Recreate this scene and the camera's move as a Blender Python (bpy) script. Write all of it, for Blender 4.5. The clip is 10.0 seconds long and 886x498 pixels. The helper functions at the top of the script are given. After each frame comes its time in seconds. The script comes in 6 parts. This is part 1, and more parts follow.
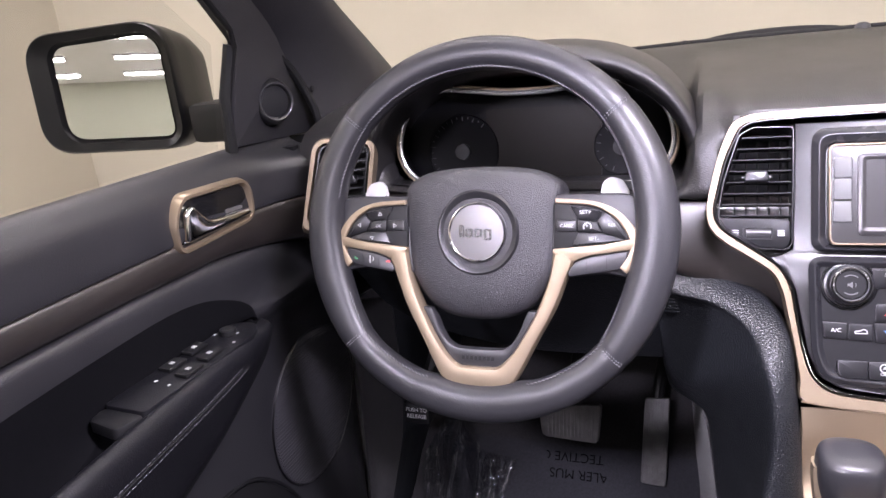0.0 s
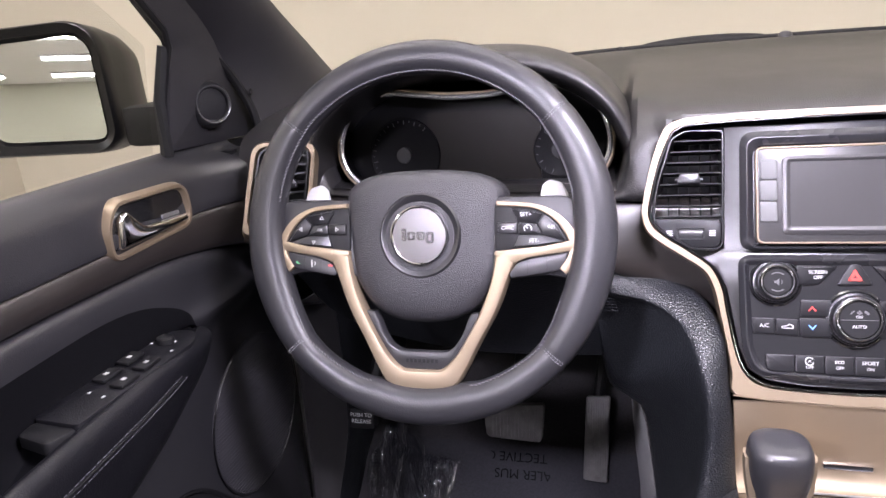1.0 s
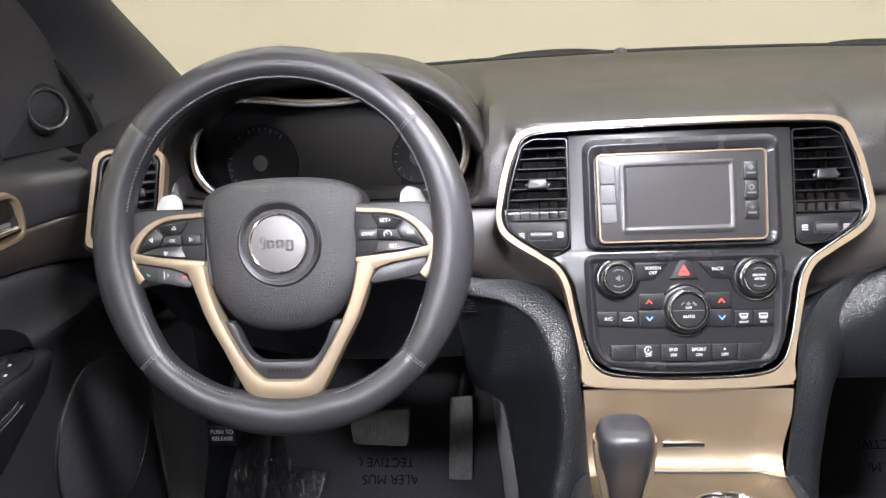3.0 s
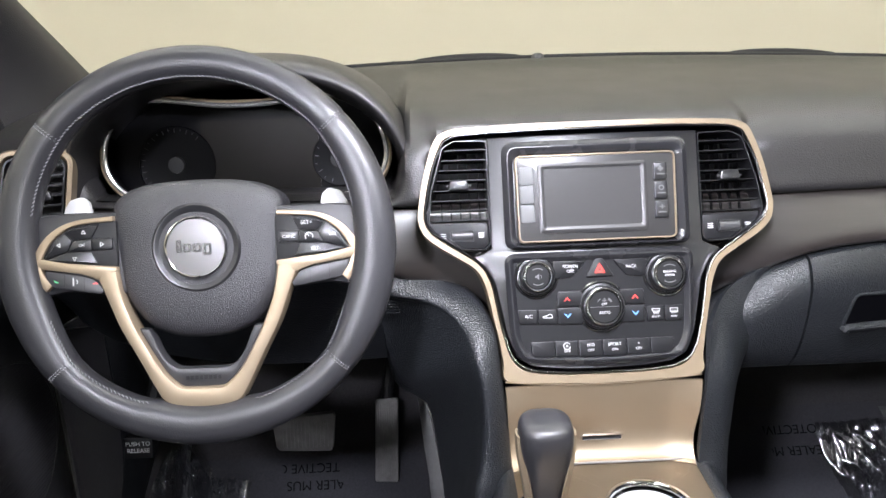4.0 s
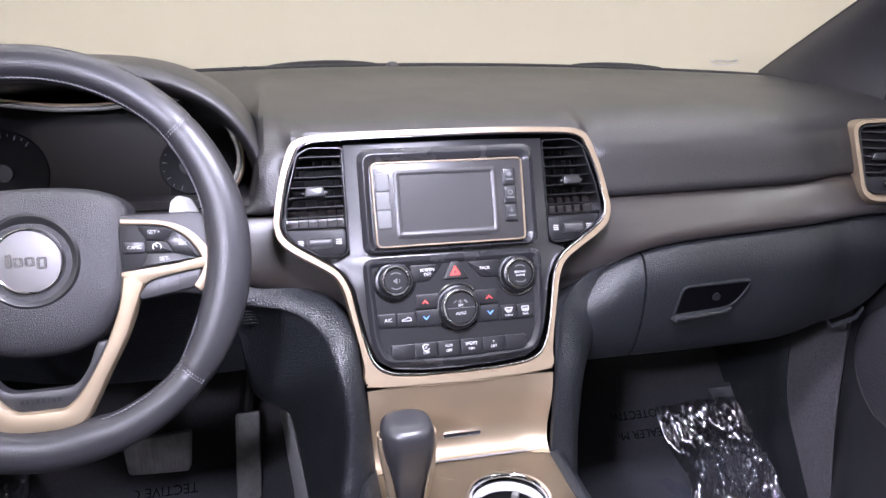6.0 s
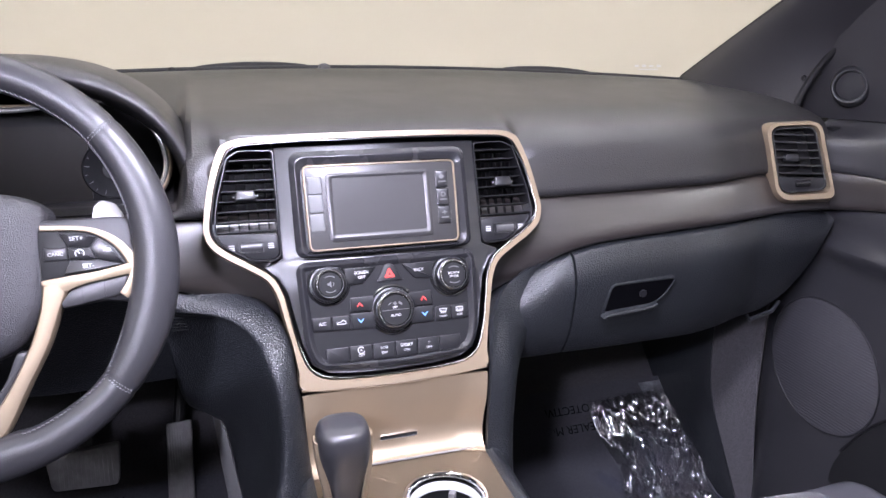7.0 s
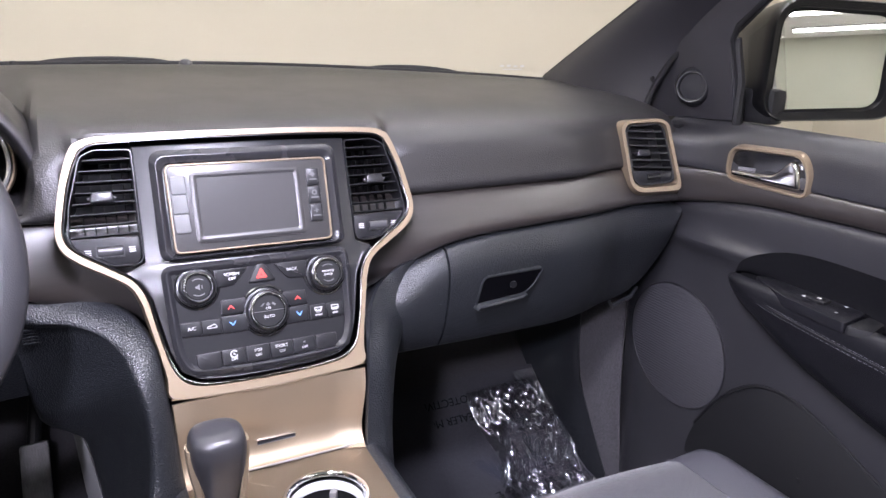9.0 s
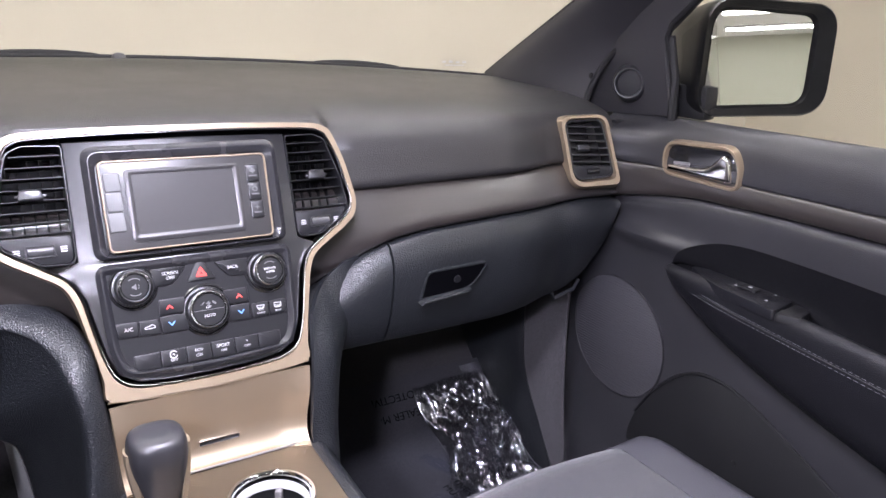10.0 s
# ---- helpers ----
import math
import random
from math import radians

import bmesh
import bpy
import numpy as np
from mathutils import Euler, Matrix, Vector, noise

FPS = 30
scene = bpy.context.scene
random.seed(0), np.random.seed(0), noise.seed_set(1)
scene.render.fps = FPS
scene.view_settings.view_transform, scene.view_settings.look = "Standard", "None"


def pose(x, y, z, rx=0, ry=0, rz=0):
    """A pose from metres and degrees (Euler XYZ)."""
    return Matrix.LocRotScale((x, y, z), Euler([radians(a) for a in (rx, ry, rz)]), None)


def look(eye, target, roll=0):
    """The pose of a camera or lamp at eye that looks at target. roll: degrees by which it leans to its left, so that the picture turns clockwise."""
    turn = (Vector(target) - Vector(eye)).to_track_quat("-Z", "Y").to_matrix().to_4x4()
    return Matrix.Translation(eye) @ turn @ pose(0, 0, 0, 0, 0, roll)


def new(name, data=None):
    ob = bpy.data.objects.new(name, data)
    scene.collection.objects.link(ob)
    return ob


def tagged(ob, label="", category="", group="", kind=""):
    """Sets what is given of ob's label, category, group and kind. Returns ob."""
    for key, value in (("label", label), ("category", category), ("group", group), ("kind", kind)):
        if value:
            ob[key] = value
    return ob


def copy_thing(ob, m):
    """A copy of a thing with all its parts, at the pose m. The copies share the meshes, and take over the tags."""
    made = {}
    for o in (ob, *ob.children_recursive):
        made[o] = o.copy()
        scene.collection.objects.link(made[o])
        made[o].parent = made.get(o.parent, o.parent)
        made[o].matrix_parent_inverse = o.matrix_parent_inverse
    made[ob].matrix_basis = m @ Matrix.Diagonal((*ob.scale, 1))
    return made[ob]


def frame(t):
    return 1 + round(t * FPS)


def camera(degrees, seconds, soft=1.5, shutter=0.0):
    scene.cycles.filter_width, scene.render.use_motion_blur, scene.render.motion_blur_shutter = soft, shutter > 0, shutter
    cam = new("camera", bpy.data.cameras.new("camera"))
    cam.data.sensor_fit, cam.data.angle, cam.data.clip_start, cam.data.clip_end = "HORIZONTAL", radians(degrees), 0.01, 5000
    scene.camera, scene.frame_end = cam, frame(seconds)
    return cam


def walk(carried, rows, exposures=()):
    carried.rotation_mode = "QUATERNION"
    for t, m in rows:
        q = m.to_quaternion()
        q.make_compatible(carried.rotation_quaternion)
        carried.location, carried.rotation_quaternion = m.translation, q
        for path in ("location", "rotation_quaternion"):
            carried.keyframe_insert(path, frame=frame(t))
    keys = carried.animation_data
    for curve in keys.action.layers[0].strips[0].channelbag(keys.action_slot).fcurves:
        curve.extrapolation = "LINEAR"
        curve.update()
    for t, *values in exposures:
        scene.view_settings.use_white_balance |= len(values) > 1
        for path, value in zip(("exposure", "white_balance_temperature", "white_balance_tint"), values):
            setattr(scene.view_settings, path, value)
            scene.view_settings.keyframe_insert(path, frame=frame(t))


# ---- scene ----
cam = camera(63.93, 10.0, soft=1.5)
PATH = [
    (0, (-0.1862, -0.6927, 0.9175), (-0.5417, 0.1933, 0.6199), -5.96),
    (0.5, (-0.1857, -0.6939, 0.9175), (-0.5052, 0.2055, 0.6192), -5.60),
    (1, (-0.1847, -0.6944, 0.9174), (-0.4649, 0.2175, 0.6174), -5.24),
    (1.5, (-0.1836, -0.6968, 0.917), (-0.4225, 0.2266, 0.6167), -4.86),
    (2, (-0.1825, -0.6992, 0.9177), (-0.3761, 0.2343, 0.6161), -4.41),
    (2.5, (-0.182, -0.7011, 0.9177), (-0.3255, 0.2412, 0.6154), -3.87),
    (4, (-0.1787, -0.7081, 0.9164), (-0.1637, 0.2449, 0.6138), -2.11),
    (4.5, (-0.1777, -0.7109, 0.9166), (-0.1117, 0.2401, 0.6145), -1.56),
    (5, (-0.1765, -0.713, 0.9176), (-0.0616, 0.2338, 0.6169), -1.02),
    (5.5, (-0.1752, -0.7153, 0.9171), (-0.0139, 0.2254, 0.6185), -0.57),
    (7, (-0.172, -0.7237, 0.9193), (0.1196, 0.1864, 0.625), 0.56),
    (7.5, (-0.1715, -0.7253, 0.9196), (0.1631, 0.1703, 0.6266), 0.92),
    (8, (-0.1713, -0.7277, 0.9201), (0.2042, 0.1515, 0.6269), 1.26),
    (8.5, (-0.1705, -0.7292, 0.9185), (0.2436, 0.1331, 0.6271), 1.48),
    (9, (-0.1705, -0.7317, 0.9179), (0.2796, 0.1122, 0.6261), 1.77),
    (9.5, (-0.1691, -0.7341, 0.9189), (0.3144, 0.0904, 0.625), 2.04),
    (10, (-0.1687, -0.7357, 0.9177), (0.346, 0.0695, 0.6232), 2.31),
]
TONE = [(0.0, 0.0, 6800, 18), (1.0, 0.0, 6850, 16), (2.5, 0.0, 7200, 5), (4.0, 0.0, 6900, 2), (5.0, 0.0, 6550, 11), (7.5, 0.0, 6400, 14), (10.0, 0.0, 6600, 13)]
walk(cam, [(t, look(eye, target, roll)) for t, eye, target, roll in PATH], TONE)

# ---------------- light ----------------
world = bpy.data.worlds.new("world")
world.use_nodes = True
world.node_tree.nodes["Background"].inputs[0].default_value = (0.9, 0.88, 0.85, 1)
world.node_tree.nodes["Background"].inputs[1].default_value = 0.01
scene.world = world

# cabin lights out of view: overhead one assumed, wide rear beam added as fill


def cabin_light(name, place, target, w, d, watts, spread=180):
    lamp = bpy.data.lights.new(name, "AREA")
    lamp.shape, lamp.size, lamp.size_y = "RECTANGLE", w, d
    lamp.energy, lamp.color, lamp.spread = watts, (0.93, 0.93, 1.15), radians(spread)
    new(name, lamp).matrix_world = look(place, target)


OVERHEAD = (-0.04, -0.40, 1.168)
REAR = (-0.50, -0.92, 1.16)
cabin_light("overhead_cabin_light", OVERHEAD, (-0.05, -0.20, 0.0), 0.22, 0.08, 17.3)
cabin_light("rear_fill_light", REAR, (0.52, 0.05, 0.46), 0.09, 0.09, 11.0, 112)

# ---------------- materials ----------------
MATS = {}


def material(name, color, rough=0.5, metal=0.0, vary=0.0, vary_scale=8.0, bump=0.0, bump_scale=600.0, kind="noise",
             spec=0.5, coat=0.0, stretch=(1, 1, 1), sheen=0.0, rough_vary=0.0):
    m = bpy.data.materials.new(name)
    m.use_nodes = True
    nt = m.node_tree
    b = nt.nodes["Principled BSDF"]
    b.inputs["Base Color"].default_value = (*color, 1)
    b.inputs["Roughness"].default_value = rough
    b.inputs["Metallic"].default_value = metal
    b.inputs["Specular IOR Level"].default_value = spec
    b.inputs["Coat Weight"].default_value = coat
    b.inputs["Coat Roughness"].default_value = 0.08
    b.inputs["Sheen Weight"].default_value = sheen
    tc = nt.nodes.new("ShaderNodeTexCoord")
    mp = nt.nodes.new("ShaderNodeMapping")
    mp.inputs["Scale"].default_value = stretch
    nt.links.new(tc.outputs["Object"], mp.inputs["Vector"])
    if vary > 0:
        n1 = nt.nodes.new("ShaderNodeTexNoise")
        n1.inputs["Scale"].default_value = vary_scale
        n1.inputs["Detail"].default_value = 6
        nt.links.new(mp.outputs[0], n1.inputs["Vector"])
        r = nt.nodes.new("ShaderNodeValToRGB")
        r.color_ramp.elements[0].position, r.color_ramp.elements[1].position = 0.3, 0.7
        r.color_ramp.elements[0].color = (*[c * (1 - vary) for c in color], 1)
        r.color_ramp.elements[1].color = (*[min(1, c * (1 + vary)) for c in color], 1)
        nt.links.new(n1.outputs["Fac"], r.inputs[0])
        nt.links.new(r.outputs[0], b.inputs["Base Color"])
    if rough_vary > 0:
        n3 = nt.nodes.new("ShaderNodeTexNoise")
        n3.inputs["Scale"].default_value = 14.0
        n3.inputs["Detail"].default_value = 8
        nt.links.new(tc.outputs["Object"], n3.inputs["Vector"])
        mr = nt.nodes.new("ShaderNodeMapRange")
        mr.inputs["From Min"].default_value, mr.inputs["From Max"].default_value = 0.3, 0.7
        mr.inputs["To Min"].default_value, mr.inputs["To Max"].default_value = rough - rough_vary, rough + rough_vary
        nt.links.new(n3.outputs["Fac"], mr.inputs["Value"])
        nt.links.new(mr.outputs[0], b.inputs["Roughness"])
    if bump > 0:
        if kind == "noise":
            n2 = nt.nodes.new("ShaderNodeTexNoise")
            n2.inputs["Detail"].default_value = 4
            out = "Fac"
        else:
            n2 = nt.nodes.new("ShaderNodeTexVoronoi")
            n2.feature = "SMOOTH_F1"
            out = "Distance"
        n2.inputs["Scale"].default_value = bump_scale
        nt.links.new(mp.outputs[0], n2.inputs["Vector"])
        bp = nt.nodes.new("ShaderNodeBump")
        bp.inputs["Strength"].default_value = bump
        bp.inputs["Distance"].default_value = 0.001
        nt.links.new(n2.outputs[out], bp.inputs["Height"])
        nt.links.new(bp.outputs[0], b.inputs["Normal"])
    MATS[name] = m
    return m


LEATHER = material("leather_black", (0.022, 0.0217, 0.0245), 0.37, bump=0.13, bump_scale=900, kind="voronoi", vary=0.15, rough_vary=0.05)
GRAIN = material("grained_vinyl", (0.026, 0.0255, 0.029), 0.40, bump=0.7, bump_scale=1100, kind="voronoi", vary=0.12)
PAD = material("soft_dash_skin", (0.021, 0.0200, 0.0208), 0.38, bump=0.4, bump_scale=700, kind="voronoi", vary=0.06, vary_scale=3, rough_vary=0.02)
LOWER = material("lower_dash_plastic", (0.0110, 0.0122, 0.0144), 0.36, bump=0.9, bump_scale=620, kind="voronoi", vary=0.12, rough_vary=0.05)
DOORSKIN = material("door_skin", (0.0225, 0.0222, 0.0250), 0.33, bump=0.25, bump_scale=950, kind="voronoi", vary=0.12, rough_vary=0.05)
PLASTIC = material("satin_black_plastic", (0.010, 0.010, 0.0115), 0.3, vary=0.1, bump=0.08, bump_scale=900)
MATTE = material("matte_black_plastic", (0.008, 0.008, 0.009), 0.55, spec=0.3, vary=0.1, bump=0.2, bump_scale=700)
GLOSS = material("gloss_black", (0.010, 0.010, 0.011), 0.12, coat=0.4)
GOLD = material("champagne_metal_paint", (0.285, 0.223, 0.156), 0.40, metal=0.62, spec=0.45, bump=0.05, bump_scale=1500, vary=0.05)
EMBLEM = material("emblem_metal", (0.135, 0.131, 0.135), 0.36, metal=0.9)
EMBLEM_DARK = material("emblem_shape_metal", (0.10, 0.097, 0.10), 0.22, metal=0.9)
RADIO = material("gunmetal_plastic", (0.038, 0.037, 0.038), 0.36, metal=0.3, vary=0.06)
CLUSTER = material("cluster_face", (0.0016, 0.0016, 0.0022), 0.4, spec=0.06, vary=0.1)
SHROUD = material("column_plastic", (0.006, 0.006, 0.007), 0.8, spec=0.1)
DIALPRINT = material("dial_print", (0.07, 0.07, 0.075), 0.6, spec=0.1)
CHROME = material("chrome", (0.82, 0.82, 0.84), 0.09, metal=1.0)
BEAD = material("smoked_chrome", (0.40, 0.39, 0.40), 0.12, metal=1.0)
BRIGHT = material("bright_trim", (0.80, 0.80, 0.81), 0.27, metal=0.95)
# grey that holds the left radio keys' glare; dim prints use it too
GLARE_PRINT_GREY = material("glare_and_print_grey", (0.105, 0.105, 0.108), 0.5, spec=0.3, vary=0.03)
INSERTGREY = material("spoke_insert_grey", (0.024, 0.0235, 0.026), 0.4, vary=0.1)
SLAT = material("vent_slat", (0.0045, 0.0045, 0.0055), 0.42, spec=0.22)
VANE = material("vent_vane", (0.003, 0.003, 0.0035), 0.6, spec=0.12)
SURROUND = material("satin_charcoal", (0.020, 0.020, 0.023), 0.27, metal=0.2, vary=0.06, rough_vary=0.03)
GREYP = material("dark_grey_plastic", (0.045, 0.045, 0.048), 0.3)
KEY = material("key_plastic", (0.0085, 0.0085, 0.010), 0.42, spec=0.25, vary=0.1, bump=0.1, bump_scale=900)
SATIN = material("satin_silver", (0.55, 0.55, 0.57), 0.3, metal=0.9)
WOOD = material("dark_wood_trim", (0.020, 0.0163, 0.0152), 0.38, spec=0.6, coat=1.0, vary=0.18, vary_scale=24, stretch=(0.4, 0.4, 10), bump=0.15, bump_scale=160, rough_vary=0.06)
WOOD.node_tree.nodes["Principled BSDF"].inputs["Coat Roughness"].default_value = 0.32
CARPET = material("carpet_charcoal", (0.020, 0.0185, 0.021), 0.95, vary=0.35, vary_scale=300, bump=1.0, bump_scale=900, sheen=0.2)
SEATCLOTH = material("seat_cloth", (0.036, 0.035, 0.042), 0.85, vary=0.15, vary_scale=200, bump=0.6, bump_scale=1200, sheen=0.3)
SEATVINYL = material("seat_vinyl", (0.066, 0.065, 0.076), 0.5, vary=0.1, bump=0.4, bump_scale=700, kind="voronoi")
RUBBER = material("pedal_rubber", (0.115, 0.112, 0.110), 0.5, vary=0.2, vary_scale=80, bump=0.3, bump_scale=500)
WHITE = material("white_print", (0.5, 0.5, 0.5), 0.5)
LIGHTGREY = material("pearl_grey_plastic", (0.42, 0.42, 0.42), 0.35, vary=0.03)
RED = material("red_print", (0.75, 0.06, 0.05), 0.45)
BLUE = material("blue_print", (0.15, 0.35, 0.75), 0.45)
GREEN = material("green_print", (0.08, 0.35, 0.15), 0.45)
SCREEN = material("display_glass", (0.040, 0.039, 0.040), 0.26, spec=0.35, vary=0.04, vary_scale=6, rough_vary=0.01)
MIRROR = material("mirror_silver", (0.74, 0.76, 0.74), 0.015, metal=1.0)
BODY = material("black_car_paint", (0.006, 0.006, 0.007), 0.25, coat=1.0)
WALLP = material("cream_wall_paint", (0.50, 0.465, 0.385), 0.8, vary=0.02, vary_scale=1.5, bump=0.15, bump_scale=60)
# weaker light at the far end is put into this darker paint
BACK_DIMMED = material("dimmed_grey_green_paint", (0.36, 0.36, 0.30), 0.8, vary=0.05, vary_scale=1.0, bump=0.15, bump_scale=60)
CEILP = material("ceiling_paint", (0.78, 0.77, 0.75), 0.85, vary=0.03, vary_scale=2)
CONCRETE = material("sealed_concrete", (0.42, 0.40, 0.37), 0.35, vary=0.15, vary_scale=1.2, bump=0.1, bump_scale=30)
THREAD = material("grey_thread", (0.17, 0.17, 0.18), 0.7)
THREAD2 = material("dim_grey_thread", (0.12, 0.12, 0.13), 0.7)


def glow(name, color, strength):
    m = bpy.data.materials.new(name)
    m.use_nodes = True
    b = m.node_tree.nodes["Principled BSDF"]
    b.inputs["Base Color"].default_value = (*color, 1)
    b.inputs["Emission Color"].default_value = (*color, 1)
    b.inputs["Emission Strength"].default_value = strength
    return m


def clear(name, color, rough, density, metal=0.0):
    """Thin clear sheet: mostly see-through, with a glossy face."""
    m = bpy.data.materials.new(name)
    m.use_nodes = True
    nt = m.node_tree
    b = nt.nodes["Principled BSDF"]
    b.inputs["Base Color"].default_value = (*color, 1)
    b.inputs["Roughness"].default_value = rough
    b.inputs["Metallic"].default_value = metal
    tr = nt.nodes.new("ShaderNodeBsdfTransparent")
    mix = nt.nodes.new("ShaderNodeMixShader")
    mix.inputs[0].default_value = density
    nt.links.new(tr.outputs[0], mix.inputs[1])
    nt.links.new(b.outputs[0], mix.inputs[2])
    nt.links.new(mix.outputs[0], nt.nodes["Material Output"].inputs["Surface"])
    return m


TUBE = glow("lamp_diffuser", (0.97, 0.97, 1.0), 34.0)
FILM = clear("clear_film", (0.08, 0.09, 0.14), 0.22, 0.18)
GLASS = clear("window_glass", (0.01, 0.01, 0.01), 0.02, 0.06)


# ---------------- mesh helpers ----------------
def V(*a):
    return Vector(a)


def thing(name, base, label, category, group="", kind=""):
    ob = new(name)
    ob.empty_display_size = 0.05
    ob.location = base
    return tagged(ob, label, category, group, kind)


def base_of(ob):
    while ob.parent:
        ob = ob.parent
    return Vector(ob.location)


PIECES = ("print", "groove", "moulded_marks", "raised_marks", "scale_marks")


def islands(bm):
    """The connected pieces of a bmesh, each as a list of faces."""
    left, out = set(bm.faces), []
    while left:
        todo, piece = [left.pop()], []
        while todo:
            f = todo.pop()
            piece.append(f)
            for e in f.edges:
                for q in e.link_faces:
                    if q in left:
                        left.remove(q)
                        todo.append(q)
        out.append(piece)
    return out


def part(name, bm, mat, parent=None, label="", smooth=True, kind="", angle=35, whole=False):
    """Links a bmesh, built in world coordinates, as one mesh object under parent; loose marks and prints become one object each."""
    if name in PIECES and not whole:
        pieces = sorted(islands(bm), key=lambda fs: min(f.index for f in fs))
        if len(pieces) > 1:
            for fs in pieces:
                one = bmesh.new()
                seen = {v: one.verts.new(v.co) for v in dict.fromkeys(v for f in fs for v in f.verts)}
                for f in fs:
                    one.faces.new([seen[v] for v in f.verts])
                ob = part(name, one, mat, parent, label, smooth, kind, angle, True)
            bm.free()
            return ob
    bmesh.ops.recalc_face_normals(bm, faces=bm.faces)
    if parent is not None:
        o = base_of(parent)
        for v in bm.verts:
            v.co -= o
    if smooth:
        for f in bm.faces:
            f.smooth = True
        a = radians(angle)
        for e in bm.edges:
            e.smooth = not (len(e.link_faces) == 2 and e.calc_face_angle(0) > a)
    me = bpy.data.meshes.new(name)
    bm.to_mesh(me)
    bm.free()
    me.materials.append(mat)
    ob = new(name, me)
    ob.parent = parent
    if label:
        ob["label"] = label
    if kind:
        ob["kind"] = kind
    return ob


def frame_at(origin, tilt):
    """Local x right, y up along a face that leans forward by tilt degrees, z out of the face towards the cabin."""
    a = radians(tilt)
    return Matrix(((1, 0, 0, origin[0]), (0, math.sin(a), -math.cos(a), origin[1]), (0, math.cos(a), math.sin(a), origin[2]), (0, 0, 0, 1)))


def spline(pts, n=6, closed=False):
    """Catmull-Rom through pts (any dimension)."""
    P = [np.array(p, float) for p in pts]
    m = len(P)
    out = []
    for i in range(m if closed else m - 1):
        if closed:
            a, b, c, d = P[i - 1], P[i], P[(i + 1) % m], P[(i + 2) % m]
        else:
            b, c = P[i], P[i + 1]
            a = P[i - 1] if i else 2 * b - c
            d = P[i + 2] if i + 2 < m else 2 * c - b
        for k in range(n):
            t = k / n
            out.append(0.5 * (2 * b + (c - a) * t + (2 * a - 5 * b + 4 * c - d) * t * t + (3 * b - a - 3 * c + d) * t ** 3))
    if not closed:
        out.append(P[-1])
    return out


def rounded(pts, r, n=5):
    """Polygon with its corners rounded; r one radius or one for each corner."""
    P = [np.array(p, float) for p in pts]
    m = len(P)
    R = r if isinstance(r, (list, tuple)) else [r] * m
    out = []
    for i in range(m):
        p, a, b = P[i], P[i - 1], P[(i + 1) % m]
        da, db = a - p, b - p
        la, lb = np.linalg.norm(da), np.linalg.norm(db)
        k = min(R[i], 0.48 * la, 0.48 * lb)
        if k < 1e-5:
            out.append(p)
            continue
        s, e = p + da / la * k, p + db / lb * k
        for j in range(n + 1):
            t = j / n
            out.append((1 - t) ** 2 * s + 2 * t * (1 - t) * p + t * t * e)
    return out


def offset2d(pts, d):
    """Closed outline moved outwards by d (inwards: minus)."""
    P = np.array([p[:2] for p in pts], float)
    area = 0.5 * np.sum(P[:, 0] * np.roll(P[:, 1], -1) - np.roll(P[:, 0], -1) * P[:, 1])
    t = np.roll(P, -1, 0) - np.roll(P, 1, 0)
    t /= np.linalg.norm(t, axis=1, keepdims=True) + 1e-9
    nrm = np.stack([t[:, 1], -t[:, 0]], 1) * (1 if area > 0 else -1)
    return [p for p in P + d * nrm]


def slab(outline, z0, z1, M, bm=None, edge=0.0, steps=2, drape=None):
    """A plate from a closed 2d outline between local heights z0 and z1, its front edge rounded by edge. drape(x, y) adds to z."""
    bm = bm or bmesh.new()
    rings = [(0.0, z0)]
    if edge > 0:
        for k in range(steps + 1):
            a = math.pi / 2 * k / steps
            rings.append((-edge * (1 - math.cos(a)), z1 - edge + edge * math.sin(a)))
    else:
        rings.append((0.0, z1))
    loops = []
    for off, z in rings:
        o = offset2d(outline, off) if off else [p[:2] for p in outline]
        loops.append([bm.verts.new(M @ V(p[0], p[1], z + (drape(p[0], p[1]) if drape else 0))) for p in o])
    n = len(outline)
    for a, b in zip(loops, loops[1:]):
        for i in range(n):
            bm.faces.new((a[i], a[(i + 1) % n], b[(i + 1) % n], b[i]))
    bm.faces.new(loops[-1])
    bm.faces.new(loops[0][::-1])
    return bm


def band(outer, inner, z0, z1, M, bm=None, edge=0.0, drape=None):
    """A flat ring between two closed outlines with the same number of points."""
    bm = bm or bmesh.new()
    d = drape or (lambda x, y: 0)
    n = len(outer)

    def ring(o, z):
        return [bm.verts.new(M @ V(p[0], p[1], z + d(p[0], p[1]))) for p in o]
    e = edge
    mid_o = [np.array(a[:2]) * (1 - e) + np.array(b[:2]) * e for a, b in zip(outer, inner)]
    mid_i = [np.array(b[:2]) * (1 - e) + np.array(a[:2]) * e for a, b in zip(outer, inner)]
    loops = [ring(outer, z0), ring(outer, z1 - (z1 - z0) * (0.45 if e else 0)), ring(mid_o, z1), ring(mid_i, z1),
             ring(inner, z1 - (z1 - z0) * (0.45 if e else 0)), ring(inner, z0)] if e else [ring(outer, z0), ring(outer, z1), ring(inner, z1), ring(inner, z0)]
    for a, b in zip(loops, loops[1:] + loops[:1]):
        for i in range(n):
            bm.faces.new((a[i], a[(i + 1) % n], b[(i + 1) % n], b[i]))
    return bm


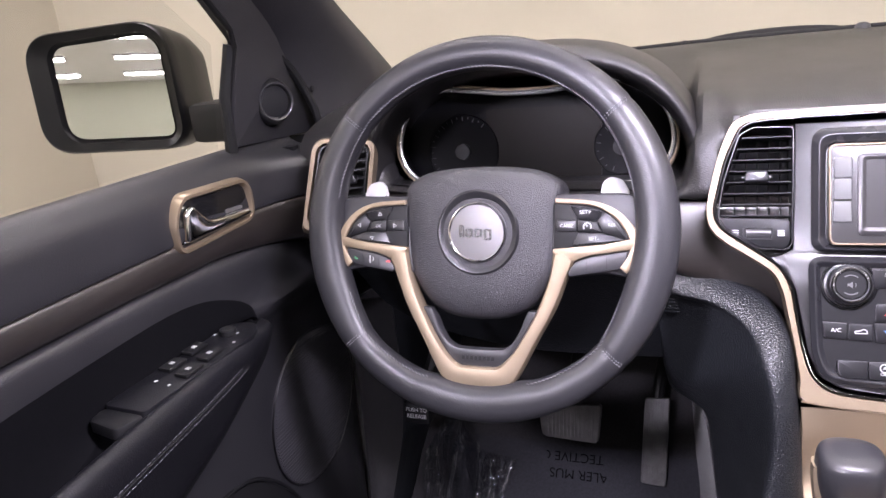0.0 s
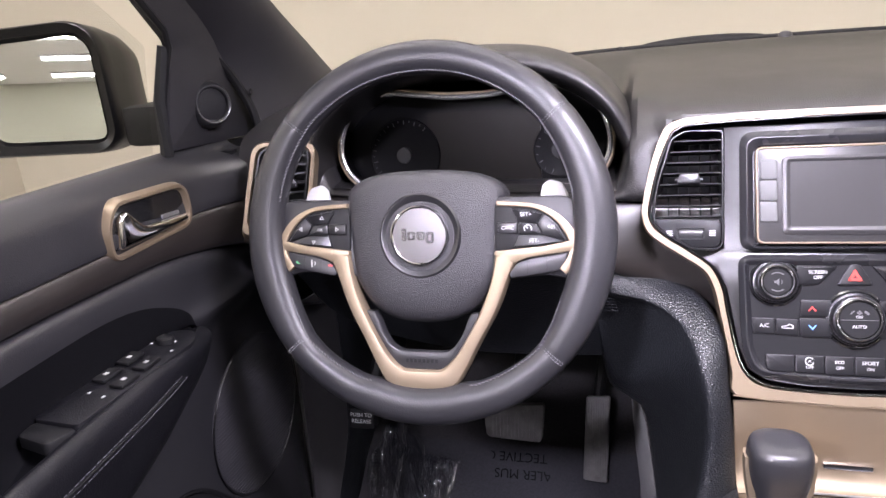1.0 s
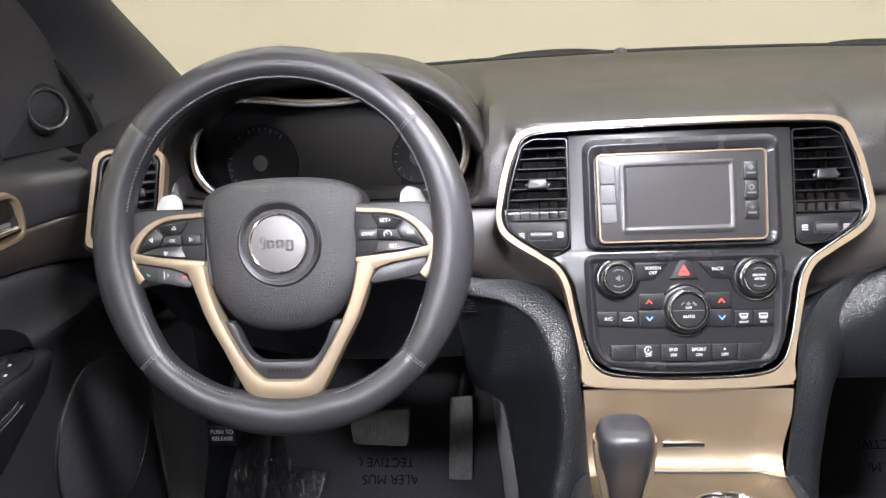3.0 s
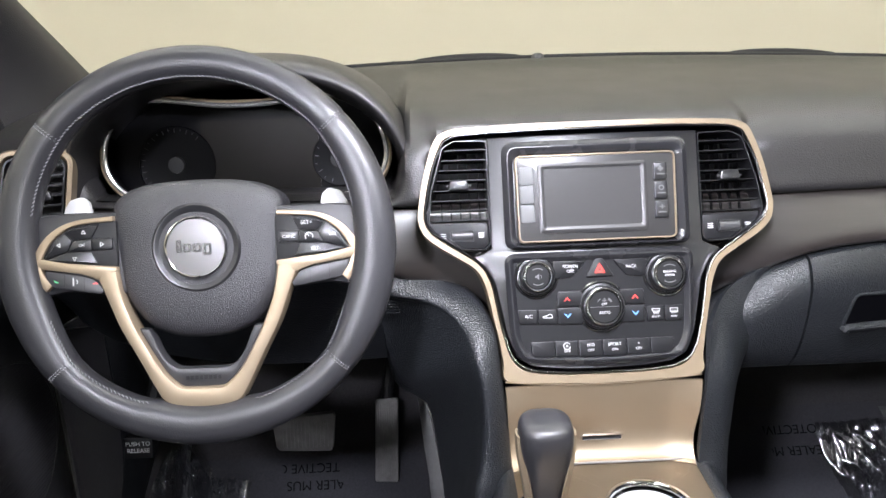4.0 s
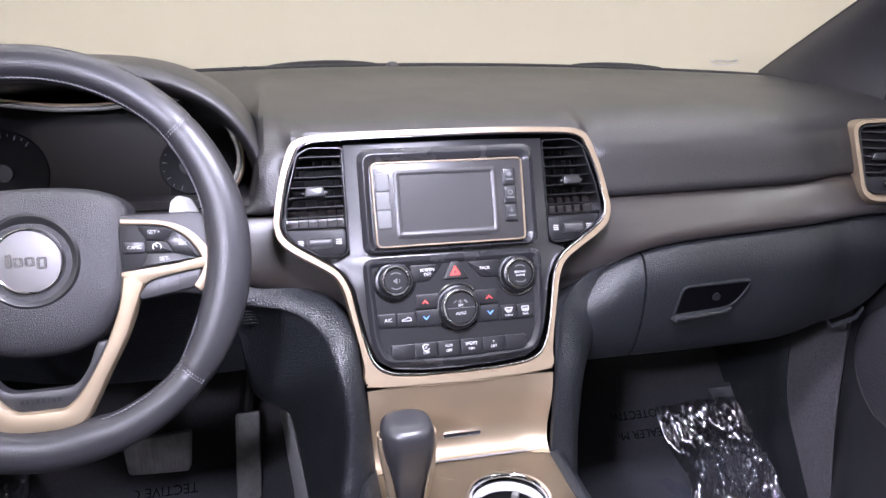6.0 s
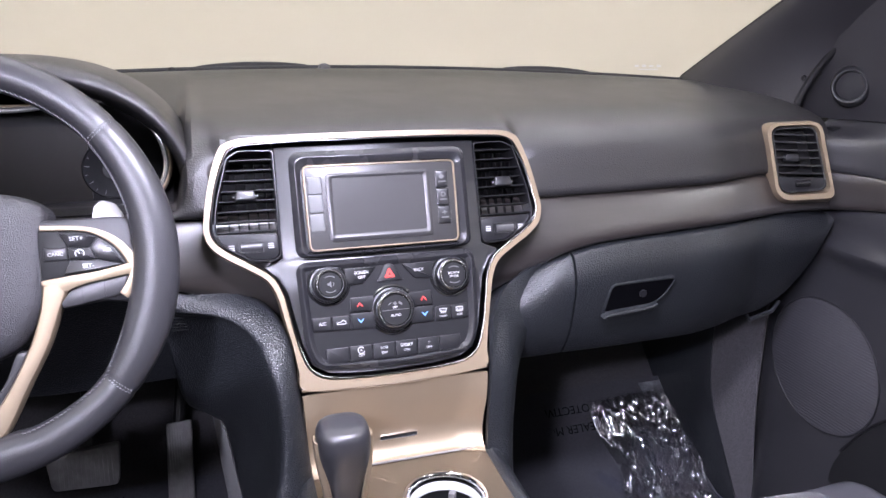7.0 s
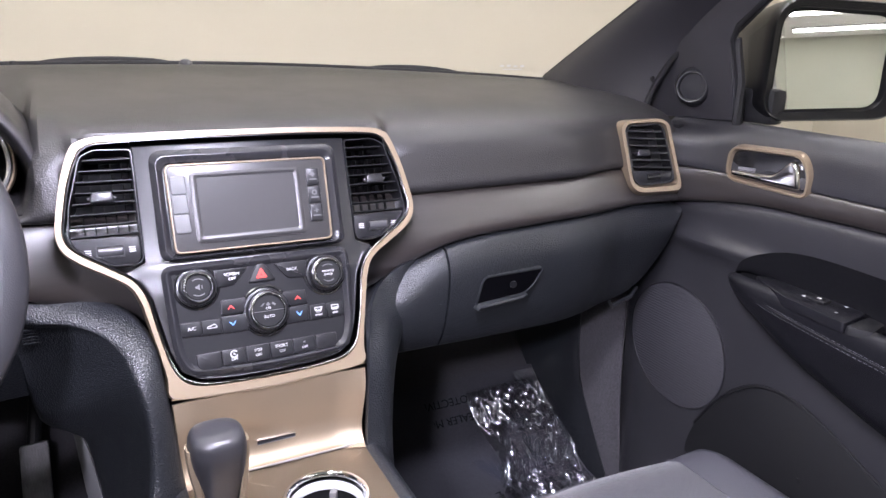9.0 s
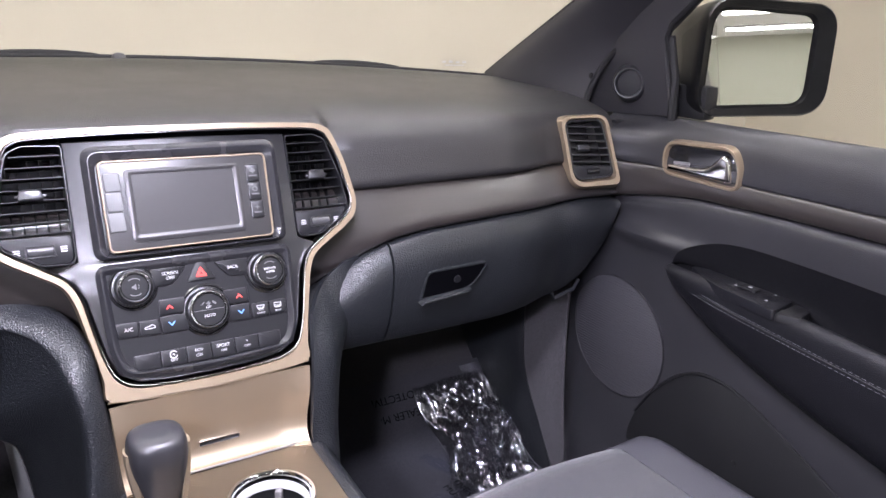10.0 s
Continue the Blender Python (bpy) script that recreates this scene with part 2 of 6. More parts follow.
def sheet(sections, thick=0.0, bm=None, nu=1, nv=1, close_u=False):
    """A smooth surface through sections (lists of 3d points with equal counts), with thickness below it."""
    bm = bm or bmesh.new()
    S = [spline(s, nv) if nv > 1 else [np.array(p, float) for p in s] for s in sections]
    if nu > 1:
        cols = [spline([s[j] for s in S], nu, close_u) for j in range(len(S[0]))]
        S = [[c[i] for c in cols] for i in range(len(cols[0]))]
    rows = [[bm.verts.new(p) for p in s] for s in S]
    pairs = list(zip(rows, rows[1:])) + ([(rows[-1], rows[0])] if close_u else [])
    faces = []
    for a, b in pairs:
        for j in range(len(a) - 1):
            faces.append(bm.faces.new((a[j], a[j + 1], b[j + 1], b[j])))
    if thick:
        bmesh.ops.recalc_face_normals(bm, faces=faces)
        bmesh.ops.solidify(bm, geom=faces, thickness=thick)
    return bm


def tube(path, radius, bm=None, sides=8, closed=False, flat=1.0, up=(0, 0, 1), cap=True):
    """A round or flattened bar along a 3d path; radius one number or one for each point."""
    bm = bm or bmesh.new()
    P = [Vector(p) for p in path]
    m = len(P)
    rings = []
    for i, p in enumerate(P):
        if closed:
            t = P[(i + 1) % m] - P[i - 1]
        else:
            t = P[min(i + 1, m - 1)] - P[max(i - 1, 0)]
        t.normalize()
        s = t.cross(Vector(up))
        if s.length < 1e-4:
            s = t.cross(Vector((1, 0, 0)))
        s.normalize()
        u = s.cross(t)
        r = radius[i] if isinstance(radius, (list, tuple)) else radius
        rings.append([bm.verts.new(p + s * r * math.cos(a) + u * r * flat * math.sin(a)) for a in [2 * math.pi * k / sides for k in range(sides)]])
    for a, b in list(zip(rings, rings[1:])) + ([(rings[-1], rings[0])] if closed else []):
        for k in range(sides):
            bm.faces.new((a[k], a[(k + 1) % sides], b[(k + 1) % sides], b[k]))
    if cap and not closed:
        bm.faces.new(rings[0][::-1])
        bm.faces.new(rings[-1])
    return bm


def lathe(profile, M, bm=None, n=40):
    """Turned shape: profile of (radius, z) in the local frame M, spun about local z."""
    bm = bm or bmesh.new()
    rings = []
    for r, z in profile:
        if r < 1e-6:
            rings.append([bm.verts.new(M @ V(0, 0, z))])
        else:
            rings.append([bm.verts.new(M @ V(r * math.cos(2 * math.pi * k / n), r * math.sin(2 * math.pi * k / n), z)) for k in range(n)])
    for a, b in zip(rings, rings[1:]):
        for k in range(n):
            q = [a[k % len(a)], a[(k + 1) % len(a)], b[(k + 1) % len(b)], b[k % len(b)]]
            q = list(dict.fromkeys(q))
            if len(q) > 2:
                bm.faces.new(q)
    return bm


def box(x0, x1, y0, y1, z0, z1, M=None, bm=None, bevel=0.0):
    bm = bm or bmesh.new()
    g = bmesh.ops.create_cube(bm, size=1.0)
    for v in g["verts"]:
        v.co = V(x0 + (v.co.x + 0.5) * (x1 - x0), y0 + (v.co.y + 0.5) * (y1 - y0), z0 + (v.co.z + 0.5) * (z1 - z0))
    if bevel:
        es = list({e for v in g["verts"] for e in v.link_edges})
        r = bmesh.ops.bevel(bm, geom=es, offset=bevel, segments=2, affect="EDGES", profile=0.6)
        vs = {v for f in r["faces"] for v in f.verts} | {v for v in g["verts"] if v.is_valid}
        vs = list(vs)
    else:
        vs = g["verts"]
    if M is not None:
        for v in vs:
            v.co = M @ v.co
    return bm


def words(text, size, M, mat, parent, name="print", thick=0.0004, label=""):
    cu = bpy.data.curves.new(name, "FONT")
    cu.body, cu.size, cu.extrude = text, size, thick
    cu.align_x, cu.align_y = "CENTER", "CENTER"
    tmp = bpy.data.objects.new("tmp", cu)
    scene.collection.objects.link(tmp)
    me = bpy.data.meshes.new_from_object(tmp.evaluated_get(bpy.context.evaluated_depsgraph_get()))
    bpy.data.objects.remove(tmp)
    bpy.data.curves.remove(cu)
    bm = bmesh.new()
    bm.from_mesh(me)
    bpy.data.meshes.remove(me)
    for v in bm.verts:
        v.co = M @ v.co
    return part(name, bm, mat, parent, label, smooth=False, whole=True)


# ---------------- room ----------------
X0, X1, Y0, Y1, ZF, ZC = -3.75, 4.6, -11.0, 2.6, -0.47, 2.75


def wall(name, x0, x1, y0, y1, z0, z1, mat, label):
    ob = part(name, box(x0, x1, y0, y1, z0, z1), mat, None, smooth=False)
    return tagged(ob, label, "wall" if "wall" in name else name, kind="structure")


wall("floor", X0, X1, Y0, Y1, ZF - 0.1, ZF, CONCRETE, "sealed grey concrete floor of the photo bay")
wall("ceiling", X0, X1, Y0, Y1, ZC, ZC + 0.1, CEILP, "plain off-white ceiling of the photo bay")
wall("wall_front", X0 - 0.1, X1 + 0.1, Y1, Y1 + 0.1, ZF, ZC, WALLP, "plain cream painted wall ahead of the car")
wall("wall_left", X0 - 0.1, X0, Y0, Y1, ZF, ZC, WALLP, "plain cream painted side wall")
wall("wall_right", X1, X1 + 0.1, Y0, Y1, ZF, ZC, WALLP, "plain cream painted side wall")
wall("wall_back", X0 - 0.1, X1 + 0.1, Y0 - 0.1, Y0, ZF, ZC, BACK_DIMMED, "plain grey-green back wall, paint darkened to look dimly lit")


def ceiling_light():
    t = thing("ceiling_light", (0, 0, 0), "long white fluorescent ceiling light, switched on", "ceiling light", "ceiling lights")
    part("frame", box(-0.62, 0.62, -0.08, 0.08, -0.03, 0, bevel=0.006), LIGHTGREY, t)
    part("diffuser", box(-0.6, 0.6, -0.065, 0.065, -0.045, -0.031, bevel=0.006), TUBE, t, "glowing white diffuser")
    return t


first = ceiling_light()
spots = [(x, y) for y in (-10.2, -9.0, -7.8, -6.6, -5.4, -4.2, -3.0, -1.8) for x in (-2.9, -1.1, 0.9, 2.9) if abs(x) > 2 or y < -4.5] + [(x, y) for y in (-0.25, 1.15) for x in (-1.5, -0.45, 0.6, 1.65)] + [(x, y) for y in (-1.2, -0.6, 0.0, 0.6) for x in (-3.05, 3.3)]
first.location = (spots[0][0], spots[0][1], ZC)
for x, y in spots[1:]:
    copy_thing(first, pose(x, y, ZC))

# ---------------- dashboard ----------------
dash = thing("dashboard", (0, 0.3, 0.08), "charcoal soft-touch dashboard with dark wood strip and champagne vents", "dashboard")
XC = -0.393


def base_y(x):
    return 0.62 - 0.28 * x * x


def smooth01(t):
    t = min(1.0, max(0.0, t))
    return t * t * (3 - 2 * t)


def front_y(x):
    k = abs(x) / 0.7
    return 0.054 + 0.026 * k * k + 0.026 * smooth01((abs(x) - 0.46) / 0.11)


def seam_z(x):
    return 0.7235 + 0.004 * abs(x) / 0.7


def pad_section(x):
    """Dash skin from the seam over the wood strip up and forward to the windscreen; a deep recess where the instruments sit."""
    k = abs(x) / 0.7
    zt = 0.852 - 0.020 * k * k
    yb, y0, zs = base_y(x), front_y(x), seam_z(x)
    full = [(y0 + 0.03, zs - 0.008), (y0, zs), (y0 + 0.002, zs + 0.022), (y0 + 0.018, zs + 0.062), (y0 + 0.06, 0.812 - 0.004 * k),
            (y0 + 0.15, 0.828 - 0.006 * k), (0.6 * yb + 0.12, 0.84 - 0.010 * k), (yb - 0.02, zt), (yb + 0.01, zt - 0.012)]
    low = [(y0 + 0.03, zs - 0.008), (y0, zs), (y0 + 0.006, zs + 0.006), (y0 + 0.04, zs + 0.008), (0.15, zs + 0.008),
           (0.24, 0.79), (0.6 * yb + 0.12, 0.84 - 0.010 * k), (yb - 0.02, zt), (yb + 0.01, zt - 0.012)]
    # hollow behind the centre stack for the air ducts
    lo_ = 0.045 * (1 - smooth01((abs(x) - 0.168) / 0.016))
    hi_ = 0.045 * (1 - smooth01((abs(x) - 0.156) / 0.014))
    full = [(p[0] + d, p[1]) for p, d in zip(full, (lo_, lo_, lo_, hi_, 0, 0, 0, 0, 0))]
    # the skin comes forward to meet the top of the stack's surround
    q = 1 - smooth01((abs(x) - 0.160) / 0.03)
    full[4] = (full[4][0] * (1 - q) + 0.078 * q, full[4][1] * (1 - q) + 0.8085 * q)
    full[3] = (full[3][0], full[3][1] * (1 - q) + 0.778 * q)
    f = 1 - smooth01((abs(x - XC) - 0.170) / 0.022)
    return [(x, a[0] * (1 - f) + b[0] * f, a[1] * (1 - f) + b[1] * f) for a, b in zip(full, low)]


xs = sorted(set([round(v, 4) for v in np.linspace(-0.70, 0.70, 41)] + [round(XC + d, 4) for d in (-0.195, -0.188, -0.181, -0.174, -0.168, 0.168, 0.174, 0.181, 0.188, 0.195)] + [s * d for s in (-1, 1) for d in (0.150, 0.157, 0.163, 0.169, 0.174, 0.179, 0.184)]))
part("top_pad", sheet([pad_section(x) for x in xs], 0.010, nv=6), PAD, dash, "soft grained charcoal dash skin")

WOODROWS = ((0.115, 0.585), (0.135, 0.598), (0.16, 0.612), (0.19, 0.630), (0.22, 0.645), (0.25, 0.655), (0.30, 0.662), (0.40, 0.667), (0.50, 0.668), (0.60, 0.668), (0.695, 0.665))


def wood_bottom(x):
    return float(np.interp(abs(x), [r[0] for r in WOODROWS], [r[1] for r in WOODROWS]))


def strip_sections(s):
    """Dark wood strip: one side, from the centre stack to the outer end."""
    rows = []
    for x, zb in WOODROWS:
        y0, zt = front_y(x) + 0.005, seam_z(x) - 0.001
        h, k = zt - zb, smooth01((x - 0.14) / 0.10)
        rows.append([(s * x, y0 + 0.02, zt), (s * x, y0 + 0.003, zt - 0.002), (s * x, y0 - 0.006 - 0.001 * k, zt - 0.20 * h), (s * x, y0 - 0.011 - 0.005 * k, zt - 0.48 * h), (s * x, y0 - 0.010 - 0.013 * k, zb + 0.24 * h),
                     (s * x, y0 - 0.004 - 0.019 * k, zb + 0.07 * h), (s * x, y0 + 0.002 - 0.016 * k, zb), (s * x, y0 + 0.02 - 0.010 * k, zb)])
    return rows


for s in (-1, 1):
    part("wood_strip", sheet(strip_sections(s), 0.006, nu=3, nv=3), WOOD, dash, "dark brown wood-grain strip")


def hood_section(y, w, top, z0=0.715):
    pts = []
    for k in range(33):
        a = math.pi * k / 32
        c, s_ = math.cos(a), math.sin(a)
        pts.append((XC - w * math.copysign(abs(c) ** 0.78, c), y, z0 + (top - z0) * abs(s_) ** 0.78))
    return pts


part("cluster_hood", sheet([hood_section(0.165, 0.178, 0.850), hood_section(0.12, 0.184, 0.860), hood_section(0.092, 0.190, 0.868), hood_section(0.084, 0.193, 0.8725), hood_section(0.0815, 0.1965, 0.878),
                                   hood_section(0.088, 0.2005, 0.885), hood_section(0.105, 0.2005, 0.8895),
                                   hood_section(0.15, 0.201, 0.892), hood_section(0.25, 0.196, 0.885), hood_section(0.38, 0.185, 0.862), hood_section(0.52, 0.15, 0.83)], 0.003, nu=3), PAD, dash, "arched hood over the instruments")

# instrument cluster
material("cluster_display", (0.0030, 0.0020, 0.0015), 0.35, spec=0.08, vary=0.2, vary_scale=20)
ring_h = [(0, 0.8345), (0.03, 0.8355), (0.07, 0.8405), (0.105, 0.8435), (0.135, 0.835), (0.155, 0.812), (0.1645, 0.785), (0.163, 0.762), (0.150, 0.742), (0.125, 0.729), (0.06, 0.724), (0, 0.723)]
ring2 = spline(ring_h, 4)
ring2 = ring2 + [np.array((-p[0], p[1])) for p in ring2[-2:0:-1]]
MK = Matrix(((1, 0, 0, XC), (0, 0.15, -1, 0.128 - 0.15 * 0.78), (0, 1, 0.15, 0), (0, 0, 0, 1)))
cl = part("instrument_panel", slab(ring2, -0.03, -0.022, MK), CLUSTER, dash, "dark instrument cluster, switched off")
part("chrome_ring", tube([MK @ V(p[0], p[1], 0) for p in ring2], 0.0034, sides=10, closed=True, up=(0, -1, 0)), BRIGHT, cl, "thin chrome ring")
part("trim_ring", band(offset2d(ring2, 0.0065), offset2d(ring2, 0.0012), -0.01, 0.002, MK, edge=0.3), GOLD, cl, "champagne outer ring")
part("ring_wall", band(offset2d(ring2, 0.002), offset2d(ring2, -0.001), -0.026, -0.001, MK), CLUSTER, cl)
part("display_panel", slab(rounded([(-0.057, 0.735), (0.083, 0.735), (0.083, 0.818), (-0.057, 0.818)], 0.003, 3), -0.0225, -0.0205, MK), MATS["cluster_display"], cl, "blank dark display")
for cx, r in ((-0.088, 0.044), (0.106, 0.030)):
    cz = 0.768
    g = part("gauge", lathe([(r + 0.002, 0), (r + 0.001, 0.0012), (r, 0.001), (0, 0.001)], MK @ Matrix.Translation((cx, cz, -0.0205)), n=48), CLUSTER, cl, "unlit round gauge")
    part("needle_hub", lathe([(0.010, 0), (0.0095, 0.005), (0, 0.006)], MK @ Matrix.Translation((cx, cz, -0.0195)), n=28), MATTE, g)
    bm = bmesh.new()
    for j in range(21 if r > 0.04 else 9):
        a = radians(250 - j * (200 / 20 if r > 0.04 else 20))
        R = MK @ Matrix.Translation((cx, cz, -0.0193)) @ Matrix.Rotation(a, 4, "Z")
        box(r - (0.006 if j % 2 == 0 else 0.0035), r - 0.001, -0.0004, 0.0004, 0, 0.0004, R, bm)
    part("scale_marks", bm, DIALPRINT, g, "grey scale marks", smooth=False)

# lower dash on both sides


def lower_rows(s, rows):
    out = []
    for x, zb in rows:
        zt, y0 = wood_bottom(x) - 0.0015, front_y(x)
        h = zt - zb
        k = smooth01((x - 0.14) / 0.10)
        out.append([(s * x, y0 + 0.014 - 0.010 * k, zt + 0.001), (s * x, y0 - 0.001 - 0.014 * k, zt - 0.001), (s * x, y0 - 0.010 - 0.014 * k, zt - 0.07 * h), (s * x, y0 - 0.024 - 0.008 * k, zt - 0.20 * h), (s * x, y0 - 0.031 - 0.002 * k, zt - 0.38 * h),
                    (s * x, y0 - 0.025, zb + 0.30 * h), (s * x, y0 - 0.010, zb + 0.06 * h), (s * x, y0 + 0.006, zb - 0.002), (s * x, y0 + 0.07, zb + 0.004)])
    return out


part("lower_panel", sheet(lower_rows(1, ((0.128, 0.53), (0.145, 0.516), (0.17, 0.511), (0.21, 0.510), (0.2425, 0.5095))), 0.006, nu=3, nv=3), LOWER, dash, "grained lower dash panel")
glove = part("glovebox_door", sheet(lower_rows(1, ((0.2455, 0.5095), (0.30, 0.508), (0.38, 0.507), (0.45, 0.507), (0.51, 0.507), (0.56, 0.509), (0.605, 0.516), (0.642, 0.534), (0.668, 0.560), (0.684, 0.592), (0.692, 0.630))), 0.006, nu=3, nv=3), LOWER, dash, "closed grained glovebox lid")
MG = frame_at((0.34, front_y(0.34) - 0.0345, 0.592), -4)
go = rounded([(-0.052, -0.020), (0.028, -0.014), (0.050, 0.019), (-0.044, 0.017)], [0.004, 0.022, 0.006, 0.008], 6)
part("handle_recess", band(offset2d(go, 0.003), offset2d(go, -0.001), -0.012, 0.0020, MG, edge=0.35), LOWER, glove)
# no hollow here: the recess's shade is put into a near-black plate
part("recess_plate", slab(offset2d(go, -0.001), -0.010, 0.0008, MG), CLUSTER, glove, "near-black plate that stands for the latch recess's shade")
part("handle_lip", slab(rounded([(-0.056, -0.027), (0.018, -0.021), (0.026, -0.013), (-0.050, -0.0185)], 0.003, 3), -0.004, 0.009, MG, edge=0.004), LOWER, glove, "latch lip")
part("key_lock", lathe([(0.005, 0), (0.005, 0.0032), (0.003, 0.0036), (0, 0.0030)], MG @ Matrix.Translation((0.002, 0.002, 0)), n=20), PLASTIC, glove, "small dark key lock")


def knee_rows(rows):
    """Driver's knee panel: falls away forward below the column."""
    out = []
    for x, zb in rows:
        zt, y0 = wood_bottom(x) - 0.0015, front_y(x)
        h = zt - zb
        out.append([(-x, y0 + 0.014, zt + 0.001), (-x, y0 - 0.001, zt - 0.001), (-x, y0 - 0.004, zt - 0.05 * h), (-x, y0 + 0.006, zt - 0.22 * h), (-x, y0 + 0.038, zt - 0.5 * h),
                    (-x, y0 + 0.072, zb + 0.16 * h), (-x, y0 + 0.085, zb + 0.03 * h), (-x, y0 + 0.095, zb - 0.002), (-x, y0 + 0.14, zb + 0.004)])
    return out


part("knee_panel", sheet(knee_rows(((0.228, 0.500), (0.28, 0.497), (0.34, 0.495), (0.42, 0.495), (0.52, 0.500), (0.60, 0.515), (0.655, 0.55), (0.684, 0.61))), 0.006, nu=3, nv=3), LOWER, dash, "grained driver's knee panel")
MGR = frame_at((-0.224, 0.044, 0.610), -25)
gr = part("sensor_grille", slab(rounded([(-0.012, -0.012), (0.012, -0.012), (0.012, 0.012), (-0.012, 0.012)], 0.002, 3), -0.012, -0.002, MGR), MATTE, dash, "small slotted grille")
for j in range(5):
    part("slat", box(-0.011, 0.011, -0.0105 + 0.0048 * j, -0.0085 + 0.0048 * j, -0.003, 0.0005, MGR), LOWER, gr, smooth=False)


def bolster(s, outer):
    """Padded side of the console, from the champagne edge round into the footwell."""
    rows = [[(0.1160, -0.004, 0.594), (0.136, 0.024, 0.607), (0.158, 0.044, 0.619), (0.19, 0.050, 0.637), (0.245, 0.060, 0.657)],
            [(0.1090, -0.028, 0.545), (0.134, -0.018, 0.55), (0.160, 0.015, 0.56), (0.190, 0.050, 0.565), (outer[0], 0.12, 0.57)],
            [(0.1045, -0.036, 0.495), (0.130, -0.030, 0.495), (0.150, 0.0, 0.50), (0.182, 0.080, 0.505), (outer[0], 0.20, 0.50)],
            [(0.1025, -0.040, 0.447), (0.127, -0.036, 0.447), (0.146, -0.004, 0.45), (0.172, 0.080, 0.44), (outer[1], 0.20, 0.425)],
            [(0.106, -0.052, 0.40), (0.128, -0.047, 0.40), (0.144, -0.010, 0.395), (0.162, 0.075, 0.385), (outer[2], 0.20, 0.375)],
            [(0.110, -0.060, 0.32), (0.128, -0.054, 0.32), (0.141, -0.015, 0.32), (0.153, 0.07, 0.31), (outer[3], 0.20, 0.29)],
            [(0.116, -0.060, 0.08), (0.129, -0.055, 0.08), (0.140, -0.020, 0.08), (0.148, 0.07, 0.08), (outer[4], 0.20, 0.08)]]
    return sheet([[(s * x, y, z) for x, y, z in r] for r in rows], 0.006, nu=4, nv=4)


def driver_bolster():
    """Padded console side: a grained shoulder along the wood and champagne edge, then a broad hollow cheek that falls back to the footwell."""
    edge_rows = (((-0.2430, 0.058, 0.6555), (-0.2440, 0.042, 0.636), (-0.2460, 0.055, 0.600)), ((-0.2150, 0.055, 0.6500), (-0.2274, 0.034, 0.6242), (-0.2417, 0.065, 0.5808)),
                 ((-0.1690, 0.046, 0.6380), (-0.1840, 0.022, 0.6194), (-0.2394, 0.078, 0.5380)), ((-0.1370, 0.030, 0.6250), (-0.1549, 0.000, 0.6036), (-0.2355, 0.085, 0.5078)),
                 ((-0.1165, -0.004, 0.6000), (-0.1404, -0.030, 0.5777), (-0.2281, 0.090, 0.4857)), ((-0.1115, -0.028, 0.5560), (-0.1325, -0.041, 0.5443), (-0.2043, 0.095, 0.4657)),
                 ((-0.1060, -0.036, 0.5050), (-0.1310, -0.048, 0.4980), (-0.1894, 0.100, 0.4404)), ((-0.1035, -0.042, 0.4500), (-0.1360, -0.057, 0.4560), (-0.1784, 0.100, 0.3399)),
                 ((-0.1060, -0.052, 0.4000), (-0.1420, -0.063, 0.4150), (-0.1757, 0.100, 0.2781)))
    rows = []
    for i, r, o in edge_rows:
        i, r, o = Vector(i), Vector(r), Vector(o)
        back = Vector((0.003, 0.03, 0.0))
        rows.append([i + Vector((0.002, 0.014, 0)), i, i.lerp(r, 0.45) + Vector((0, -0.005, 0.002)), i.lerp(r, 0.85) + Vector((0, -0.003, 0.001)), r + Vector((-0.002, 0.006, -0.001)), r.lerp(o, 0.15) + Vector((0.001, 0.004, 0)),
                     r.lerp(o, 0.45) + Vector((0.003, 0.003, 0)), r.lerp(o, 0.8) + Vector((0.001, 0, 0)), o, o + back, o + back * 4])
    low = [p.copy() for p in rows[-1]]
    rows.append([Vector((p.x, p.y, p.z - 0.18 if k < 5 else 0.09)) for k, p in enumerate(low)])
    return sheet(rows, 0.0, nu=4, nv=3)


part("console_bolster", driver_bolster(), LOWER, dash, "grained padded console side")
part("console_bolster", bolster(1, (0.215, 0.19, 0.175, 0.165, 0.160)), LOWER, dash, "grained padded console side")


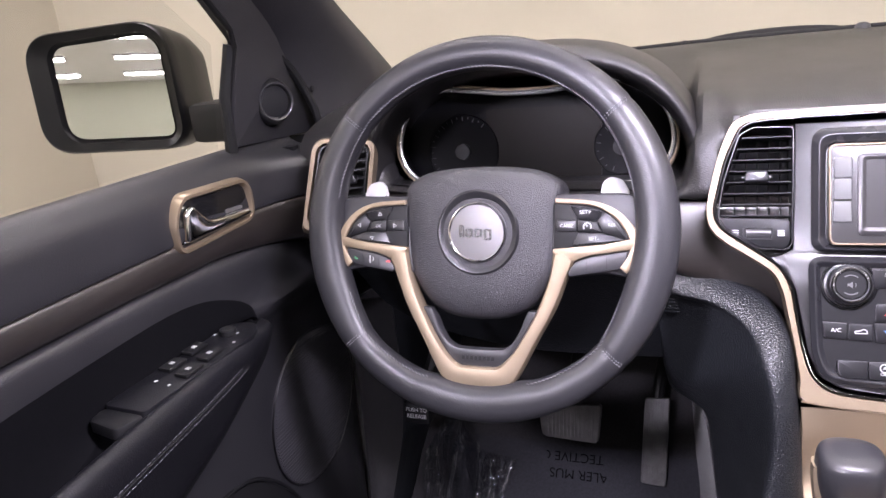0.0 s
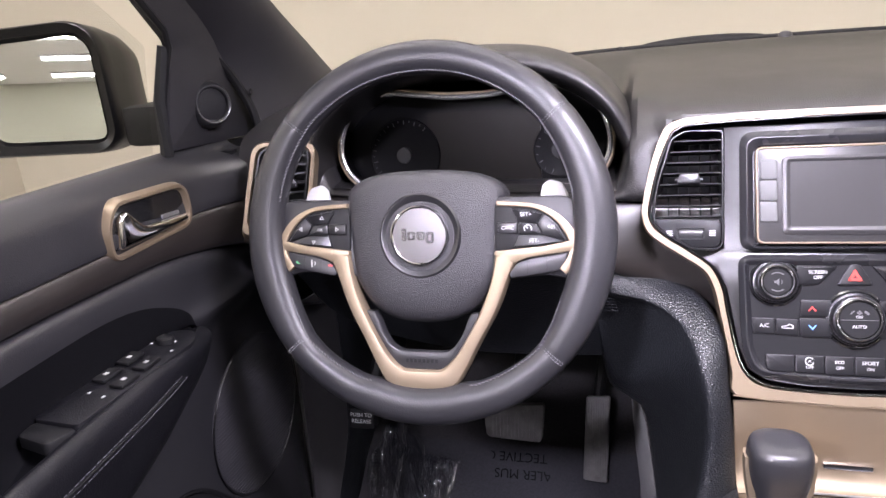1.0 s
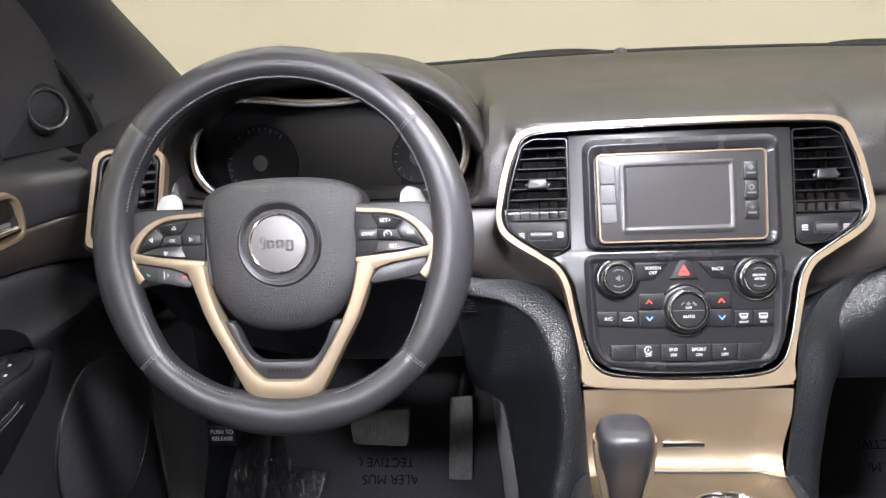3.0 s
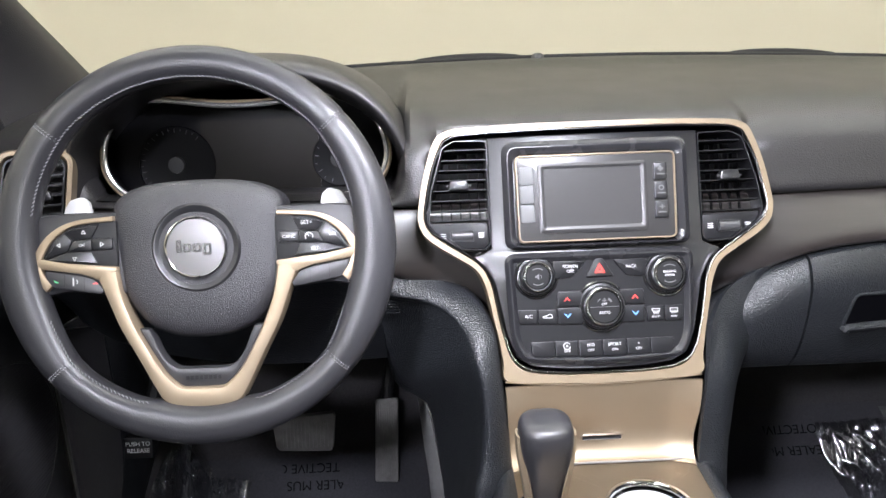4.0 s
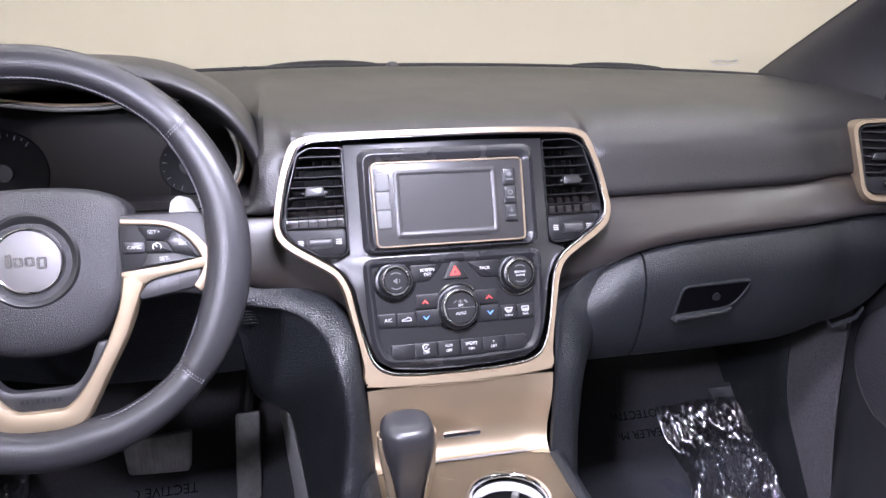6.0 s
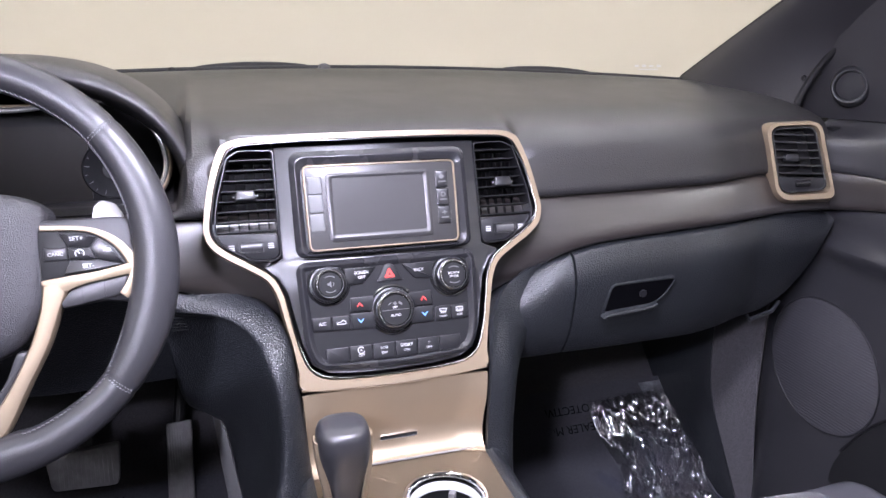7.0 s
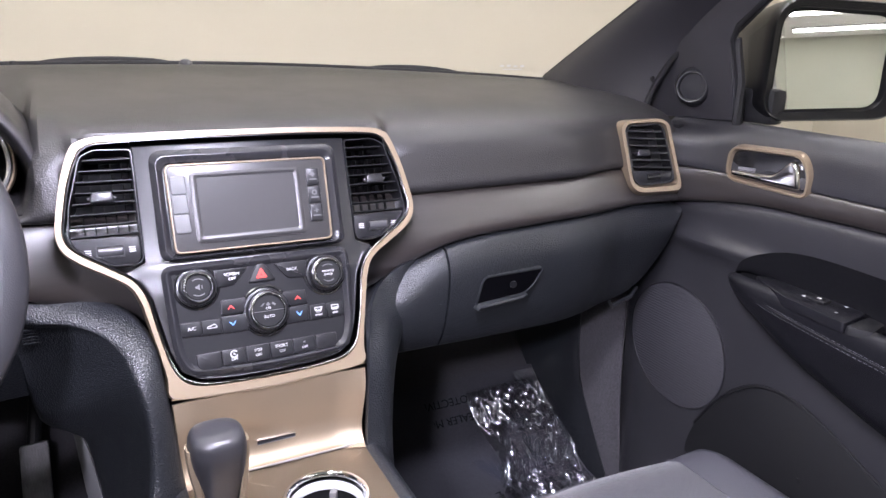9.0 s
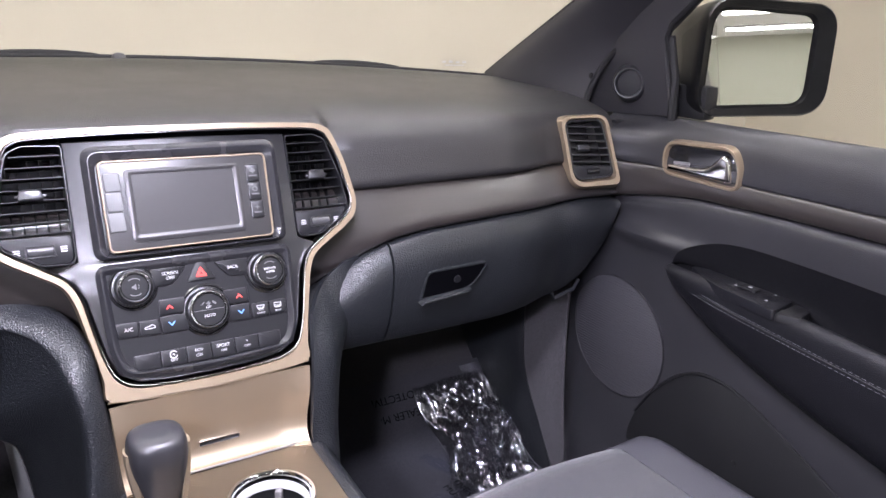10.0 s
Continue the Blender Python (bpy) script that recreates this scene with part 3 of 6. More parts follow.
def side_vent(s):
    a, l = radians(22), radians(12)
    nh = V(-math.sin(a), -math.cos(a), 0)
    ux, uy, uz = V(math.cos(a), -math.sin(a), 0), V(0, 0, 1) * math.cos(l) - nh * math.sin(l), nh * math.cos(l) + V(0, 0, 1) * math.sin(l)
    M = Matrix([[*r] for r in zip(ux, uy, uz, V(0.62, 0.078 if s > 0 else 0.060, 0.75))] + [[0, 0, 0, 1]])
    if s < 0:
        M = Matrix.Diagonal((-1, 1, 1, 1)) @ M
    o = rounded([(-0.0595, 0.050), (0.0235, 0.0555), (0.0520, -0.0605), (-0.0345, -0.0665)], [0.020, 0.018, 0.012, 0.026], 7)
    i = rounded([(-0.0450, 0.0405), (0.0130, 0.0450), (0.0365, -0.0425), (-0.0265, -0.0500)], [0.014, 0.012, 0.012, 0.018], 7)
    v = part("side_vent", band(o, i, -0.035, 0.007, M, edge=0.3), GOLD, dash, "champagne framed side vent")
    part("vent_back", slab(offset2d(i, 0.002), -0.036, -0.030, M), MATTE, v)
    part("vent_lining", band(offset2d(i, 0.001), offset2d(i, -0.0012), -0.03, 0.003, M), PLASTIC, v)
    part("lower_panel", slab(rounded([(-0.030, -0.0265), (0.0330, -0.0265), (0.0355, -0.0415), (-0.0250, -0.0490)], [0.002, 0.002, 0.010, 0.014], 4), -0.02, -0.0005, M, edge=0.001), PLASTIC, v)
    part("thumbwheel", tube([M @ V(-0.007, -0.0365, -0.001), M @ V(0.013, -0.0345, -0.001)], 0.0048, sides=16), GLOSS, v)
    for k in range(6):
        y = -0.0195 + 0.0108 * k
        x0, x1 = float(np.interp(y, [-0.05, 0.04], [-0.0275, -0.0455])), float(np.interp(y, [-0.0425, 0.045], [0.0355, 0.0120]))
        if k == 5:
            x0, x1 = x0 + 0.004, x1 - 0.004
        sec = [(0.0045, -0.0006), (-0.010, -0.0006), (-0.018, -0.0004), (-0.018, -0.0014), (-0.010, -0.0018), (0.0045, -0.0026)]
        bm = bmesh.new()
        p = [bm.verts.new(M @ V(x0, y + q[1], q[0])) for q in sec]
        r = [bm.verts.new(M @ V(x1, y + q[1], q[0])) for q in sec]
        for n in range(6):
            bm.faces.new((p[n], p[(n + 1) % 6], r[(n + 1) % 6], r[n]))
        bm.faces.new(p)
        bm.faces.new(r[::-1])
        part("slat", bm, PLASTIC, v, smooth=False)
    part("vent_knob", slab(rounded([(-0.026, -0.0050), (-0.006, -0.0050), (-0.006, 0.0060), (-0.024, 0.0060)], 0.003, 4), -0.004, 0.006, M, edge=0.002), PLASTIC, v, "grey vent tab")


for s in (-1, 1):
    side_vent(s)
    # end of the dash against the door
    prof = [(0.120, 0.778), (0.112, 0.765), (0.108, 0.73), (0.100, 0.70), (0.108, 0.665), (0.100, 0.63), (0.13, 0.56), (0.30, 0.50), (0.45, 0.62), (0.47, 0.80), (0.30, 0.80), (0.13, 0.786)]
    bm = bmesh.new()
    a = [bm.verts.new(V(s * 0.672, y, z)) for y, z in prof]
    b = [bm.verts.new(V(s * 0.702, y + 0.006, z)) for y, z in prof]
    for i in range(len(prof)):
        bm.faces.new((a[i], a[(i + 1) % len(prof)], b[(i + 1) % len(prof)], b[i]))
    bm.faces.new(b)
    part("end_cap", bm, LOWER, dash, "black dash end cap")

# ---------------- centre stack ----------------
A_STACK = math.degrees(math.atan(0.36))
MS = frame_at((0, 0, 0.62), A_STACK)
stack = thing("centre_stack", (0, 0, 0.62), "satin black centre stack in champagne and chrome surround, display switched off", "centre console")

HALF_OUT = [(0, 0.201), (0.06, 0.2008), (0.115, 0.1995), (0.150, 0.1977), (0.165, 0.1935), (0.1735, 0.185), (0.184, 0.155), (0.191, 0.122), (0.1935, 0.102),
            (0.189, 0.085), (0.175, 0.0715), (0.152, 0.057), (0.133, 0.0435), (0.124, 0.026), (0.119, 0.004), (0.112, -0.031), (0.1085, -0.056), (0.1065, -0.0775), (0.06, -0.0815), (0, -0.0835)]
HALF_IN = [(0, 0.194), (0.06, 0.1938), (0.112, 0.1927), (0.147, 0.1908), (0.160, 0.1865), (0.1665, 0.179), (0.177, 0.152), (0.184, 0.1205), (0.1865, 0.102),
           (0.182, 0.089), (0.170, 0.078), (0.148, 0.0635), (0.1275, 0.0485), (0.117, 0.0285), (0.1125, 0.004), (0.1055, -0.031), (0.096, -0.055), (0.078, -0.0665), (0.045, -0.0705), (0, -0.0715)]


def mirrored(half, n=5):
    s = spline(half, n)
    return s + [np.array((-p[0], p[1])) for p in s[-2:0:-1]]


OUT, IN = mirrored(HALF_OUT), mirrored(HALF_IN)
IN2 = offset2d(IN, -0.0028)
part("trim_surround", band(OUT, IN, -0.03, 0.004, MS, edge=0.10), GOLD, stack, "champagne painted surround")
part("chrome_bead", band(IN, IN2, -0.02, 0.0065, MS, edge=0.3), BEAD, stack, "polished chrome bead")
face_half = [(0, 0.1885), (0.1145, 0.187), (0.1150, 0.0665), (0.122, 0.0625), (0.134, 0.0575), (0.1225, 0.0465), (0.1122, 0.0275), (0.1078, 0.004), (0.101, -0.031), (0.092, -0.0525), (0.0755, -0.062), (0.044, -0.066), (0, -0.067)]
face = [np.array(p) for p in face_half] + [np.array((-p[0], p[1])) for p in face_half[-2:0:-1]]
part("face_plate", slab(face, -0.03, 0.0, MS, edge=0.002), PLASTIC, stack, "satin black face plate")
# duct shade behind the slats is put into this near-black backing
part("back_plate", slab([p * 0.985 for p in IN], -0.058, -0.050, MS), CLUSTER, stack)

# raised centre panels
up_out = rounded([(-0.100, 0.064), (0.100, 0.064), (0.1005, 0.1805), (-0.1005, 0.1805)], [0.012, 0.012, 0.014, 0.014], 6)
up_in = rounded([(-0.088, 0.069), (0.088, 0.069), (0.0885, 0.1665), (-0.0885, 0.1665)], [0.012, 0.012, 0.010, 0.010], 6)
part("screen_surround", band(up_out, up_in, 0.0, 0.009, MS, edge=0.45), SURROUND, stack, "rolled satin black surround")
lo = rounded([(-0.1025, 0.060), (0.1025, 0.060), (0.0985, -0.032), (0.088, -0.057), (0, -0.0635), (-0.088, -0.057), (-0.0985, -0.032)], [0.014, 0.014, 0.02, 0.014, 0.05, 0.014, 0.02], 6)
lo_in = offset2d(lo, -0.010)
part("control_surround", band(lo, lo_in, 0.0, 0.0075, MS, edge=0.42), SURROUND, stack, "rolled satin black surround")
part("control_plate", slab(offset2d(lo, -0.0095), 0.0, 0.0035, MS), KEY, stack)

# radio and display
radio = part("radio", slab(rounded([(-0.0855, 0.0705), (0.0845, 0.0705), (0.0862, 0.1642), (-0.0868, 0.1642)], 0.007, 6), 0.0, 0.009, MS, edge=0.002), RADIO, stack, "flush gunmetal radio unit")
ro = rounded([(-0.0858, 0.0702), (0.0848, 0.0702), (0.0865, 0.1645), (-0.0871, 0.1645)], 0.0075, 6)
part("bezel", band(ro, offset2d(ro, -0.0022), 0.008, 0.0108, MS, edge=0.3), GOLD, radio, "thin champagne outline")
so = rounded([(-0.0625, 0.0795), (0.0545, 0.0795), (0.0548, 0.1545), (-0.0630, 0.1545)], 0.005, 4)
si = rounded([(-0.0560, 0.0868), (0.0480, 0.0868), (0.0482, 0.1492), (-0.0562, 0.1492)], 0.003, 4)
part("display_frame", band(so, si, 0.0089, 0.0118, MS, edge=0.45), RADIO, radio, "sloped dark grey display frame")
part("display", slab(si, 0.0088, 0.0098, MS), SCREEN, radio, "blank switched-off display glass")
for k in range(3):
    y0 = 0.0915 + 0.0205 * k
    # left keys are black ones; their lamp glare is put into the grey
    b = part("radio_button", slab(rounded([(-0.0825, y0), (-0.0672, y0), (-0.0676, y0 + 0.0192), (-0.0829, y0 + 0.0192)], 0.0022, 3), 0.008, 0.0116, MS, edge=0.001), GLARE_PRINT_GREY, radio, "black radio key coloured grey for the glare on it")
    b2 = part("radio_button", slab(rounded([(0.0620, y0), (0.0762, y0), (0.0768, y0 + 0.0192), (0.0624, y0 + 0.0192)], 0.0022, 3), 0.008, 0.0116, MS, edge=0.001), PLASTIC, radio, "black radio key with white symbol")
    cx, cy = 0.0693, y0 + 0.0115
    bm = slab([(cx - 0.0042, cy - 0.0058), (cx + 0.0042, cy - 0.0058), (cx + 0.0042, cy - 0.0042), (cx - 0.0042, cy - 0.0042)], 0.0116, 0.0119, MS)
    if k == 0:
        box(cx - 0.0028, cx + 0.0028, cy + 0.0002, cy + 0.0012, 0.0116, 0.0119, MS, bm)
        box(cx - 0.0005, cx + 0.0005, cy - 0.0018, cy + 0.0032, 0.0116, 0.0119, MS, bm)
    elif k == 1:
        band([(cx + 0.003 * math.cos(a), cy + 0.0007 + 0.003 * math.sin(a)) for a in np.linspace(0, 6.28, 17)[:-1]], [(cx + 0.0018 * math.cos(a), cy + 0.0007 + 0.0018 * math.sin(a)) for a in np.linspace(0, 6.28, 17)[:-1]], 0.0116, 0.0119, MS, bm)
    else:
        slab([(cx, cy - 0.0025), (cx + 0.0035, cy + 0.0007), (cx, cy + 0.0039), (cx - 0.0035, cy + 0.0007)], 0.0116, 0.0119, MS, bm)
    part("print", bm, GLARE_PRINT_GREY, b2, "white symbol", smooth=False)

# air vents


def edge_x(y):
    """Outer edge of the vent opening at height y."""
    pts = [(0.066, 0.150), (0.088, 0.1775), (0.098, 0.1805), (0.12, 0.1788), (0.152, 0.1715), (0.176, 0.1625), (0.183, 0.152)]
    return float(np.interp(y, [p[0] for p in pts], [p[1] for p in pts]))


def centre_vent(s):
    def mx(pts):
        return [(s * p[0], p[1]) for p in pts]
    v = part("vent", band(mx(rounded([(0.1145, 0.185), (0.152, 0.186), (0.1655, 0.179), (0.1795, 0.13), (0.1835, 0.099), (0.179, 0.086), (0.146, 0.0655), (0.120, 0.0645), (0.1145, 0.070)], 0.004, 4)),
                          mx(rounded([(0.1168, 0.1825), (0.1505, 0.1835), (0.1625, 0.1765), (0.1765, 0.13), (0.1810, 0.099), (0.1768, 0.0875), (0.145, 0.0678), (0.121, 0.0668), (0.1168, 0.072)], 0.004, 4)), -0.034, 0.0008, MS, edge=0.3), PLASTIC, stack, "black air vent")
    low = mx(rounded([(0.1170, 0.0945), (0.1805, 0.0965), (0.1765, 0.0875), (0.145, 0.0678), (0.121, 0.0670), (0.1170, 0.073)], 0.004, 3))
    lp = part("lower_panel", slab(low, -0.02, -0.0015, MS, edge=0.001), KEY, v)
    cx = 0.1455
    part("thumbwheel", tube([MS @ V(s * (cx - 0.011), 0.0815, -0.003), MS @ V(s * (cx + 0.011), 0.0815, -0.003)], 0.0052, sides=20), GREYP, v, "ribbed grey thumbwheel")
    rim = rounded([(s * (cx - 0.0135), 0.0752), (s * (cx + 0.0135), 0.0752), (s * (cx + 0.0135), 0.0878), (s * (cx - 0.0135), 0.0878)], 0.002, 3)
    part("wheel_frame", band(rim, offset2d(rim, -0.0016), -0.002, 0.0008, MS), PLASTIC, v)
    bm = bmesh.new()
    for q in (-1, 1):
        for j in range(3):
            box(s * cx + q * 0.0205 - 0.003, s * cx + q * 0.0205 + 0.003, 0.0790 + 0.0022 * j, 0.0800 + 0.0022 * j, -0.0015, -0.001, MS, bm)
    part("print", bm, WHITE, lp, smooth=False)
    for k in range(8):
        y = 0.0998 + 0.0109 * k
        x1 = edge_x(y) - 0.001
        sec = [(0.0, -0.0008), (-0.010, -0.0011), (-0.018, -0.0014), (-0.018, -0.0022), (-0.010, -0.0022), (0.0, -0.0020)]
        bm = bmesh.new()
        a = [bm.verts.new(MS @ V(s * 0.1172, y + p[1], p[0])) for p in sec]
        b = [bm.verts.new(MS @ V(s * x1, y + p[1], p[0])) for p in sec]
        for i in range(6):
            bm.faces.new((a[i], a[(i + 1) % 6], b[(i + 1) % 6], b[i]))
        bm.faces.new(a)
        bm.faces.new(b[::-1])
        part("slat", bm, SLAT, v, smooth=False)
    for k in range(5):
        x = 0.1245 + 0.0105 * k
        top = 0.181 if x < 0.155 else 0.165
        part("vane", box(s * x - 0.0007, s * x + 0.0007, 0.0975, top, -0.031, -0.0185, MS), VANE, v, smooth=False)
    ky = 0.0998 + 0.0109 * 3 + 0.003
    k = part("vent_knob", slab(rounded([(s * 0.1475 - 0.0115, ky - 0.0048), (s * 0.1475 + 0.0115, ky - 0.0048), (s * 0.1475 + 0.0095, ky + 0.0062), (s * 0.1475 - 0.0095, ky + 0.0062)], 0.003, 4), -0.004, 0.005, MS, edge=0.002), PLASTIC, v, "grey vent tab")
    part("knob_edge", box(s * 0.1475 - 0.0135, s * 0.1475 + 0.0135, ky - 0.001, ky + 0.0012, 0.0005, 0.0022, MS, bevel=0.0008), GREYP, k)


for s in (-1, 1):
    centre_vent(s)

# knobs
DARKCHROME = material("dark_chrome", (0.24, 0.24, 0.25), 0.20, metal=1.0)
KNOBFACE = material("knob_face", (0.010, 0.010, 0.011), 0.5, spec=0.2, vary=0.1)


def knob(x, y, r, prints):
    M = MS @ Matrix.Translation((x, y, 0.0035))
    k = part("knob", lathe([(r + 0.0015, 0), (r + 0.001, 0.002), (r - 0.001, 0.0025), (r - 0.0012, 0.010), (r - 0.0022, 0.0122), (r - 0.0036, 0.0128)], M), PLASTIC, stack, "ribbed black rotary knob")
    part("knob_well", band([((r + 0.0045) * math.cos(a) + x, (r + 0.0045) * math.sin(a) + y) for a in np.linspace(0, 2 * math.pi, 41)[:-1]],
                           [((r + 0.001) * math.cos(a) + x, (r + 0.001) * math.sin(a) + y) for a in np.linspace(0, 2 * math.pi, 41)[:-1]], 0.003, 0.0052, MS, edge=0.4), GLOSS, k)
    part("knob_ring", lathe([(r - 0.0034, 0.0118), (r - 0.0036, 0.0138), (r - 0.0046, 0.0146), (r - 0.0060, 0.0144), (r - 0.0066, 0.0128)], M), DARKCHROME, k, "dark chrome ring")
    part("knob_face", lathe([(r - 0.0064, 0.0126), (r - 0.0072, 0.0136), (0, 0.0139)], M), KNOBFACE, k)
    bm = bmesh.new()
    for j in range(36):
        a = 2 * math.pi * j / 36
        R = M @ Matrix.Rotation(a, 4, "Z")
        box(r - 0.0013, r - 0.0006, -0.0005, 0.0005, 0.003, 0.0105, R, bm)
    part("ribs", bm, PLASTIC, k, smooth=False)
    prints(k, M @ Matrix.Translation((0, 0, 0.0140)))
    return k


def arc_print(bm, M, r, a0, a1, w=0.0005, n=10):
    an = np.linspace(a0, a1, n)
    slab([((r + w) * math.cos(a), (r + w) * math.sin(a)) for a in an] + [((r - w) * math.cos(a), (r - w) * math.sin(a)) for a in an[::-1]], 0, 0.0003, M, bm)


def volume_print(k, M):
    bm = bmesh.new()
    arc_print(bm, M, 0.0088, 0.9, 2.2)
    arc_print(bm, M, 0.0088, -2.2, -0.9)
    slab([(-0.0028, -0.0012), (-0.0012, -0.0012), (0.0014, -0.0034), (0.0014, 0.0034), (-0.0012, 0.0012), (-0.0028, 0.0012)], 0, 0.0003, M, bm)
    arc_print(bm, M @ Matrix.Translation((0.001, 0, 0)), 0.003, -0.7, 0.7, 0.0003, 5)
    part("print", bm, GLARE_PRINT_GREY, k, smooth=False)


def browse_print(k, M):
    bm = bmesh.new()
    arc_print(bm, M, 0.0095, 0.9, 2.2)
    arc_print(bm, M, 0.0095, -2.2, -0.9)
    part("print", bm, GLARE_PRINT_GREY, k, smooth=False)
    words("BROWSE", 0.0034, M @ Matrix.Translation((0, 0.0019, 0)), WHITE, k, thick=0.0002)
    words("ENTER", 0.0034, M @ Matrix.Translation((0, -0.0019, 0)), WHITE, k, thick=0.0002)


def fan_print(k, M):
    bm = bmesh.new()
    for a in (0, 1.571, 3.142, 4.712):
        R = M @ Matrix.Translation((0, 0.0068, 0)) @ Matrix.Rotation(a, 4, "Z")
        slab([(0.0003, -0.0007), (0.0022, -0.0009), (0.0022, 0.0007), (0.0003, 0.0007)], 0, 0.0003, R, bm)
    arc_print(bm, M, 0.0092, 2.0, 2.5, 0.0005, 4)
    arc_print(bm, M, 0.0092, 0.6, 1.1, 0.0011, 4)
    box(-0.0155, 0.0155, -0.0003, 0.0002, 0, 0.0003, M, bm)
    part("print", bm, GLARE_PRINT_GREY, k, smooth=False)
    words("OFF", 0.0034, M @ Matrix.Translation((0, 0.0027, 0)), WHITE, k, thick=0.0002)
    words("AUTO", 0.0042, M @ Matrix.Translation((0, -0.0062, 0)), WHITE, k, thick=0.0002)


def key(name, pts, r=0.002, z=0.0058, mat=None, label=""):
    return part(name, slab(rounded(pts, r, 3), 0.002, z, MS, edge=0.001), mat or KEY, stack, label)


Z = 0.0059
b = key("screen_off_key", [(-0.049, 0.0305), (-0.030, 0.0318), (-0.014, 0.0495), (-0.050, 0.0495)], label="black key lettered SCREEN OFF")
words("SCREEN", 0.0046, MS @ Matrix.Translation((-0.0315, 0.0435, Z)), WHITE, b, thick=0.0002)
words("OFF", 0.0046, MS @ Matrix.Translation((-0.0315, 0.0385, Z)), WHITE, b, thick=0.0002)
b = key("hazard_key", [(-0.0155, 0.0315), (0.0155, 0.0315), (0.004, 0.0512), (-0.004, 0.0512)], 0.003, label="black hazard key with red triangle")
tri = rounded([(-0.0064, 0.0355), (0.0064, 0.0355), (0, 0.0467)], 0.001, 2)
part("print", band(tri, offset2d(tri, -0.0026), Z - 0.0002, Z + 0.0002, MS), RED, b, "red warning triangle", smooth=False)
b = key("back_key", [(0.029, 0.0318), (0.050, 0.0305), (0.051, 0.0495), (0.0145, 0.0495)], label="black key lettered BACK")
words("BACK", 0.0046, MS @ Matrix.Translation((0.034, 0.0412, Z)), WHITE, b, thick=0.0002)
for s in (-1, 1):
    b = key("warmer_key", [(s * 0.022, 0.0008), (s * 0.0475, 0.0008), (s * 0.0462, 0.0170), (s * 0.0195, 0.0170)][::s], 0.002, label="temperature key with red arrow")
    c = (s * 0.0365, 0.0085)
    bm = slab([(c[0] - 0.0037, c[1] - 0.002), (c[0] - 0.0024, c[1] - 0.002), (c[0], c[1] + 0.0008), (c[0] + 0.0024, c[1] - 0.002), (c[0] + 0.0037, c[1] - 0.002), (c[0], c[1] + 0.0025)], Z, Z + 0.0003, MS)
    part("print", bm, RED, b, smooth=False)
    b = key("cooler_key", [(s * 0.0195, -0.0185), (s * 0.0462, -0.0185), (s * 0.0475, -0.0004), (s * 0.022, -0.0004)][::s], 0.002, label="temperature key with blue arrow")
    c = (s * 0.0365, -0.009)
    bm = slab([(c[0] - 0.0037, c[1] + 0.002), (c[0], c[1] - 0.0025), (c[0] + 0.0037, c[1] + 0.002), (c[0] + 0.0024, c[1] + 0.002), (c[0], c[1] - 0.0008), (c[0] - 0.0024, c[1] + 0.002)], Z, Z + 0.0003, MS)
    part("print", bm, BLUE, b, smooth=False)
b = key("ac_key", [(-0.0885, -0.0160), (-0.0690, -0.0170), (-0.0690, -0.0015), (-0.0900, -0.0010)], label="black key lettered A/C")
words("A/C", 0.0052, MS @ Matrix.Translation((-0.0785, -0.0085, Z)), WHITE, b, thick=0.0002)
b = key("recirculation_key", [(-0.0683, -0.0170), (-0.0480, -0.0180), (-0.0485, -0.0020), (-0.0683, -0.0015)], label="black key with car symbol")
bm = bmesh.new()
car = rounded([(-0.0052, -0.002), (0.0052, -0.002), (0.0052, 0.0008), (0.002, 0.0028), (-0.001, 0.0008), (-0.0052, 0.0004)], 0.0008, 2)
MC = MS @ Matrix.Translation((-0.0582, -0.0088, Z))
band(car, offset2d(car, -0.0007), 0, 0.0003, MC, bm)
part("print", bm, WHITE, b, smooth=False)
for n, (x0, x1, cap) in enumerate(((0.0490, 0.0675, "FRONT"), (0.0682, 0.0870, "REAR"))):
    b = key("defrost_key", [(x0, -0.0190), (x1, -0.0180), (x1 + 0.001 * n, -0.0020), (x0, -0.0025)], label="black demist key with white symbol")
    cx = (x0 + x1) / 2
    o = rounded([(cx - 0.0032, -0.0095), (cx + 0.0032, -0.0095), (cx + 0.0048, -0.0052), (cx - 0.0048, -0.0052)] if n == 0 else [(cx - 0.0042, -0.0098), (cx + 0.0042, -0.0098), (cx + 0.0042, -0.005), (cx - 0.0042, -0.005)], 0.0008, 2)
    bm = band(o, offset2d(o, -0.0007), Z, Z + 0.0003, MS)
    for j in (-1, 0, 1):
        box(cx + 0.002 * j - 0.0003, cx + 0.002 * j + 0.0003, -0.0112, -0.0072, Z, Z + 0.0003, MS, bm)
    part("print", bm, WHITE, b, smooth=False)
    words(cap, 0.0028, MS @ Matrix.Translation((cx, -0.0140, Z)), WHITE, b, thick=0.0002)
caps = [(), ("A", "OFF"), ("ECO", "OFF"), ("SPORT", "ON"), ("=", "OFF"), ()]
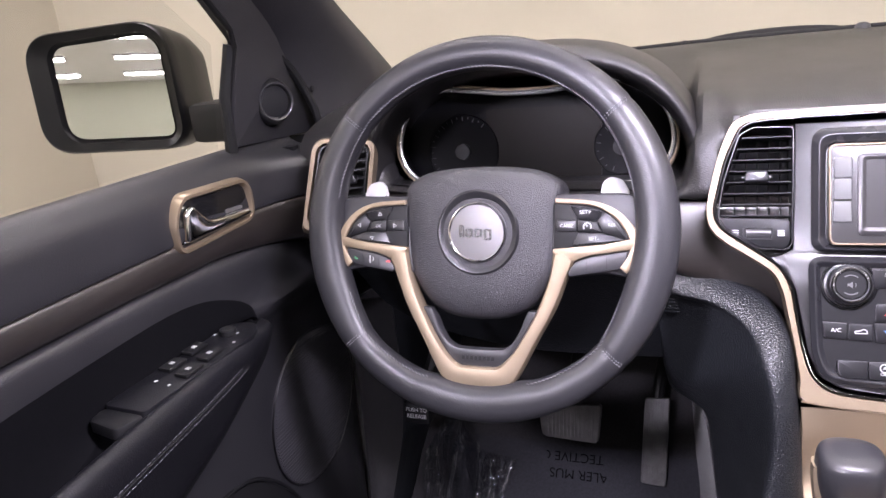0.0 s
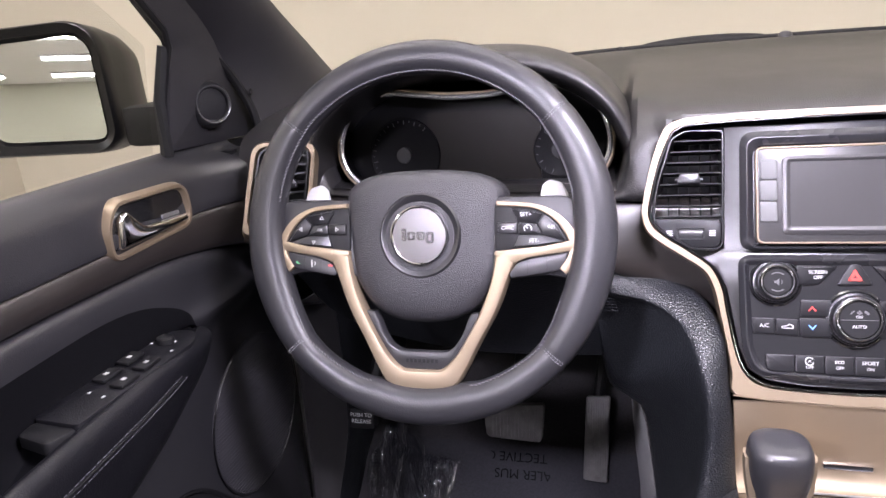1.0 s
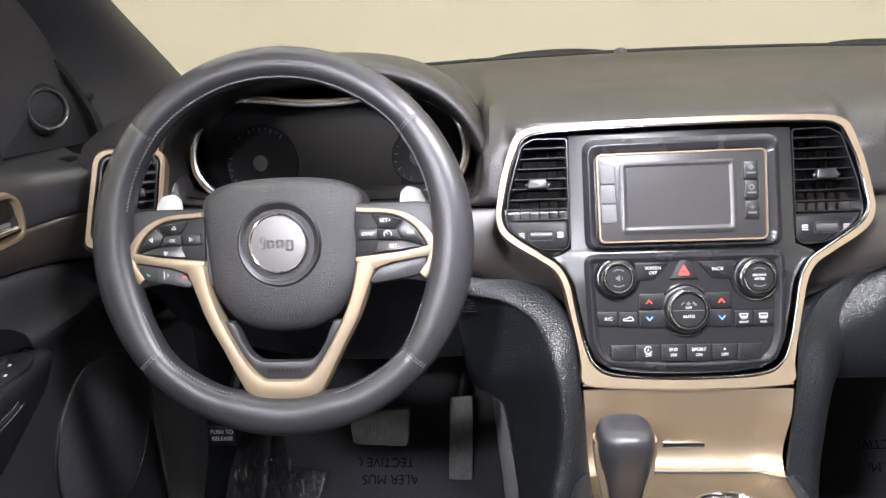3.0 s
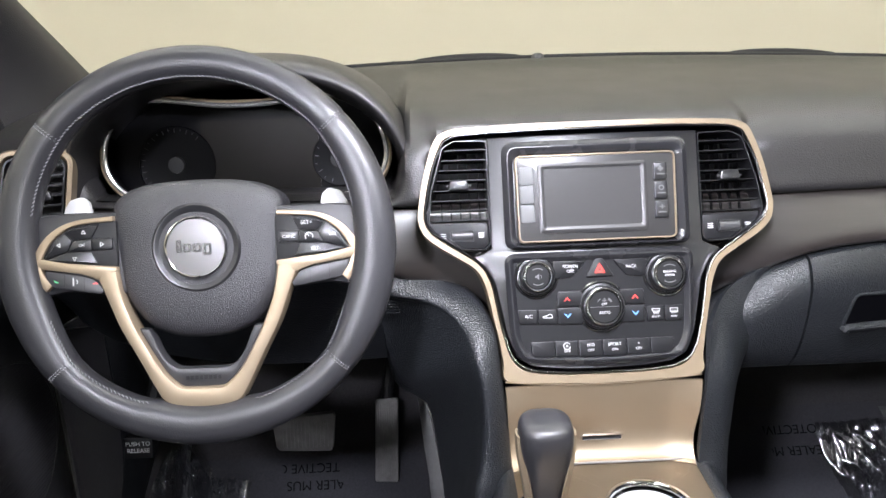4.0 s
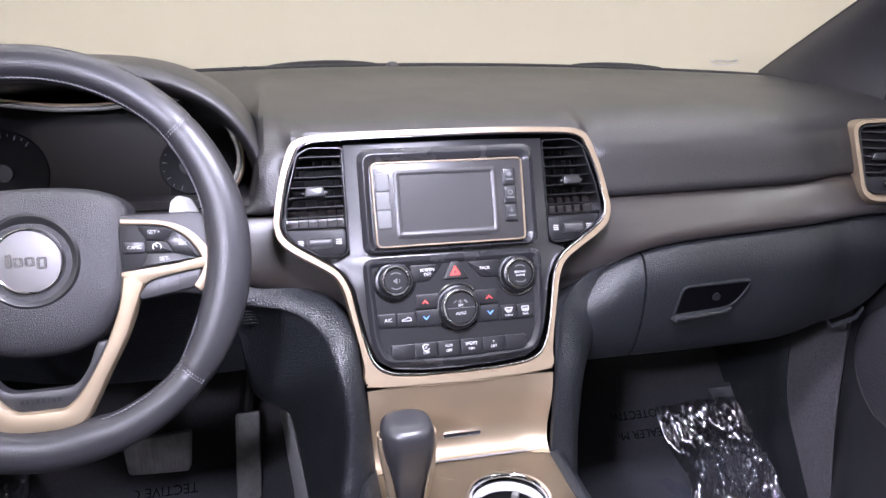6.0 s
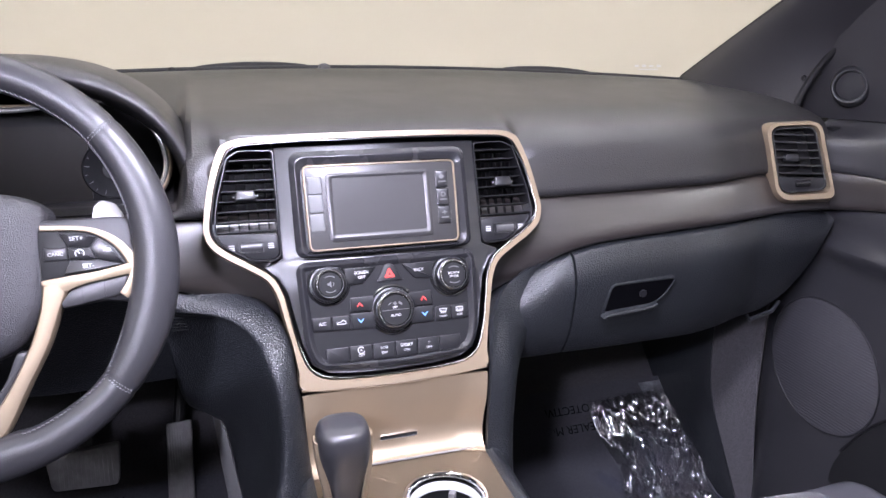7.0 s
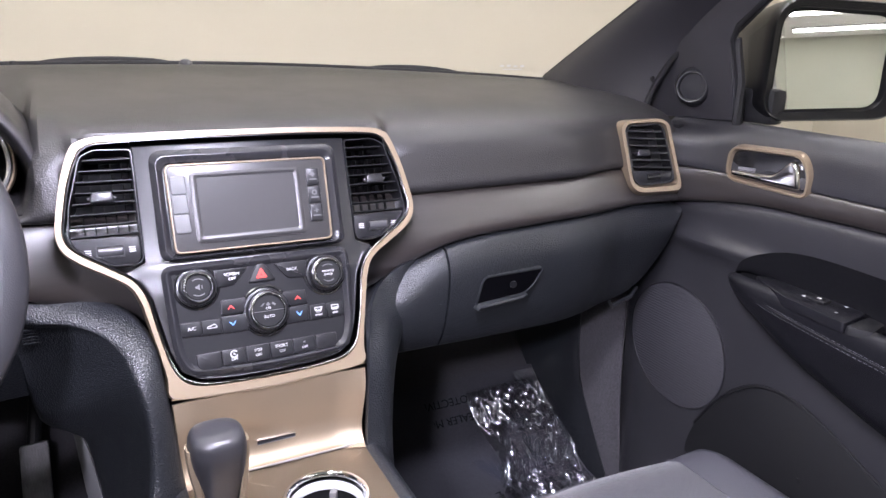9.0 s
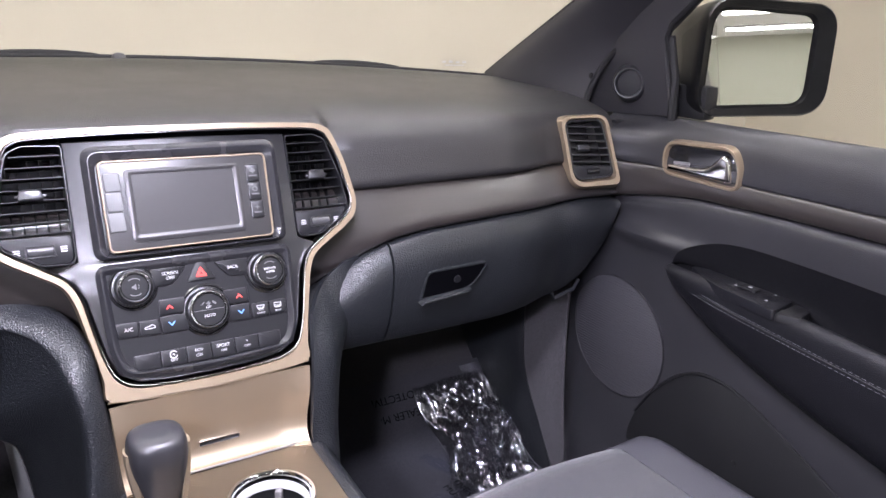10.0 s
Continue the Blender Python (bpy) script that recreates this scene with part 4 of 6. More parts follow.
for k in range(6):
    x0, x1 = -0.0775 + 0.0256 * k, -0.0775 + 0.0256 * (k + 1) - 0.0006
    r = [0.0015] * 4
    if k == 0:
        r[0] = 0.008
    if k == 5:
        r[1] = 0.008
    M5 = MS @ Matrix.Translation((0, -0.037, 0.0035)) @ Matrix.Rotation(radians(-5), 4, "X")
    b = part("drive_mode_key", slab(rounded([(x0, -0.0155 - (0.0008 if 1 < k < 4 else 0)), (x1, -0.0155 - (0.0008 if 1 < k < 4 else 0)), (x1, 0.001), (x0, 0.001)], r, 4), -0.004, 0.0035, M5, edge=0.001), KEY, stack, "black lettered lower key" if caps[k] else "blank black lower key")
    for j, w in enumerate(caps[k]):
        words(w, 0.0048 if w == "SPORT" else 0.0040, M5 @ Matrix.Translation(((x0 + x1) / 2, -0.0045 - 0.0055 * j, 0.0036)), WHITE, b, thick=0.0002)
    if k == 1:
        bm = bmesh.new()
        arc_print(bm, M5 @ Matrix.Translation(((x0 + x1) / 2, -0.0045, 0.0036)), 0.0036, 0.6, 6.0, 0.0004, 14)
        part("print", bm, WHITE, b, smooth=False)
knob(-0.0685, 0.034, 0.0195, volume_print)
knob(0.0715, 0.032, 0.0205, browse_print)
knob(0.0005, -0.0005, 0.0235, fan_print)

# ---------------- steering wheel ----------------
wheel = thing("steering_wheel", (-0.4051, -0.0472, 0.7204), "black leather steering wheel with champagne spoke trim and grey stitching", "steering wheel")
MW = frame_at((-0.4051, -0.0472, 0.7204), 16.5)
R_OUT = 0.192


def r_in(a):
    """Inner radius of the rim at angle a in degrees."""
    a = a % 360
    return float(np.interp(a, [0, 20, 38, 44, 60, 90, 120, 136, 142, 160, 180, 200, 214, 222, 238, 248.5, 251, 253, 270, 287, 289, 291.5, 302, 318, 326, 340, 360],
                           [0.1515, 0.155, 0.1585, 0.160, 0.1595, 0.159, 0.1595, 0.160, 0.1585, 0.155, 0.1515, 0.150, 0.155, 0.160, 0.1575, 0.1560, 0.1545, 0.1530, 0.1545, 0.1530, 0.1545, 0.1560, 0.1575, 0.160, 0.155, 0.150, 0.1515]))


SEAMS = (40, 140, 221, 319)
bm = bmesh.new()
rings = []
NA, NS = 288, 20
for i in range(NA):
    a = 360 * i / NA
    w = 1.5 if 235 < a < 305 else 8
    ri = sum(r_in(a + d * w) for d in (-1, -0.6, -0.3, 0, 0.3, 0.6, 1)) / 7
    rc, hw = (R_OUT + ri) / 2, (R_OUT - ri) / 2
    g = min(abs((a - s + 180) % 360 - 180) for s in SEAMS)
    cut = 0.0009 * math.exp(-(g / 0.7) ** 2)
    ring = []
    for k in range(NS):
        p = 2 * math.pi * k / NS
        c, s_ = math.cos(p), math.sin(p)
        r = rc + (hw - cut) * math.copysign(abs(c) ** 0.85, c)
        z = (0.0165 - cut) * math.copysign(abs(s_) ** 0.9, s_)
        ring.append(bm.verts.new(MW @ V(r * math.cos(radians(a)), r * math.sin(radians(a)), z)))
    rings.append(ring)
for a, b in zip(rings, rings[1:] + rings[:1]):
    for k in range(NS):
        bm.faces.new((a[k], a[(k + 1) % NS], b[(k + 1) % NS], b[k]))
rim = part("rim", bm, LEATHER, wheel, "smooth black leather rim")

# stitching along the inner edge and across the four seams
bm = bmesh.new()
a = 0.0
while a < 360:
    if 12 < a < 168 or 205 < a < 251 or 289 < a < 335:
        ri = r_in(a)
        p = [MW @ V((ri + 0.0014) * math.cos(radians(a + d)), (ri + 0.0014) * math.sin(radians(a + d)), 0.0098 + e) for d, e in ((-0.55, 0), (0, 0.0007), (0.45, 0))]
        q = [MW @ V((ri + 0.0024) * math.cos(radians(a + d)), (ri + 0.0024) * math.sin(radians(a + d)), 0.0112 + e) for d, e in ((-0.55, 0), (0, 0.0007), (0.45, 0))]
        tube([p[0], p[1], q[2]], 0.00045, bm, sides=5)
    a += 1.45
for s0 in SEAMS:
    for k in range(9):
        t = k / 8
        ri = r_in(s0)
        r = ri + 0.004 + t * (R_OUT - ri - 0.010)
        u = (r - (R_OUT + ri) / 2) / ((R_OUT - ri) / 2)
        z = 0.0166 * math.sqrt(max(0.05, 1 - abs(u) ** 2.3))
        for d in (-0.55, 0.55):
            tube([MW @ V(r * math.cos(radians(s0 + d)), r * math.sin(radians(s0 + d)), z), MW @ V((r + 0.0016) * math.cos(radians(s0 + d * 0.5)), (r + 0.0016) * math.sin(radians(s0 + d * 0.5)), z + 0.0003)], 0.00038, bm, sides=5)
st = part("stitching", bm, THREAD, wheel, "grey hand stitching", kind="stuff")

# spoke cores in black plastic
for s in (-1, 1):
    core = [(s * 0.168, 0.030), (s * 0.140, 0.036), (s * 0.09, 0.036), (s * 0.05, 0.036), (s * 0.05, -0.042), (s * 0.085, -0.045), (s * 0.125, -0.040), (s * 0.145, -0.043), (s * 0.165, -0.050)]
    part("spoke", slab(rounded(core, 0.006, 3), -0.018, -0.0005, MW, edge=0.004), LEATHER, wheel, "black spoke")
    gold_o = spline([(s * 0.078, 0.0315), (s * 0.113, 0.0285), (s * 0.134, 0.0205), (s * 0.149, 0.0065), (s * 0.1565, -0.010), (s * 0.155, -0.026), (s * 0.1445, -0.039)], 5)
    gold_i = spline([(s * 0.078, 0.0265), (s * 0.112, 0.0240), (s * 0.130, 0.0155), (s * 0.141, 0.0040), (s * 0.1475, -0.0095), (s * 0.1465, -0.021), (s * 0.1385, -0.0335)], 5)
    o2 = [p for p in gold_o] + [p for p in gold_i[::-1]]
    part("spoke_trim", slab(o2, -0.006, 0.0052, MW, edge=0.0012), GOLD, wheel, "champagne spoke trim")
    bar = [(s * 0.1505, -0.0065), (s * 0.123, -0.0122), (s * 0.076, -0.0170), (s * 0.0755, -0.0215), (s * 0.0965, -0.0290), (s * 0.099, -0.0268), (s * 0.111, -0.0228), (s * 0.1475, -0.0172), (s * 0.152, -0.013)]
    part("spoke_trim", slab(rounded(bar, 0.002, 3), -0.006, 0.0054, MW, edge=0.0012), GOLD, wheel, "champagne spoke trim")
    # upper five-way keypad
    pad = rounded([(s * 0.1485, -0.0070), (s * 0.137, 0.0105), (s * 0.119, 0.0225), (s * 0.100, 0.0255), (s * 0.076, 0.0275), (s * 0.076, -0.0172), (s * 0.120, -0.0127)], 0.003, 3)
    kp = part("keypad", slab(pad, -0.004, 0.0028, MW, edge=0.001), MATTE, wheel, "black five-way keypad")
    cells = {"up": [(s * 0.1235, 0.0190), (s * 0.0985, 0.0240), (s * 0.092, 0.0245), (s * 0.0995, 0.0115), (s * 0.1165, 0.0095)],
             "down": [(s * 0.1435, -0.0085), (s * 0.1225, -0.0020), (s * 0.1000, -0.0015), (s * 0.0945, -0.0135)],
             "out": [(s * 0.1450, -0.0075), (s * 0.1365, 0.0075), (s * 0.1255, 0.0175), (s * 0.1180, 0.0088), (s * 0.1228, -0.0010)],
             "middle": [(s * 0.1172, 0.0086), (s * 0.0995, 0.0104), (s * 0.0995, -0.0006), (s * 0.1215, -0.0012)],
             "in": [(s * 0.0985, 0.0104), (s * 0.0795, 0.0110), (s * 0.0795, -0.0004), (s * 0.0985, -0.0006)]}
    keys = {}
    for nm, pts in cells.items():
        keys[nm] = part("key", slab(rounded(pts, 0.0014, 3), 0.002, 0.0046, MW, edge=0.0009), PLASTIC, kp)
    if s < 0:
        for nm, c, ang in (("up", (-0.1065, 0.0170), 0), ("down", (-0.116, -0.0080), 180), ("out", (-0.1305, 0.0055), 90), ("in", (-0.0895, 0.0050), -90)):
            M = MW @ Matrix.Translation((c[0], c[1], 0.0047)) @ Matrix.Rotation(radians(ang), 4, "Z")
            t3 = [(-0.0025, -0.0016), (0.0025, -0.0016), (0, 0.0022)]
            part("print", band(t3, [(-0.0014, -0.0009), (0.0014, -0.0009), (0, 0.0011)], 0, 0.0003, M), WHITE, kp, smooth=False)
        words("OK", 0.0042, MW @ Matrix.Translation((-0.1085, 0.0045, 0.0047)), WHITE, kp, thick=0.0002)
    else:
        for w, c in (("SET+", (0.1065, 0.0180)), ("SET-", (0.1145, -0.0070)), ("RES", (0.1310, 0.0060)), ("CANC", (0.0890, 0.0050))):
            words(w, 0.0052 if "SET" in w else 0.0044, MW @ Matrix.Translation((c[0], c[1], 0.0047)), WHITE, kp, thick=0.0002)
        bm = bmesh.new()
        M = MW @ Matrix.Translation((0.1085, 0.0045, 0.0047))
        arc_print(bm, M, 0.0036, -0.6, 3.8, 0.0004, 12)
        box(-0.0004, 0.0004, 0, 0.0034, 0, 0.0003, M @ Matrix.Rotation(0.6, 4, "Z"), bm)
        part("print", bm, WHITE, kp, smooth=False)
    # lower keys
    low = rounded([(s * 0.1460, -0.0182), (s * 0.112, -0.0238), (s * 0.098, -0.0282), (s * 0.0895, -0.0395), (s * 0.0925, -0.0432), (s * 0.137, -0.0355), (s * 0.1435, -0.0310)], [0.003, 0.005, 0.004, 0.002, 0.003, 0.004, 0.003], 3)
    lk = part("lower_keys", slab(low, -0.004, 0.0044, MW, edge=0.0012), INSERTGREY, wheel, "black phone keys" if s < 0 else "black speed-control keys")
    bm = bmesh.new()
    for x in (0.1265, 0.108):
        box(s * x - 0.0003, s * x + 0.0003, -0.0360 if x > 0.11 else -0.0390, -0.0225 if x > 0.11 else -0.0262, 0.0043, 0.0046, MW, bm)
    part("groove", bm, MATTE, lk, smooth=False)
    if s < 0:
        bm = bmesh.new()
        arc_print(bm, MW @ Matrix.Translation((-0.1335, -0.0275, 0.0045)), 0.0026, 3.3, 5.0, 0.0007, 6)
        part("print", bm, GREEN, lk, "green phone symbol", smooth=False)
        bm = bmesh.new()
        arc_print(bm, MW @ Matrix.Translation((-0.0975, -0.0345, 0.0045)), 0.0026, 0.6, 2.5, 0.0006, 6)
        part("print", bm, RED, lk, "dim red phone symbol", smooth=False)
        bm = bmesh.new()
        arc_print(bm, MW @ Matrix.Translation((-0.1165, -0.0300, 0.0045)), 0.0022, -1, 1, 0.0004, 6)
        box(-0.119, -0.1178, -0.034, -0.0262, 0.0044, 0.0047, MW, bm)
        part("print", bm, LIGHTGREY, lk, smooth=False)
    # shift paddle behind the spoke
    pad = rounded([(s * 0.113, 0.026), (s * 0.144, 0.026), (s * 0.142, 0.040), (s * 0.136, 0.0505), (s * 0.124, 0.0535), (s * 0.117, 0.048)], 0.003, 4)
    part("shift_paddle", slab(pad, -0.036, -0.030, MW, edge=0.002), LIGHTGREY, wheel, "pale silver shift paddle")

# lower V spoke
VO = [(0.0965, -0.0275), (0.0900, -0.0420), (0.0775, -0.075), (0.0600, -0.108), (0.0455, -0.1365), (0.0365, -0.1500), (0.0210, -0.1553)]
VI = [(0.0765, -0.0175), (0.0715, -0.0475), (0.0600, -0.0785), (0.0435, -0.1095), (0.0320, -0.1255), (0.0205, -0.1352), (0.0100, -0.1362)]
vo = spline([(-x, y) for x, y in VO] + [(0, -0.1562)] + VO[::-1], 4)
vi = spline([(-x, y) for x, y in VI] + [(0, -0.1364)] + VI[::-1], 4)
bm = bmesh.new()
L = []
for o, i in zip(vo, vi):
    d = np.array(i) - np.array(o)
    L.append([bm.verts.new(MW @ V(*(np.array(o) + d * t), z)) for t, z in ((0, -0.012), (0, 0.0020), (0.10, 0.0048), (0.5, 0.0062), (0.90, 0.0048), (1, 0.002), (1, -0.012))])
for a, b in zip(L, L[1:]):
    for k in range(6):
        bm.faces.new((a[k], a[k + 1], b[k + 1], b[k]))
    bm.faces.new((a[6], a[0], b[0], b[6]))
bm.faces.new(L[0])
bm.faces.new(L[-1][::-1])
part("lower_spoke_trim", bm, GOLD, wheel, "champagne V-shaped lower spoke")
ii = [np.array(p) * 1.0 for p in vi[8:-8]]
JJ = [(0.0510, -0.0790), (0.0465, -0.0880), (0.0425, -0.0985), (0.0360, -0.1095), (0.0295, -0.1155), (0.0210, -0.1185)]
jj = spline([(-x, y) for x, y in JJ] + [(0, -0.1188)] + JJ[::-1], 4)
ins = part("spoke_insert", slab([p for p in ii] + [p for p in jj[::-1]], -0.014, -0.0005, MW, edge=0.0015), INSERTGREY, wheel, "dark grey insert with worn raised marks")
bm = bmesh.new()
for k in range(8):
    x = -0.0155 + 0.0044 * k
    box(x - 0.0015, x + 0.0015, -0.1295, -0.1258, -0.0006, 0.0002, MW, bm)
part("raised_marks", bm, MATTE, ins, smooth=False)

# airbag cover
hub_h = [(0, 0.0650), (0.035, 0.0635), (0.062, 0.0585), (0.0795, 0.0475), (0.0838, 0.034), (0.0825, 0.010), (0.0800, -0.015), (0.0765, -0.040), (0.066, -0.060), (0.050, -0.0775), (0.026, -0.088), (0, -0.0905)]
hub = mirrored(hub_h, 4)
bm = bmesh.new()
loops = []
cen = np.array((0, -0.012))
for f, z in ((1.0, -0.040), (1.0, -0.016), (0.99, -0.009), (0.965, -0.0045), (0.92, -0.0005), (0.84, 0.0025), (0.70, 0.0052), (0.55, 0.0070), (0.36, 0.0078)):
    loops.append([bm.verts.new(MW @ V(*(cen + (np.array(p) - cen) * f), z)) for p in hub])
for a, b in zip(loops, loops[1:]):
    for i in range(len(hub)):
        bm.faces.new((a[i], a[(i + 1) % len(hub)], b[(i + 1) % len(hub)], b[i]))
bm.faces.new(loops[-1])
bm.faces.new(loops[0][::-1])
pad = part("airbag_cover", bm, GRAIN, wheel, "grained black airbag cover")
ME = MW @ Matrix.Translation((0.0012, -0.0015, 0.0070))
part("emblem_recess", lathe([(0.0425, 0.0005), (0.0405, 0.0022), (0.0385, 0.0020), (0.0335, -0.0005), (0.0302, -0.0008)], ME, n=56), PLASTIC, pad, "dished black ring")
em = part("emblem", lathe([(0.0302, -0.002), (0.0300, 0.0030), (0.0288, 0.0040), (0.0276, 0.0034), (0.0270, 0.0030), (0, 0.0038)], ME, n=56), EMBLEM, pad, "round grey metal emblem disc")
part("emblem_ring", lathe([(0.0300, 0.0028), (0.0294, 0.0042), (0.0284, 0.0044), (0.0274, 0.0034)], ME, n=56), CHROME, em, "bright ring")
bm = bmesh.new()
for x, w, h, y in ((-0.0155, 0.0045, 0.0125, 0.001), (-0.0078, 0.0078, 0.0085, -0.0005), (0.0018, 0.0078, 0.0085, -0.0005), (0.0115, 0.0078, 0.0110, -0.0020)):
    o = rounded([(x - w / 2, y - h / 2), (x + w / 2, y - h / 2), (x + w / 2, y + h / 2), (x - w / 2, y + h / 2)], 0.002, 3)
    if w > 0.005:
        band(o, offset2d(o, -0.0021), 0.0034, 0.0050, ME, bm)
    else:
        slab(o, 0.0034, 0.0050, ME, bm)
part("emblem_shapes", bm, EMBLEM_DARK, em, "raised metal shapes")
bm = bmesh.new()
box(-0.0055, 0.0065, -0.0618, -0.0605, 0.0030, 0.0042, MW, bm)
box(-0.0055, -0.0035, -0.0650, -0.0605, 0.0028, 0.0040, MW, bm)
for k in range(3):
    box(-0.0080 + 0.0066 * k, -0.0034 + 0.0066 * k, -0.0760, -0.0702, 0.0008, 0.0020, MW, bm)
part("moulded_marks", bm, GRAIN, pad, smooth=False)

# steering column shroud and stalks
col = thing("steering_column", (-0.4025, 0.05, 0.66), "black plastic steering column shroud with stalks", "steering column")
MCOL = frame_at((-0.4051, -0.0472, 0.7204), 16.5)
sec = []
for z, w, h, dy in ((-0.045, 0.055, 0.048, -0.012), (-0.08, 0.060, 0.055, -0.015), (-0.15, 0.066, 0.060, -0.018), (-0.24, 0.068, 0.062, -0.02)):
    sec.append([MCOL @ V(w * math.copysign(abs(math.cos(a)) ** 0.6, math.cos(a)), dy + h * math.copysign(abs(math.sin(a)) ** 0.6, math.sin(a)), z) for a in np.linspace(0, 2 * math.pi, 33)])
part("shroud", sheet(sec, 0.003, nu=3), SHROUD, col)
for s in (-1, 1):
    part("stalk", tube([MCOL @ V(s * 0.06, 0.0, -0.085), MCOL @ V(s * 0.10, 0.004, -0.075), MCOL @ V(s * 0.150, 0.010, -0.068)], [0.006, 0.007, 0.0085], sides=12), PLASTIC, col, "black column stalk")


# ---------------- console and gear selector ----------------
console = thing("centre_console", (0, -0.2, 0.08), "champagne topped centre console with chrome ringed cup holder", "centre console")
rows = []
for y, z, w in ((-0.0285, 0.5415, 0.1060), (-0.0245, 0.515, 0.1045), (-0.0195, 0.49, 0.1035), (-0.0175, 0.474, 0.1025), (-0.0205, 0.461, 0.1015), (-0.0285, 0.4515, 0.1008), (-0.0365, 0.4478, 0.1003)):
    rows.append([(x * w, y - 0.010 * max(0, abs(x) - 0.72) ** 1.0 / 0.28 * (0.2 if z > 0.53 else 1.0), z) for x in np.linspace(-1, 1, 25)])
part("front_panel", sheet(rows, 0.004, nu=4), GOLD, console, "champagne concave front panel")
part("seam_bead", tube([MS @ V(x * 0.106, -0.0835 + 0.006 * x * x, 0.0005) for x in np.linspace(-1, 1, 25)], 0.0014, sides=8), GOLD, console)
MSL = frame_at((0.002, -0.0178, 0.4695), -4)
so = rounded([(-0.023, -0.0036), (0.023, -0.0036), (0.023, 0.0036), (-0.023, 0.0036)], 0.0025, 4)
part("slot_rim", band(so, offset2d(so, -0.0016), -0.002, 0.0022, MSL, edge=0.3), CHROME, console, "thin chrome slot rim")
part("slot", slab(offset2d(so, -0.0012), -0.002, 0.0012, MSL), MATTE, console, "narrow dark slot")


def plate_z(y):
    return 0.4465 + 0.05 * (y + 0.04)


CUP = (0.030, -0.112, 0.0425)
# top plate with a round opening for the cup holder
bm = bmesh.new()
n = 64
hole = [(CUP[0] + CUP[2] * math.cos(2 * math.pi * k / n), CUP[1] + CUP[2] * math.sin(2 * math.pi * k / n)) for k in range(n)]


def rect_point(a):
    x0, x1, y0, y1 = -0.1005, 0.1005, -0.62, -0.0375
    c, s_ = math.cos(a), math.sin(a)
    t = min(((x1 if c > 0 else x0) - CUP[0]) / c if abs(c) > 1e-6 else 9, ((y1 if s_ > 0 else y0) - CUP[1]) / s_ if abs(s_) > 1e-6 else 9)
    x, y = CUP[0] + t * c, CUP[1] + t * s_
    return x, y


edge = []
for k in range(n):
    x, y = rect_point(2 * math.pi * k / n)
    edge.append((x, y))
vi_ = [bm.verts.new(V(x, y, plate_z(y))) for x, y in hole]
vm = [bm.verts.new(V(CUP[0] + (x - CUP[0]) * 1.12, CUP[1] + (y - CUP[1]) * 1.12, plate_z(y))) for x, y in hole]
vo_ = [bm.verts.new(V(x, y, plate_z(y))) for x, y in edge]
for A, B in ((vi_, vm), (vm, vo_)):
    for k in range(n):
        bm.faces.new((A[k], A[(k + 1) % n], B[(k + 1) % n], B[k]))
bmesh.ops.solidify(bm, geom=bm.faces[:], thickness=0.004)
top = part("top_plate", bm, GOLD, console, "champagne top plate", angle=60)
part("plate_bead", tube([(x, -0.0372, 0.4490) for x in np.linspace(-0.1, 0.1, 9)], 0.0012, sides=6), SATIN, console)
MCUP = Matrix.Translation((CUP[0], CUP[1], plate_z(CUP[1])))
part("cup_ring", lathe([(0.0455, 0.000), (0.0462, 0.0022), (0.0448, 0.0042), (0.0418, 0.0040), (0.0398, 0.0012), (0.0396, -0.004)], MCUP, n=56), CHROME, console, "polished chrome cup ring")
cup = part("cup_holder", lathe([(0.0402, 0.001), (0.0400, -0.010), (0.0385, -0.075), (0.030, -0.080), (0, -0.080)], MCUP, n=48), MATTE, console, "deep black cup holder")
part("cup_liner", lathe([(0.0396, -0.006), (0.0375, -0.010), (0.0370, -0.016)], MCUP, n=48), LIGHTGREY, cup, "pale liner edge")
part("cup_finger", box(-0.004, 0.004, -0.037, -0.028, -0.03, -0.014, MCUP @ Matrix.Rotation(2.6, 4, "Z"), bevel=0.002), RUBBER, cup)
for s in (-1, 1):
    rows = []
    for y in (-0.036, -0.10, -0.2, -0.35, -0.62):
        fl = 0.010 * smooth01((-0.04 - y) / 0.08) if s < 0 else 0.003
        rows.append([(s * 0.1005, y, plate_z(y) + 0.001), (s * (0.108 + fl), y, plate_z(y) + 0.003), (s * (0.118 + fl), y, plate_z(y) - 0.01), (s * (0.124 + fl), y, 0.38), (s * (0.128 + fl), y, 0.08)])
    part("side_panel", sheet(rows, 0.005, nu=3, nv=3), LOWER, console, "grained black console side")
part("tail", box(-0.12, 0.12, -0.66, -0.62, 0.08, 0.42, bevel=0.01), LOWER, console)

sh = thing("gear_selector", (-0.077, -0.105, 0.445), "black leather gear selector knob with champagne sides", "gear lever")
part("gate", lathe([(0.040, 0.0), (0.0395, 0.003), (0.036, 0.0045), (0.034, 0.002)], Matrix.Translation((-0.078, -0.115, 0.4425)) @ Matrix.Diagonal((0.72, 1.0, 1, 1)), n=40), CHROME, sh, "chrome gate ring")
part("gate_cover", lathe([(0.0345, 0.0022), (0, 0.003)], Matrix.Translation((-0.078, -0.115, 0.4425)) @ Matrix.Diagonal((0.72, 1.0, 1, 1)), n=40), MATTE, sh)


